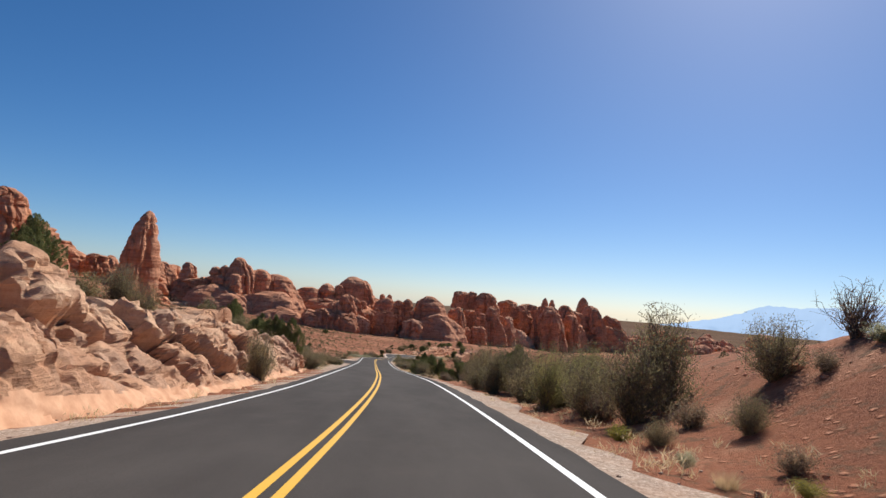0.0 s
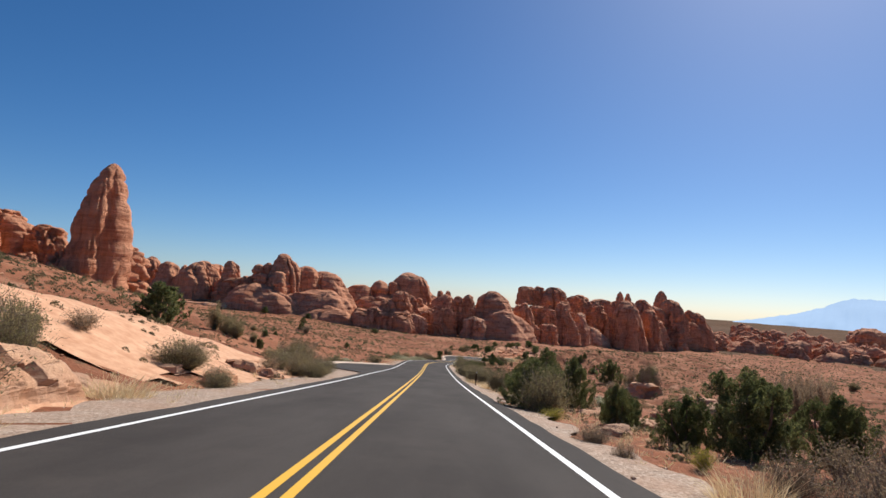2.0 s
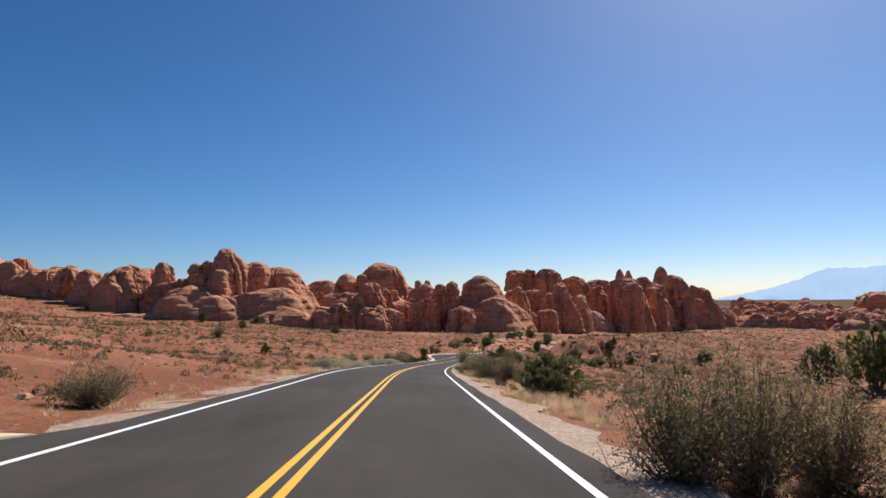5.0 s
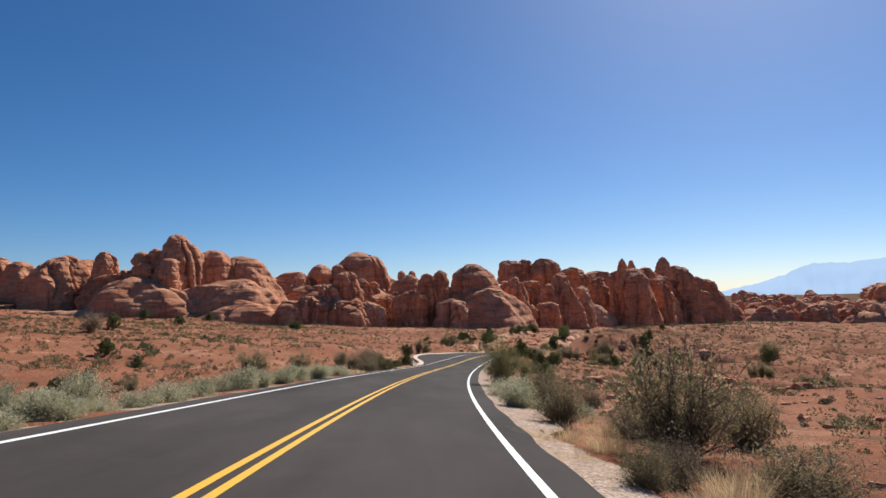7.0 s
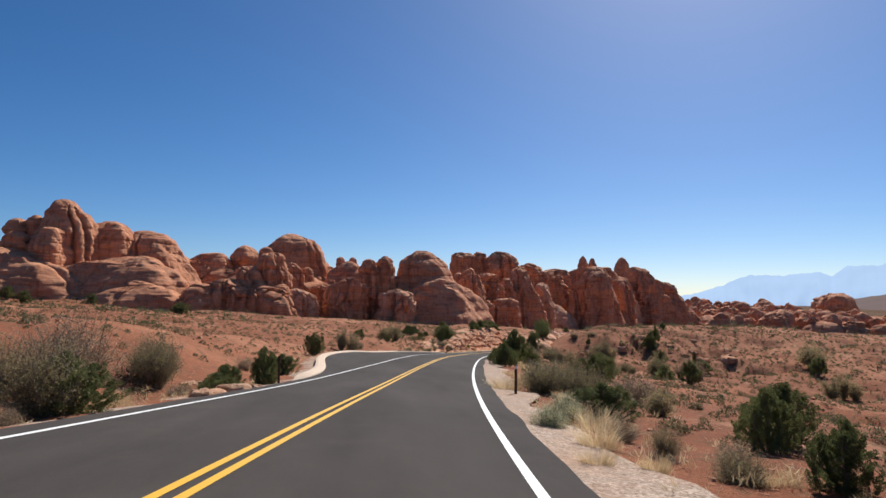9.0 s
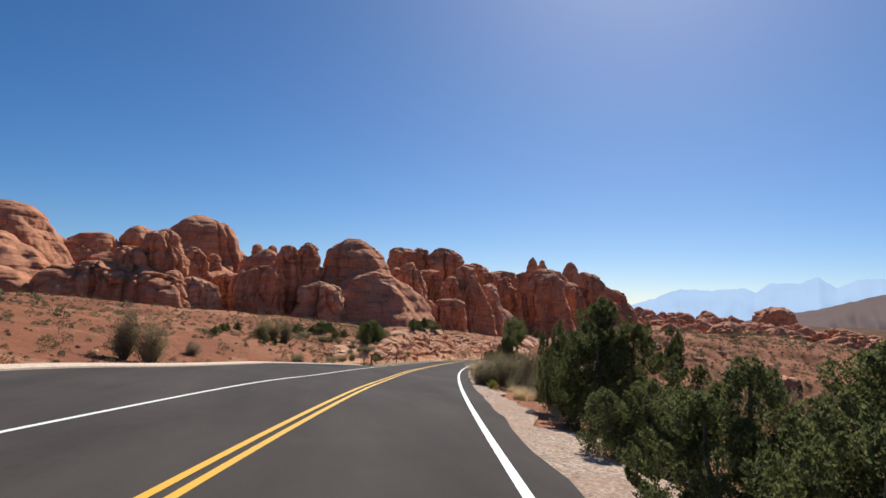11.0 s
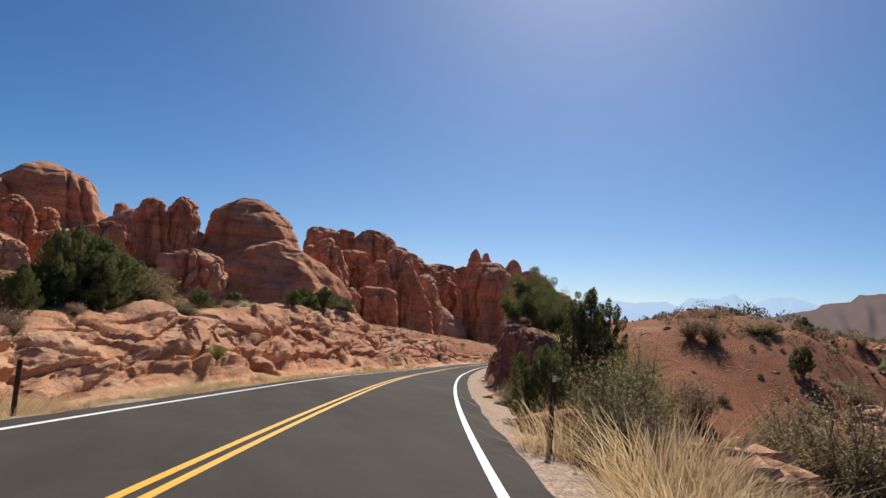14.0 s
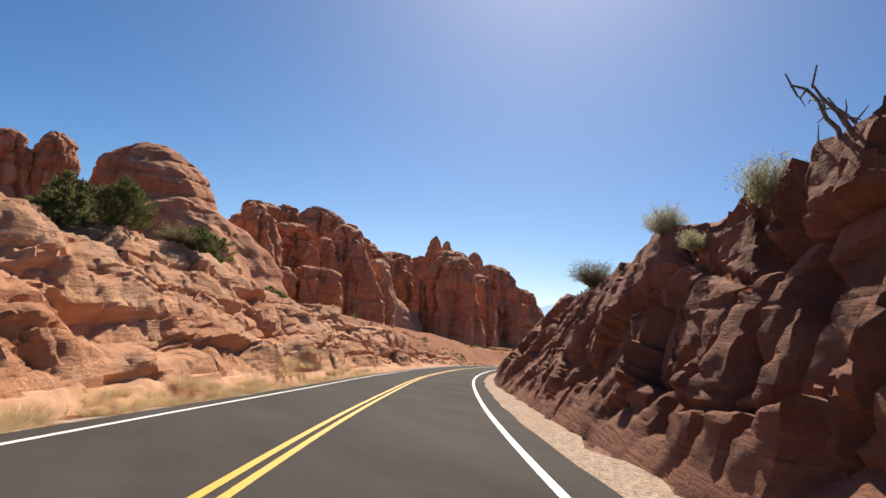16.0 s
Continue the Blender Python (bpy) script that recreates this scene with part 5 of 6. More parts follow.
plant('O', 1.9, 183.5, 1.03, 1.22)
plant('D', 1.1, 184.3, 0.80, 1.10)
plant('G', -11.6, 184.3, 0.36, 0.73)
plant('G', -0.9, 185.8, 0.34, 0.57)
plant('D', 0.1, 185.9, 1.13, 1.93)
plant('O', 0.9, 186.0, 1.15, 1.04)
plant('S', -11.9, 188.2, 0.76, 1.44)
plant('S', -13.5, 189.9, 1.34, 2.29)
plant('D', -14.6, 190.1, 0.49, 0.79)
plant('S', -12.3, 190.8, 1.22, 2.29)
plant('J', 8.2, 192.0, 1.02, 1.35)
plant('G', -1.4, 192.3, 0.43, 0.85)
plant('O', -1.3, 194.1, 0.84, 0.84)
plant('O', 1.0, 194.3, 1.01, 1.71)
plant('G', -1.8, 196.0, 0.37, 0.46)
plant('J', -15.1, 196.4, 1.01, 1.76)
plant('S', -11.8, 196.7, 0.60, 0.96)
plant('S', -11.8, 196.8, 0.58, 1.07)
plant('O', 0.6, 197.8, 2.42, 2.42)
plant('S', -11.9, 198.6, 0.74, 1.25)
plant('G', -1.6, 198.7, 0.46, 0.93)
plant('S', -11.8, 198.8, 0.72, 1.04)
plant('S', -12.1, 198.9, 0.60, 1.65)
plant('S', -11.9, 200.5, 0.58, 1.17)
plant('B', 3.3, 201.0, 1.10, 0.96)
plant('S', -11.8, 202.5, 0.59, 1.18)
plant('O', -0.6, 202.9, 1.53, 1.68)
plant('D', 1.2, 203.0, 0.93, 1.24)
plant('S', -11.9, 204.6, 0.75, 1.33)
plant('J', -15.5, 205.3, 0.86, 1.03)
plant('D', -27.5, 205.4, 0.83, 1.98)
plant('S', 0.7, 206.5, 0.65, 1.45)
plant('S', -0.3, 206.9, 0.60, 1.11)
plant('S', -1.2, 207.1, 1.01, 1.45)
plant('S', -11.9, 207.1, 0.75, 1.51)
plant('O', 0.1, 208.7, 1.82, 1.63)
plant('J', 3.5, 210.0, 0.65, 1.19)
plant('D', 2.1, 210.3, 0.99, 1.21)
plant('S', -11.9, 211.2, 0.77, 1.92)
plant('J', -17.7, 211.3, 0.90, 0.90)
plant('S', -11.8, 211.5, 0.91, 1.59)
plant('S', -11.6, 211.7, 1.12, 1.18)
plant('S', -0.7, 212.8, 1.08, 1.93)
plant('S', -12.1, 213.3, 0.66, 0.92)
plant('S', -11.4, 213.6, 0.87, 1.08)
plant('J', 47.1, 217.3, 5.16, 6.50)
plant('S', -11.4, 217.5, 0.93, 1.52)
plant('G', -0.5, 218.9, 0.31, 0.54)
plant('S', -11.3, 219.8, 0.75, 1.80)
plant('G', -0.9, 220.1, 0.39, 0.53)
plant('S', -11.2, 220.1, 1.06, 1.54)
plant('G', -0.9, 221.2, 0.29, 0.39)
plant('W', -0.1, 221.4, 3.07, 2.13)
plant('D', 1.5, 223.3, 0.58, 0.58)
plant('S', -10.8, 224.2, 0.88, 1.41)
plant('D', -11.7, 224.3, 0.59, 0.71)
plant('S', -12.2, 224.4, 0.95, 1.07)
plant('J', -21.8, 225.0, 0.86, 0.96)
plant('S', -10.8, 225.1, 0.99, 1.42)
plant('D', -0.3, 227.4, 0.30, 0.61)
plant('O', -10.5, 230.3, 0.52, 1.20)
plant('S', -10.5, 230.3, 0.86, 1.96)
plant('J', 2.7, 231.0, 1.16, 0.52)
plant('D', 4.3, 232.1, 0.36, 0.54)
plant('D', 4.4, 232.6, 0.43, 0.48)
plant('D', 3.0, 232.6, 0.47, 0.85)
plant('D', 1.8, 232.9, 0.43, 0.58)
plant('W', 3.2, 233.4, 2.13, 1.22)
plant('D', 1.3, 233.7, 0.56, 0.72)
plant('O', 1.9, 237.3, 0.54, 0.81)
plant('J', 3.9, 238.6, 1.26, 1.04)
plant('J', 5.8, 240.7, 1.18, 1.35)
plant('J', 4.6, 242.5, 1.07, 1.19)
plant('O', -9.5, 242.8, 1.75, 1.98)
plant('G', 1.2, 243.1, 0.32, 0.48)
plant('O', 3.4, 243.1, 0.66, 0.94)
plant('G', 2.1, 243.1, 0.33, 0.41)
plant('D', 4.0, 244.3, 0.56, 0.75)
plant('O', 3.1, 244.9, 0.60, 0.60)
plant('O', -15.8, 245.0, 1.57, 2.09)
plant('J', -34.0, 245.8, 1.84, 2.36)
plant('J', -16.3, 246.4, 0.78, 1.24)
plant('J', 6.0, 246.4, 1.49, 1.72)
plant('D', -8.8, 246.8, 0.52, 0.83)
plant('D', 3.4, 247.5, 0.49, 0.73)
plant('S', 1.8, 247.6, 0.67, 0.79)
plant('O', -8.9, 248.5, 1.60, 1.78)
plant('J', -8.7, 249.0, 1.58, 2.15)
plant('J', 4.3, 251.2, 1.28, 2.92)
plant('O', -11.9, 252.2, 1.80, 2.02)
plant('O', 6.8, 252.9, 0.97, 1.38)
plant('O', -13.3, 252.9, 1.79, 2.02)
plant('J', 18.2, 253.5, 1.77, 1.96)
plant('D', 6.3, 255.1, 0.77, 1.15)
plant('J', -7.3, 256.9, 1.02, 2.04)
plant('D', -8.6, 257.0, 0.58, 1.16)
plant('D', 24.9, 258.3, 1.01, 1.01)
plant('O', 6.1, 258.6, 1.61, 2.00)
plant('G', 3.3, 258.9, 0.67, 1.11)
plant('O', 4.8, 259.1, 1.46, 2.03)
plant('O', -10.6, 260.5, 2.04, 2.00)
plant('J', -7.9, 261.1, 1.33, 2.00)
plant('J', -6.7, 263.0, 1.85, 1.62)
plant('J', 10.6, 269.4, 1.91, 2.76)
plant('D', -9.2, 271.7, 0.97, 1.29)
plant('J', 8.7, 284.8, 1.96, 2.52)
plant('J', 8.8, 286.4, 2.11, 2.58)
plant('D', -56.5, 286.6, 3.39, 3.70)
plant('J', 10.4, 291.0, 1.80, 2.88)
plant('J', 12.1, 296.3, 3.52, 3.83)
plant('O', 19.6, 300.8, 2.68, 1.84)
plant('J', -7.8, 300.8, 2.32, 2.32)
plant('J', 14.1, 302.0, 1.52, 2.02)
plant('J', -64.1, 309.0, 3.49, 3.49)
plant('O', 15.7, 310.9, 2.42, 1.82)
plant('Y', 13.6, 311.0, 0.50, 0.67)
plant('O', 18.2, 311.2, 2.34, 1.82)
plant('O', 16.9, 311.4, 2.69, 1.82)
plant('O', 16.2, 312.7, 1.73, 1.84)
plant('O', 13.8, 312.8, 1.61, 1.84)
plant('O', 15.0, 313.0, 1.99, 1.84)
plant('G', 15.6, 319.2, 0.63, 0.94)
plant('G', 15.3, 320.2, 0.36, 0.65)
plant('S', 16.6, 320.9, 1.23, 1.56)
plant('G', 18.5, 321.9, 0.56, 1.04)
plant('G', 15.8, 322.0, 0.53, 0.45)
plant('O', -6.0, 322.5, 3.21, 2.16)
plant('O', -4.5, 322.5, 3.17, 2.16)
plant('O', 70.1, 322.6, 3.54, 2.52)
plant('B', 124.7, 322.8, 5.50, 6.50)
plant('O', 66.6, 322.9, 3.57, 2.52)
plant('O', 68.4, 323.0, 3.90, 2.52)
plant('O', 17.1, 324.2, 1.00, 1.00)
plant('G', 17.2, 326.2, 0.64, 0.77)
plant('J', 42.6, 327.1, 5.50, 5.55)
plant('D', 151.9, 329.6, 5.50, 6.50)
plant('D', -3.7, 332.2, 1.29, 1.66)
plant('G', 19.2, 332.2, 0.55, 0.74)
plant('D', 20.9, 333.4, 1.38, 1.72)
plant('G', 19.5, 333.6, 0.73, 1.15)
plant('D', 19.7, 333.7, 1.31, 1.72)
plant('S', 20.4, 334.3, 0.92, 1.43)
plant('S', 21.2, 335.4, 1.32, 1.89)
plant('W', 35.0, 335.7, 1.73, 2.97)
plant('S', 22.5, 335.7, 1.40, 1.89)
plant('G', 20.1, 335.8, 0.75, 1.13)
plant('O', 4.1, 337.3, 0.85, 1.71)
plant('O', 22.9, 337.4, 1.45, 1.89)
plant('D', 54.3, 338.9, 3.72, 2.19)
plant('O', 22.9, 339.1, 1.27, 1.27)
plant('G', 20.8, 339.4, 0.94, 1.57)
plant('G', 6.4, 339.7, 0.54, 1.09)
plant('D', 51.3, 339.7, 3.87, 2.19)
plant('D', 52.8, 339.9, 4.54, 2.19)
plant('G', 23.3, 341.3, 0.70, 1.31)
plant('O', 38.3, 341.7, 3.30, 2.19)
plant('O', 48.5, 342.0, 4.92, 4.37)
plant('G', 22.1, 342.1, 0.82, 1.65)
plant('G', 21.5, 342.2, 0.91, 1.64)
plant('O', 36.8, 342.2, 3.42, 2.19)
plant('S', 21.3, 342.2, 0.45, 0.63)
plant('O', 39.8, 342.3, 3.01, 2.19)
plant('J', -3.5, 342.6, 0.83, 1.59)
plant('G', 23.4, 343.0, 0.71, 1.12)
plant('J', 0.8, 343.8, 1.15, 1.43)
plant('O', 7.1, 344.3, 0.90, 1.29)
plant('O', 43.3, 344.4, 1.81, 1.84)
plant('O', 44.5, 344.4, 1.94, 1.84)
plant('O', 42.0, 344.5, 1.53, 1.84)
plant('O', 30.5, 346.5, 2.61, 2.30)
plant('G', 24.6, 346.7, 0.82, 1.22)
plant('O', 33.7, 346.9, 3.02, 2.30)
plant('O', 32.1, 347.4, 3.28, 2.30)
plant('G', 23.4, 347.6, 0.93, 1.40)
plant('G', 25.3, 348.6, 0.77, 0.92)
plant('G', 24.2, 348.9, 0.92, 1.99)
plant('D', 33.5, 348.9, 1.89, 1.83)
plant('D', 32.2, 349.3, 1.95, 1.83)
plant('J', 84.3, 349.3, 3.83, 4.38)
plant('O', 0.0, 350.0, 2.84, 1.85)
plant('O', 2.5, 351.0, 2.75, 1.85)
plant('J', 61.3, 351.2, 2.96, 6.50)
plant('O', 1.3, 351.5, 2.84, 1.85)
plant('D', 35.7, 351.6, 1.02, 1.43)
plant('O', 11.3, 352.0, 0.51, 1.31)
plant('O', 41.8, 353.1, 4.40, 2.19)
plant('G', 25.4, 353.3, 1.13, 1.89)
plant('O', 40.3, 353.8, 3.70, 2.19)
plant('O', 43.3, 354.2, 4.43, 2.19)
plant('O', 44.8, 354.6, 3.34, 2.19)
plant('G', 14.5, 354.8, 0.44, 1.06)
plant('O', 32.3, 355.0, 2.59, 2.25)
plant('O', 43.1, 355.5, 1.29, 1.55)
plant('O', 33.8, 355.6, 2.08, 2.25)
plant('O', 11.7, 355.9, 0.90, 1.62)
plant('O', 170.9, 356.5, 5.50, 6.50)
plant('J', 55.6, 356.5, 2.83, 3.39)
plant('J', 12.9, 357.0, 1.15, 1.92)
plant('G', 15.6, 357.2, 0.50, 1.20)
plant('J', -4.7, 357.9, 0.98, 1.34)
plant('O', 90.3, 358.9, 5.50, 6.50)
plant('J', 27.8, 359.2, 2.40, 2.05)
plant('J', 30.9, 361.9, 4.18, 3.21)
plant('D', 35.4, 362.0, 1.76, 2.05)
plant('D', 44.4, 362.7, 1.29, 1.61)
plant('O', 29.6, 364.7, 1.20, 1.50)
plant('D', 33.6, 364.8, 1.25, 1.56)
plant('J', 43.8, 365.0, 1.37, 1.37)
plant('J', 12.8, 367.1, 1.66, 1.66)
plant('J', 58.7, 367.2, 3.45, 2.58)
plant('J', 7.8, 367.7, 0.81, 1.62)
plant('J', 60.7, 369.6, 3.82, 2.54)
plant('J', 13.6, 370.5, 3.45, 3.69)
plant('Y', 19.0, 371.0, 0.63, 1.11)
plant('G', 20.4, 372.5, 0.39, 0.78)
plant('J', 8.9, 373.8, 0.98, 1.63)
plant('J', 3.6, 376.8, 1.38, 3.08)
plant('J', 10.3, 377.6, 1.27, 2.17)
plant('J', -43.9, 380.3, 2.74, 4.99)
plant('O', 197.6, 382.2, 5.50, 6.50)
plant('D', 58.5, 386.2, 1.27, 1.87)
plant('D', 57.3, 386.2, 1.19, 1.87)
plant('J', 72.6, 390.8, 1.92, 2.56)
plant('J', 17.0, 396.2, 2.14, 2.68)
plant('J', -85.5, 398.6, 3.74, 4.86)
plant('J', 27.2, 410.3, 1.93, 3.47)
plant('J', 26.8, 413.1, 2.46, 3.17)
plant('J', 32.8, 425.9, 2.41, 5.17)
plant('J', -101.8, 474.4, 4.04, 5.25)
plant('J', -131.0, 476.8, 5.50, 6.50)
plant('J', 45.7, 479.8, 3.48, 6.26)
plant('J', 45.6, 487.8, 4.15, 6.50)

# on the rock banks
for y, kind, h, w in ((396.8, 'S', 0.8, 1.0), (394.5, 'S', 0.5, 0.7), (392.2, 'S', 0.9, 1.1), (404.0, 'O', 1.0, 1.8)):
    q = road_point(along(y), 7.3)
    plant(kind, q[0], q[1], h, w, q[2] + 5.0)
for y, d, h, w in ((385.4, 7.0, 2.4, 2.1), (383.4, 8.2, 3.5, 3.4), (380.6, 8.6, 3.2, 3.2), (369.6, 7.8, 2.0, 2.1)):
    q = road_point(along(y), d)
    plant('T', q[0], q[1], h, w, q[2] + 3.6)
q = road_point(along(390.0), 7.4)
dead_snag(q[0], q[1], on_rock(q[0], q[1], q[2] + 5.0), 1.5)
plant('J', 14.2, 371.5, 2.4, 3.6, -28.2)
plant('O', 15.4, 375.2, 1.9, 3.4, -28.2)
plant('J', 17.6, 384.0, 1.2, 1.8, -27.9)
plant('J', 24.6, 401.0, 1.6, 2.4, -28.2)
plant('J', 32.6, 419.0, 1.7, 2.4, -28.6)
plant('O', 13.0, 377.5, 2.2, 3.4, -27.9)
plant('S', 20.5, 390.0, 0.8, 1.3, -27.9)
plant('D', 19.2, 386.6, 0.7, 1.3, -27.9)
plant('D', 22.4, 394.0, 0.7, 1.2, -27.9)
plant('O', 17.0, 379.0, 0.9, 1.6, -28.0)
plant('B', 16.6, 381.0, 1.0, 1.6, -27.8)
plant('J', 53.0, 410.0, 1.6, 2.4, -28.6)
plant('J', 29.0, 413.4, 2.8, 3.8, -27.4)
plant('J', 27.2, 409.5, 0.9, 1.7, -27.2)
plant('O', 31.3, 418.0, 1.2, 2.1, -27.4)
plant('J', -15.8, 70.4, 4.3, 5.0, -4.9)
plant('J', -18.8, 70.8, 4.6, 5.2, -4.5)
plant('J', -22.0, 72.0, 4.0, 4.6, -4.2)
plant('J', -14.0, 24.0, 2.9, 2.8, 1.7)
plant('J', -11.6, 67.5, 4.6, 3.6, -4.6)
plant('J', -13.8, 70.0, 4.8, 3.8, -4.6)
plant('J', -17.2, 65.6, 5.0, 3.8, -4.2)
plant('J', -20.2, 66.4, 5.2, 4.2, -4.0)
plant('O', -8.9, 65.4, 2.0, 2.8, -5.0)
plant('O', -14.0, 28.0, 1.4, 2.4, 1.1)
plant('O', -13.0, 50.0, 1.3, 2.0, -1.9)
# the shrub belt along the outer verge and the slope below the ridge
plant('S', -0.5, 211.2, 1.13, 1.70)
plant('D', -0.5, 195.0, 0.75, 1.09)
plant('O', 2.8, 199.4, 1.54, 1.47)
plant('D', 0.9, 201.5, 0.92, 1.41)
plant('G', -0.8, 197.7, 0.43, 0.75)
plant('S', -13.7, 203.4, 1.06, 1.32)
plant('O', -17.6, 235.7, 1.76, 2.64)
plant('S', 2.5, 248.8, 0.82, 0.99)
plant('J', 14.1, 278.0, 2.00, 3.00)
plant('J', 7.3, 247.8, 1.67, 2.24)
plant('J', 26.0, 287.8, 2.24, 2.24)
plant('O', 6.0, 262.1, 1.39, 2.78)
plant('D', 7.2, 256.1, 1.10, 1.81)
plant('G', 2.0, 245.2, 0.50, 0.70)
plant('D', -10.4, 252.4, 2.27, 2.27)
plant('O', -9.9, 258.9, 2.40, 1.78)
plant('J', -7.2, 272.7, 1.40, 2.50)
plant('S', 21.9, 332.2, 1.16, 2.62)
plant('G', 24.1, 344.8, 0.94, 1.47)
plant('O', 8.6, 351.3, 0.72, 1.24)
plant('J', 8.2, 390.7, 1.80, 3.38)
plant('J', 7.0, 377.4, 1.21, 2.46)
plant('G', 25.4, 350.7, 1.28, 1.88)
plant('G', 29.0, 359.6, 1.15, 2.05)
plant('G', 25.9, 345.8, 0.94, 0.91)
plant('G', 24.3, 342.0, 0.90, 1.24)
plant('J', 13.8, 373.1, 3.24, 4.96)
plant('S', 1.7, 132.2, 0.92, 1.96)
plant('D', 4.4, 63.1, 0.90, 1.08)
plant('O', 7.9, 59.1, 2.45, 2.59)
plant('J', 6.9, 38.2, 2.74, 2.32)
plant('O', 15.8, 314.6, 1.91, 3.60)
plant('S', -11.0, 226.8, 0.84, 1.55)
plant('D', -10.8, 254.7, 2.51, 2.71)
plant('O', 4.5, 109.6, 1.82, 2.43)
plant('O', -12.3, 98.2, 1.33, 2.21)
plant('O', -13.5, 106.5, 1.55, 2.88)
plant('J', 19.9, 427.8, 3.01, 3.51)
plant('J', 36.3, 461.5, 3.98, 4.38)
plant('O', 4.2, 337.9, 0.83, 0.89)
plant('O', 7.2, 346.4, 0.83, 1.10)
plant('O', 5.6, 339.6, 0.47, 0.64)
plant('S', 6.7, 340.9, 0.41, 1.02)
plant('J', 5.7, 377.0, 1.50, 2.41)
plant('J', 7.1, 390.1, 1.82, 2.93)
plant('O', 7.0, 366.3, 1.12, 1.43)
plant('J', -4.0, 367.5, 1.21, 1.38)
plant('J', -4.5, 359.6, 1.16, 1.45)
plant('J', 1.8, 344.9, 0.91, 0.68)
plant('J', 2.3, 351.2, 0.92, 0.67)
plant('O', 3.1, 348.5, 0.43, 0.51)
plant('O', 9.8, 352.7, 1.01, 1.17)
plant('O', 11.9, 356.9, 0.56, 1.05)
plant('D', 10.4, 361.0, 0.90, 1.63)
plant('D', 4.5, 348.5, 0.52, 0.72)
plant('O', 4.3, 372.1, 1.23, 2.45)
plant('J', 12.8, 369.2, 1.77, 2.21)
plant('O', 9.2, 370.9, 0.99, 1.05)
plant('J', 8.9, 376.1, 1.10, 1.89)
plant('J', 8.9, 389.8, 1.24, 2.54)
plant('O', 11.1, 357.2, 0.68, 1.04)
plant('O', 12.6, 355.2, 0.79, 1.05)
plant('O', 10.9, 366.0, 0.71, 1.05)
plant('O', 11.4, 361.7, 0.46, 0.73)
plant('O', 9.8, 355.9, 0.63, 0.87)
plant('D', 13.3, 364.7, 0.90, 1.16)
plant('D', 14.1, 368.6, 0.47, 0.88)
plant('J', 14.3, 376.6, 0.90, 1.01)
plant('O', 7.1, 370.2, 1.01, 1.30)
plant('D', 42.1, 370.4, 1.46, 1.46)
plant('O', 46.2, 369.9, 0.78, 2.15)
plant('D', 38.1, 363.6, 0.63, 0.78)
plant('O', 45.6, 364.0, 1.01, 1.85)
plant('J', 57.4, 366.3, 2.91, 2.33)
plant('D', 56.9, 370.5, 1.18, 1.48)
plant('D', 57.0, 372.7, 0.97, 1.11)
plant('O', 42.8, 355.2, 1.02, 1.02)
plant('D', 38.0, 351.8, 0.59, 0.53)
plant('D', 34.6, 365.8, 1.13, 1.45)
plant('G', 26.0, 350.6, 0.95, 0.77)
plant('G', 27.5, 347.8, 0.76, 0.91)
plant('O', 31.6, 352.9, 2.52, 3.29)
plant('S', 21.5, 336.6, 0.79, 1.24)
plant('G', 18.0, 326.6, 0.73, 0.66)
plant('G', 17.0, 322.9, 0.49, 0.99)
plant('J', 57.9, 365.4, 3.06, 2.78)
plant('O', 39.5, 340.7, 1.80, 3.15)
plant('O', 42.6, 351.3, 1.59, 2.59)
plant('J', 62.8, 356.5, 2.70, 0.98)
plant('D', 42.4, 369.2, 1.39, 1.39)
plant('S', 18.6, 322.7, 1.45, 2.00)
plant('O', -18.4, 119.1, 1.64, 2.41)
plant('B', -19.2, 123.3, 1.92, 1.79)
plant('O', -19.1, 127.2, 2.33, 2.62)
plant('O', -19.1, 130.5, 2.88, 2.72)
plant('D', -18.6, 132.9, 2.04, 2.38)
plant('S', -18.8, 126.5, 0.71, 1.70)
plant('O', -23.8, 127.7, 1.25, 1.25)
plant('O', -29.2, 143.9, 1.10, 1.24)
plant('D', -22.0, 151.4, 0.91, 1.26)
plant('O', -16.2, 138.3, 0.97, 1.94)
plant('O', -12.8, 151.4, 1.41, 2.01)
plant('S', -15.5, 141.4, 0.66, 2.08)
plant('D', 5.6, 40.0, 0.89, 1.19)
plant('S', -14.0, 202.0, 0.64, 1.00)
plant('S', -13.7, 200.0, 0.75, 0.88)
plant('O', -15.6, 210.5, 0.61, 0.76)
plant('O', -17.8, 210.5, 0.98, 1.30)
for y, d, kind, h, w in ((309.0, 7.2, 'O', 1.5, 1.9), (311.2, 6.6, 'O', 1.3, 1.7), (312.6, 8.4, 'B', 2.2, 2.4), (313.8, 7.0, 'O', 1.9, 2.2), (315.4, 8.8, 'O', 2.3, 2.6), (316.6, 7.3, 'D', 1.6, 1.9),
                         (318.2, 8.6, 'B', 2.0, 2.2), (299.2, 8.4, 'J', 1.7, 2.4), (301.0, 6.4, 'J', 3.1, 1.5), (301.5, 8.8, 'J', 1.5, 1.9), (305.0, 7.4, 'O', 1.2, 1.6)):
    q = road_point(along(y), d)
    plant(kind, q[0], q[1], h, w)
# tall shrubs between the road and the wall's foot
plant('O', 26.2, 353.2, 2.0, 2.2)
plant('W', 27.6, 354.6, 2.9, 1.8)
plant('O', 28.7, 355.8, 2.3, 2.0)
plant('D', 25.6, 352.0, 1.3, 1.5)
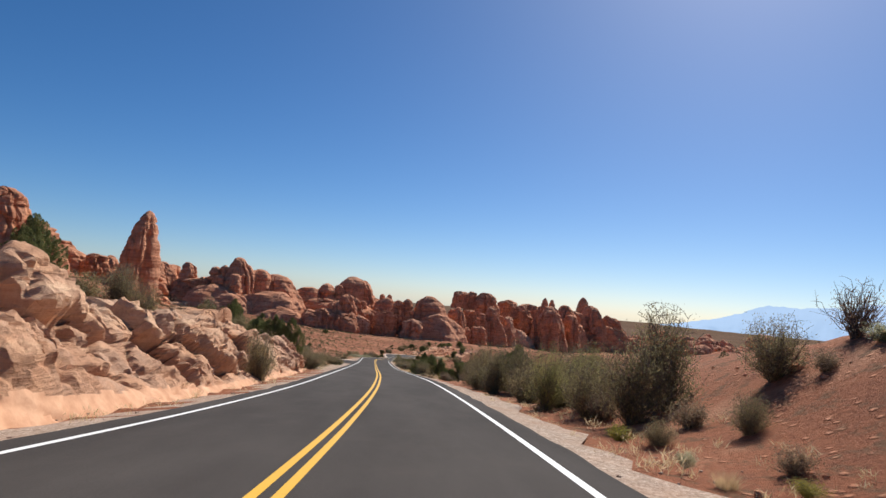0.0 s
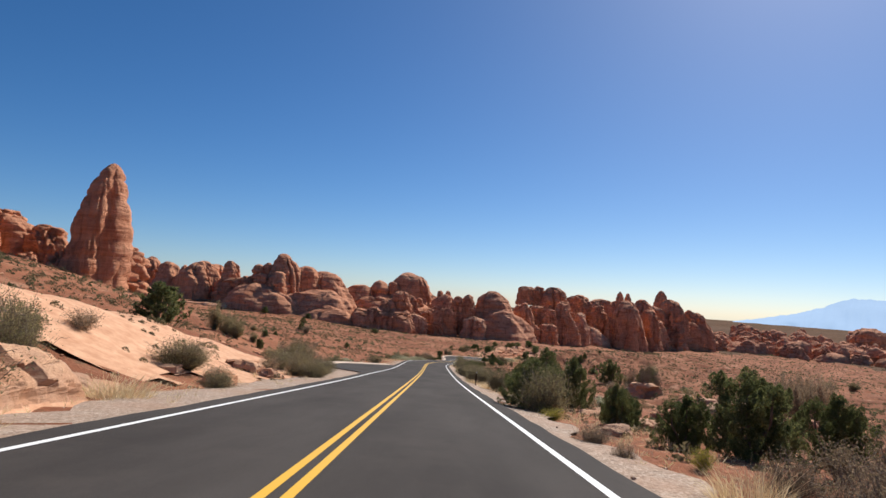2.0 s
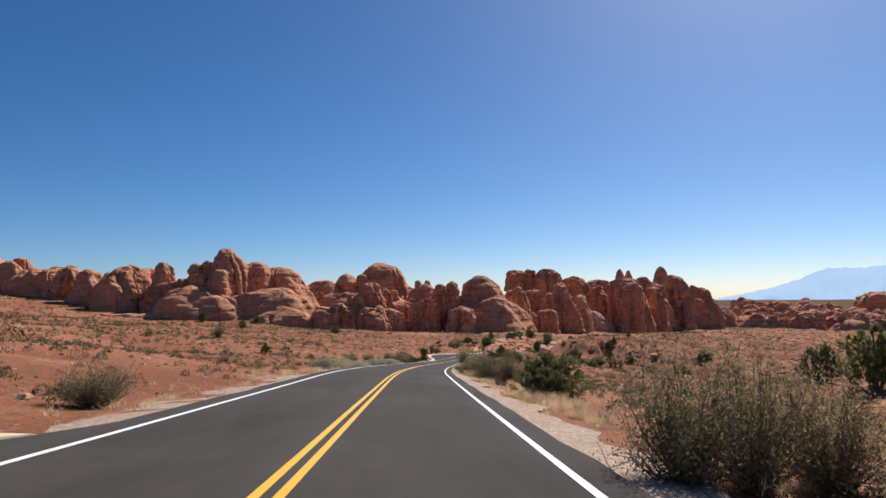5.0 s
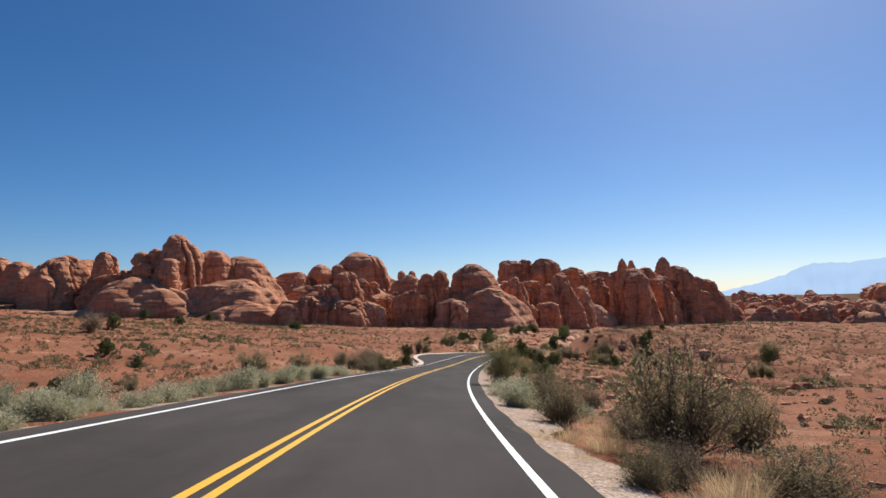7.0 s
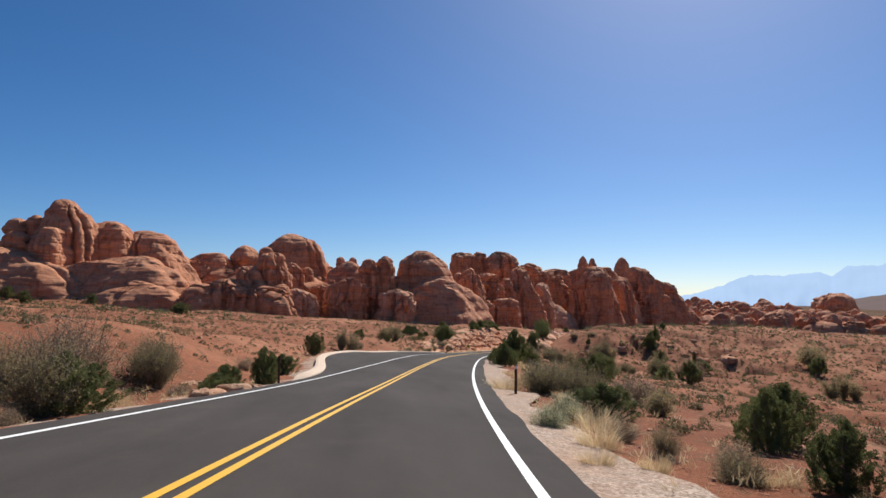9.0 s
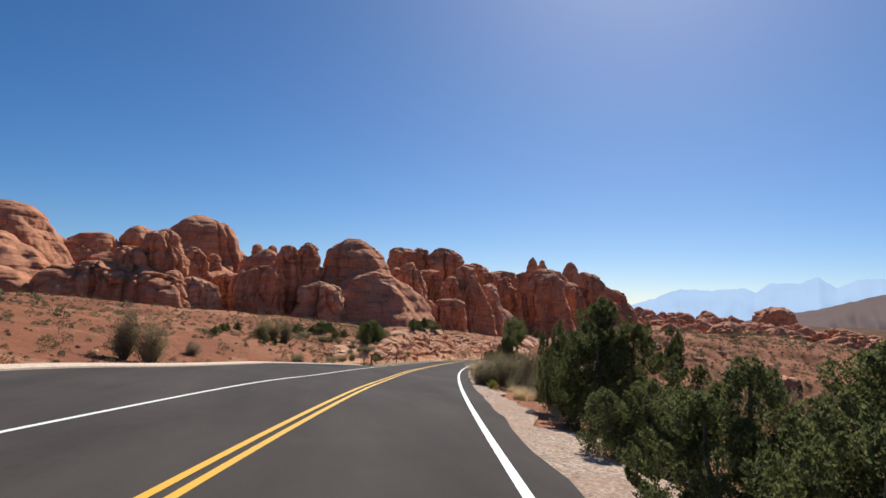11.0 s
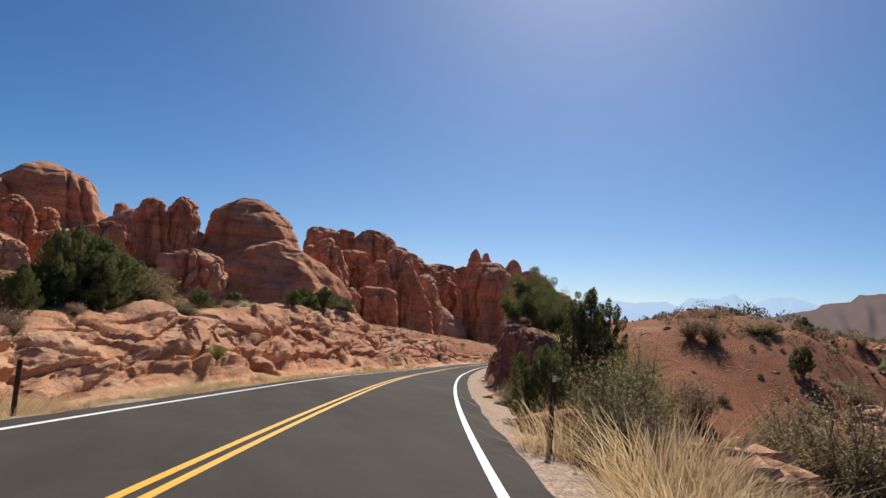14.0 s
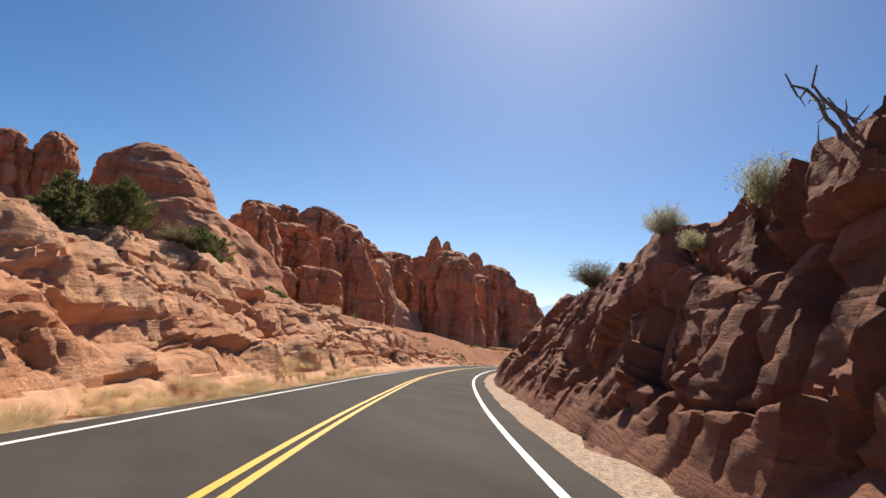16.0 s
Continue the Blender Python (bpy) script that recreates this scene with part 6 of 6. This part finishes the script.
# junipers on the outer verge
plant('J', 4.6, 92.6, 3.7, 3.5)
plant('J', 5.9, 91.4, 3.0, 2.6)
plant('J', 3.6, 95.6, 2.6, 2.2)
plant('J', 7.0, 72.6, 2.5, 3.2)
plant('J', 5.9, 73.8, 1.6, 2.0)
plant('J', 9.6, 73.2, 2.2, 2.3)

# straw grass at the foot of the road cut and on the outer verge
for k in range(200):
    y = plant_rs.uniform(345, 430)
    q = road_point(along(y), plant_rs.uniform(-6.2, -5.0))
    plant('G', q[0], q[1], plant_rs.uniform(0.2, 0.45), plant_rs.uniform(0.5, 1.0))
for k in range(110):
    y = plant_rs.uniform(90, 340)
    q = road_point(along(y), plant_rs.uniform(5.6, 7.8))
    plant('G', q[0], q[1], plant_rs.uniform(0.3, 0.7), plant_rs.uniform(0.5, 1.0))
for k in range(26):
    y = plant_rs.uniform(312, 362)
    q = road_point(along(y), plant_rs.uniform(6.0, 8.0))
    plant('G', q[0], q[1], plant_rs.uniform(0.3, 0.6), plant_rs.uniform(0.5, 0.95))
for k in range(34):
    y = plant_rs.uniform(328, 364)
    q = road_point(along(y), plant_rs.uniform(6.9, 9.2))
    plant('G', q[0], q[1], plant_rs.uniform(0.5, 0.95), plant_rs.uniform(0.7, 1.3))
for k in range(30):
    y = plant_rs.uniform(148, 262)
    q = road_point(along(y), plant_rs.uniform(-7.5, -5.4))
    plant('G', q[0], q[1], plant_rs.uniform(0.25, 0.5), plant_rs.uniform(0.5, 0.9))


# tufts scattered over the slopes, too many to count
def scatter_tufts(name, seed, mat, count, xr, yr, keep, size, label, far=1e9, blades=16, wide=0.6, reach=0.42):
    rs = np.random.RandomState(seed)
    x, y = rs.uniform(*xr, count), rs.uniform(*yr, count)
    xy = np.c_[x, y]
    idx, d, dist = road_near(xy)
    clear = np.where(d < 0, -d - lay_bys(LINE[idx, 1], d), d)
    patch = fbm(np.c_[xy / 22.0, np.full(count, seed)], 3)
    ok = (np.where(dist > np.abs(d) + 3, dist, clear - EDGE) > keep) & (patch > -0.12) & (clear - EDGE < far)
    xy = xy[ok]
    z = land(xy)
    vs, n = [], len(xy)
    h = rs.uniform(*size, n)
    a = rs.uniform(0, 2 * np.pi, (n, blades))
    r = rs.uniform(0.0, 0.55, (n, blades)) * h[:, None]
    c = np.stack([xy[:, :1] + r * np.cos(a), xy[:, 1:] + r * np.sin(a), z[:, None] - 0.04 + rs.uniform(0, 0.45, (n, blades)) * h[:, None]], -1).reshape(-1, 3)
    hh = np.repeat(h, blades)
    v, f = leaves(rs, c, 1.0, wide, 0.7)
    v = v.reshape(-1, 4, 3)[:, (0, 2, 3)]
    f = np.arange(3 * len(c)).reshape(-1, 3)
    v = c[:, None, :] + (v - c[:, None, :]) * (hh * reach)[:, None, None]
    return tagged(new(name, soup_mesh(name, v.reshape(-1, 3), f, [mat])), label, "shrubs", kind="stuff")


def scatter_mounds(name, seed, mat, count, xr, yr, keep, size, label, leaf=0.16, per=60, cut=-0.25):
    """Low rounded desert bushes, each a small dome of leaves."""
    rs = np.random.RandomState(seed)
    xy = np.c_[rs.uniform(*xr, count), rs.uniform(*yr, count)]
    idx, d, dist = road_near(xy)
    clear = np.where(d < 0, -d - lay_bys(LINE[idx, 1], d), d) - EDGE
    patch = fbm(np.c_[xy / 30.0, np.full(count, seed)], 3)
    ok = (np.where(dist > np.abs(d) + 3, dist, clear) > keep) & (patch > cut)
    for lo, hi, x0, x1 in ((-30, 78, -30.0, -4.0), (350, 470, -12.0, -4.0), (363, 450, 4.0, 16.0)):
        ok &= ~((LINE[idx, 1] > lo) & (LINE[idx, 1] < hi) & (d > x0) & (d < x1))
    xy = xy[ok]
    n = len(xy)
    w = size[0] * (size[1] / size[0]) ** rs.uniform(0, 1, n) ** 1.5
    q = rs.normal(size=(n, per, 3))
    q[..., 2] = np.abs(q[..., 2])
    q /= np.linalg.norm(q, axis=2)[..., None]
    q *= rs.uniform(0.45, 1.0, (n, per))[..., None] ** 0.5 * (1 + 0.25 * rs.normal(size=(n, 1, 1)))
    c = np.c_[xy, land(xy) - 0.05][:, None, :] + q * (w[:, None, None] * np.array((0.5, 0.5, 0.62)))
    c = c.reshape(-1, 3)
    v, f = leaves(rs, c, 1.0, 0.55, 0.35, 3)
    v = c[:, None, :] + (v.reshape(-1, 3, 3) - c[:, None, :]) * (leaf * np.repeat(w, per) ** 0.5)[:, None, None]
    return tagged(new(name, soup_mesh(name, v.reshape(-1, 3), f, [mat])), label, "shrubs", kind="stuff")


# small bushes over the slopes, finer close to the road
for nm, sd, mat, count, xr, yr, keep, size, what, leaf, per, cut in (
        ("brown_scrub", 61, M_SCRUB, 2200, (-30, 45), (20, 440), 2.0, (0.25, 0.8), "low brown desert bushes near the road", 0.10, 150, -0.3),
        ("slope_scrub", 63, M_SCRUB, 6000, (-115, -32), (90, 500), 4.0, (0.35, 1.1), "low brown bushes on the red slope below the ridge", 0.22, 38, -0.5),
        ("slope_scrub", 65, M_SCRUB_GREEN, 1600, (-115, -32), (90, 500), 4.0, (0.5, 1.5), "dull green bushes on the red slope below the ridge", 0.22, 70, -0.1),
        ("near_slope_scrub", 64, M_SCRUB, 4200, (-32, 26), (90, 460), 3.5, (0.3, 1.0), "low brown bushes on the slope beside the road", 0.115, 100, -0.5),
        ("near_slope_scrub", 66, M_SCRUB_GREEN, 600, (-32, 26), (90, 460), 4.0, (0.4, 1.2), "dull green bushes on the slope beside the road", 0.095, 220, -0.1),
        ("valley_scrub", 67, M_SCRUB, 8500, (48, 150), (60, 490), 3.0, (0.35, 1.15), "low brown bushes over the valley side", 0.22, 36, -0.5),
        ("valley_scrub", 69, M_SCRUB_GREEN, 1300, (48, 150), (60, 490), 4.0, (0.5, 1.6), "dull green bushes over the valley side", 0.22, 70, -0.1),
        ("near_valley_scrub", 68, M_SCRUB, 6200, (2, 48), (60, 490), 2.6, (0.25, 0.95), "low brown bushes on the bank below the road", 0.12, 85, -0.5),
        ("near_valley_scrub", 70, M_SCRUB_GREEN, 560, (2, 48), (60, 490), 4.0, (0.4, 1.3), "dull green bushes on the bank below the road", 0.095, 220, -0.1),
        ("hill_scrub", 81, M_SCRUB, 2000, (30, 110), (335, 425), 5.0, (0.3, 1.0), "low brown bushes over the low red hill", 0.16, 70, -0.6),
        ("hill_scrub", 83, M_SCRUB_GREEN, 260, (36, 110), (345, 425), 5.0, (0.5, 1.3), "dull green bushes over the low red hill", 0.18, 90, -0.6),
        ("far_scrub", 71, M_SCRUB, 14000, (100, 520), (120, 820), 20.0, (0.6, 1.8), "small dark bushes over the far valley", 0.46, 15, -0.5),
        ("far_scrub", 73, M_SCRUB_GREEN, 1800, (-330, 520), (150, 820), 20.0, (0.9, 2.6), "dark green bushes far off", 0.40, 34, -0.2),
        ("far_scrub", 75, M_SCRUB, 3200, (-330, -100), (200, 590), 20.0, (0.6, 1.8), "small dark bushes below the western domes", 0.42, 20, -0.5)):
    scatter_mounds(nm, sd, mat, count, xr, yr, keep, size, what, leaf, per, cut)
scatter_tufts("verge_grass", 71, M_STRAW, 50000, (-25, 75), (-10, 440), 0.9, (0.14, 0.5), "dry straw grass along the verges", far=5.0, blades=24, wide=0.10)


# loose stones
def scatter_stones(name, seed, mat, count, xr, yr, near, far, size, label):
    rs = np.random.RandomState(seed)
    xy = np.c_[rs.uniform(*xr, count), rs.uniform(*yr, count)]
    idx, d, dist = road_near(xy)
    clear = np.where(d < 0, -d - lay_bys(LINE[idx, 1], d), d)
    clear = clear - EDGE
    ok = (clear > near) & (clear < far) & (dist < np.abs(d) + 3)
    xy = xy[ok]
    n = len(xy)
    z = land(xy)
    base = np.array([(-1, -1, -1), (1, -1, -1), (1, 1, -1), (-1, 1, -1), (-0.7, -0.6, 0.6), (0.6, -0.7, 0.7), (0.7, 0.6, 0.5), (-0.6, 0.7, 0.65)], float)
    faces = np.array([(0, 1, 5, 4), (1, 2, 6, 5), (2, 3, 7, 6), (3, 0, 4, 7), (4, 5, 6, 7)])
    s = size[0] * (size[1] / size[0]) ** (rs.uniform(0, 1, n) ** 2.2)
    yaw = rs.uniform(0, 6.28, n)
    v = base[None] * (1 + 0.3 * rs.normal(size=(n, 8, 3))) * s[:, None, None] * (np.array((1, 0.8, 0.55)))
    c, sn = np.cos(yaw)[:, None], np.sin(yaw)[:, None]
    v = np.stack([v[..., 0] * c - v[..., 1] * sn, v[..., 0] * sn + v[..., 1] * c, v[..., 2]], -1)
    v += np.c_[xy, z + s * 0.15][:, None, :]
    f = (faces[None] + (np.arange(n) * 8)[:, None, None]).reshape(-1, 4)
    return tagged(new(name, soup_mesh(name, v.reshape(-1, 3), f, [mat])), label, "stones", kind="stuff")


scatter_stones("verge_stones", 83, M_GRAVEL, 34000, (-20, 60), (-5, 430), 0.1, 3.2, (0.012, 0.06), "small pale stones on the gravel verge")
scatter_stones("slope_stones", 89, M_BANK, 17000, (-70, 100), (-10, 470), 2.2, 70.0, (0.03, 0.26), "loose orange sandstone stones on the slope")

for model_set in (NEAR, FAR):
    for kind, models in model_set.items():
        for k, ob in enumerate(models):
            if (kind, k, model_set is NEAR) not in PROTO_USED:
                for child in list(ob.children):
                    bpy.data.objects.remove(child)
                bpy.data.objects.remove(ob)


# ---- posts, kerbs, distance ----
def block_mesh(name, verts8, mats):
    f = [(0, 3, 2, 1), (4, 5, 6, 7), (0, 1, 5, 4), (1, 2, 6, 5), (2, 3, 7, 6), (3, 0, 4, 7)]
    bm = bmesh.new()
    vs = [bm.verts.new(v) for v in verts8]
    for q in f:
        bm.faces.new([vs[i] for i in q])
    bmesh.ops.bevel(bm, geom=bm.edges[:], offset=0.008, segments=1, affect='EDGES')
    me = bpy.data.meshes.new(name)
    bm.to_mesh(me)
    bm.free()
    for m in mats:
        me.materials.append(m)
    return me


def box8(x0, y0, z0, x1, y1, z1):
    return [(x0, y0, z0), (x1, y0, z0), (x1, y1, z0), (x0, y1, z0), (x0, y0, z1), (x1, y0, z1), (x1, y1, z1), (x0, y1, z1)]


def channel(name, h):
    """A U-shaped steel post."""
    pts = [(-0.045, -0.02), (-0.045, 0.015), (-0.025, 0.015), (-0.018, -0.012), (0.018, -0.012), (0.025, 0.015), (0.045, 0.015), (0.045, -0.02)]
    bm = bmesh.new()
    lo = [bm.verts.new((x, y, -0.3)) for x, y in pts]
    hi = [bm.verts.new((x, y, h)) for x, y in pts]
    n = len(pts)
    for k in range(n):
        bm.faces.new((lo[k], lo[(k + 1) % n], hi[(k + 1) % n], hi[k]))
    bm.faces.new(hi)
    bm.faces.new(lo[::-1])
    me = bpy.data.meshes.new(name)
    bm.to_mesh(me)
    bm.free()
    me.materials.append(M_POST)
    return me


def marker_post(x, y, h, lean=0.0, plate_on=True):
    z = height_at(x, y)
    root = new("marker_post", None)
    part("shaft", channel("shaft", h), root)
    if plate_on:
        part("reflector", block_mesh("reflector", box8(-0.04, -0.035, h - 0.14, 0.04, -0.022, h - 0.02), [M_SIGN]), root, "small pale reflector plate")
    root.matrix_basis = pose(x, y, z, 0, lean, 0)
    return tagged(root, "rusty brown steel marker post beside the road", "road post", "marker posts")


for y, d, h, lean in ((110.5, 5.0, 1.22, 2.0), (257.5, 4.9, 1.1, 0.5), (333.5, 6.0, 1.2, 0.0), (354.9, 4.9, 1.4, 0.5)):
    p = road_point(along(y), d)
    marker_post(p[0], p[1], h, lean)
for y, d, h in ((213.0, -6.2, 1.15), (262.0, -5.0, 1.15), (340.2, -5.2, 1.25), (356.0, -5.4, 1.15)):
    p = road_point(along(y), d)
    marker_post(p[0], p[1], h, 0.0, False)


def kerb(name, y0, y1):
    """Sandy concrete kerb along the outer edge of a lay-by."""
    k0, k1 = along(y0), along(y1)
    sec = [(0.16, -0.25), (0.13, 0.06), (0.05, 0.13), (-0.35, 0.16), (-0.55, 0.12), (-0.60, -0.25)]
    pts = []
    ks = range(k0, k1)
    for k in ks:
        e = -EDGE - lay_bys(LINE[k, 1], 0)
        for o, z in sec:
            q = road_point(k, e - 0.1 + o)
            pts.append(q + (0, 0, z if k0 + 1 < k < k1 - 2 else min(z, 0.02) - 0.28 * (k in (k0, k1 - 1))))
    ob = new(name, grid_mesh(name, np.array(pts), len(pts) // len(sec), len(sec), mats=[M_KERB], shade=False))
    return tagged(ob, "pale sandy concrete kerb round the lay-by", "kerb", kind="structure")


kerb("kerb_first", 110, 146)
kerb("kerb_second", 263, 337)


# distance haze is put into the base colour and an even emission
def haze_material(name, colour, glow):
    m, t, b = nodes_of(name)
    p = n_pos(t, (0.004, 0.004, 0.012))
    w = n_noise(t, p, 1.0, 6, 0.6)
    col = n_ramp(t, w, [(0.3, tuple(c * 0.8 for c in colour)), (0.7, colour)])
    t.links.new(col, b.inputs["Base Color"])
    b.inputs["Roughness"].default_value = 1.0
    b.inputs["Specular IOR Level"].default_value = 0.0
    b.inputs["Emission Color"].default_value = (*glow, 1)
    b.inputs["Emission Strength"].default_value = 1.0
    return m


def far_ridge(name, dist, knots, foot, mat, label, rough, thick):
    """A mountain range at that distance: knots of (bearing, elevation) in degrees seen from the road."""
    az = np.arange(knots[0][0], knots[-1][0], 0.12)
    el = np.interp(az, [k[0] for k in knots], [k[1] for k in knots])
    el = el + rough * fbm(np.c_[az * 1.6, np.zeros(len(az)), np.full(len(az), dist)], 4)
    rows = 14
    pts = []
    for a, e in zip(az, el):
        for j in range(rows):
            u = j / (rows - 1)
            r = dist - thick * (1 - u)
            z = foot + (math.tan(radians(e)) * dist - 19 - foot) * u ** 0.8
            r += 0.35 * thick * noise.noise((a * 0.9, u * 2.0, 4.2)) * (1 - u)
            pts.append((-2 + r * math.sin(radians(a)), 234 + r * math.cos(radians(a)), z))
    ob = new(name, grid_mesh(name, np.array(pts), len(az), rows, mats=[mat]))
    return tagged(ob, label, "mountains", kind="structure")


# range and mesa carry their haze as tint and glow
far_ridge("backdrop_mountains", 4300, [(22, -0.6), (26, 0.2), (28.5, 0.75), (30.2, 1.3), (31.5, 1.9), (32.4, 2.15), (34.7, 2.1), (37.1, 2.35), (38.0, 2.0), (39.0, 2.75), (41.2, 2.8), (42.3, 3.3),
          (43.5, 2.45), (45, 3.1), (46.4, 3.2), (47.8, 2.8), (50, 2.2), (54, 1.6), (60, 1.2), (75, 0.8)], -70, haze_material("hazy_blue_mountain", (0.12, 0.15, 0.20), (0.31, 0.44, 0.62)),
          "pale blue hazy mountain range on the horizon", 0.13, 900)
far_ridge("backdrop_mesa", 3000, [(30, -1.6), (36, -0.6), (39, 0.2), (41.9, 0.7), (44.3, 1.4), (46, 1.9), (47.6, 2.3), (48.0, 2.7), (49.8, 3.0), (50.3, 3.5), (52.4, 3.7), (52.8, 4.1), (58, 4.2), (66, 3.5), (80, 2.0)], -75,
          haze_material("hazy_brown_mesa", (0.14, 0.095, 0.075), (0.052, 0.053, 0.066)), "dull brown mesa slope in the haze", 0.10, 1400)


# ---- loose boulders and small outcrops ----
def boulder(x, y, w, h, pale):
    h *= 0.55 if pale else 0.75
    z = height_at(x, y)
    me = boulder_mesh(x, y, z - 0.35 * h, z + 0.85 * h, w * 0.9, 20 if w < 0.8 else 34)
    me.set_sharp_from_angle(angle=radians(30))
    me.materials[0] = M_PALEBANK if pale else M_BANK
    ob = new("boulder", me)
    return tagged(ob, "pale cracked sandstone outcrop in the slope" if pale else "broken reddish sandstone boulder on the slope", "boulder", "boulders")


boulder(28.8, 158.9, 3.06, 4.59, 1)
boulder(20.9, 109.1, 2.76, 3.03, 1)
boulder(18.7, 109.8, 1.47, 2.35, 0)
boulder(19.9, 95.1, 1.15, 1.19, 0)
boulder(6.9, 62.2, 0.34, 0.34, 0)
boulder(6.6, 87.2, 1.18, 0.78, 1)
boulder(4.0, 189.4, 0.40, 0.61, 0)
boulder(5.2, 190.3, 0.32, 0.49, 0)
boulder(2.3, 186.4, 0.18, 0.24, 0)
boulder(42.6, 360.4, 1.17, 1.56, 1)
boulder(42.0, 357.4, 1.08, 1.81, 0)
boulder(42.0, 355.5, 1.03, 1.38, 0)
boulder(40.3, 356.4, 0.70, 1.39, 0)
boulder(6.2, 49.4, 0.55, 0.76, 0)
boulder(6.4, 43.6, 0.26, 0.29, 1)
boulder(4.6, 76.5, 0.62, 0.68, 1)
boulder(8.3, 85.7, 1.16, 0.87, 1)
boulder(13.5, 94.7, 1.42, 1.07, 1)
boulder(22.0, 109.0, 1.49, 1.19, 1)
boulder(12.5, 96.3, 0.87, 0.70, 0)
boulder(-12.4, 82.0, 0.70, 0.51, 1)
boulder(-10.1, 81.8, 0.69, 1.15, 0)
boulder(-12.5, 91.4, 1.26, 1.07, 1)
boulder(-10.6, 90.4, 0.77, 0.92, 0)
boulder(16.5, 133.1, 1.01, 0.67, 1)
boulder(2.9, 221.7, 0.52, 0.83, 0)
boulder(2.4, 220.4, 0.28, 0.37, 0)
boulder(-7.1, 254.9, 0.66, 0.64, 1)
boulder(-6.5, 256.1, 0.61, 0.60, 1)
boulder(-6.1, 257.6, 0.40, 0.44, 1)
boulder(-9.3, 261.4, 0.58, 0.51, 1)
boulder(65.6, 359.5, 1.75, 1.87, 0)
boulder(72.8, 361.1, 2.02, 1.66, 0)
boulder(8.4, 357.1, 1.39, 0.89, 1)
boulder(7.2, 353.3, 0.67, 0.54, 0)
boulder(36.2, 356.9, 1.01, 1.26, 0)
boulder(40.2, 359.0, 0.98, 1.68, 0)
boulder(37.0, 354.3, 0.69, 1.96, 0)
boulder(40.0, 355.5, 0.75, 2.24, 0)
boulder(51.3, 365.2, 1.08, 1.23, 0)
boulder(34.1, 352.9, 0.53, 1.06, 0)
boulder(57.7, 369.1, 0.62, 0.66, 0)
boulder(29.5, 367.0, 0.25, 0.40, 0)
boulder(29.8, 364.7, 0.15, 0.14, 0)
boulder(29.7, 365.2, 0.12, 0.10, 0)
boulder(32.5, 370.3, 0.17, 0.30, 0)
boulder(32.5, 369.3, 0.37, 0.37, 0)
# broken rock in the gullies below the road
rubble_rs = random.Random(77)
for x0, x1, y0, y1, count in ((6, 17, 214, 236, 34), (26, 44, 340, 361, 34), (9, 22, 66, 84, 22), (58, 78, 358, 378, 18)):
    for _ in range(count):
        size = 0.3 * 4.5 ** (rubble_rs.random() ** 1.6)
        boulder(rubble_rs.uniform(x0, x1), rubble_rs.uniform(y0, y1), size, size * rubble_rs.uniform(0.7, 1.3), 0)
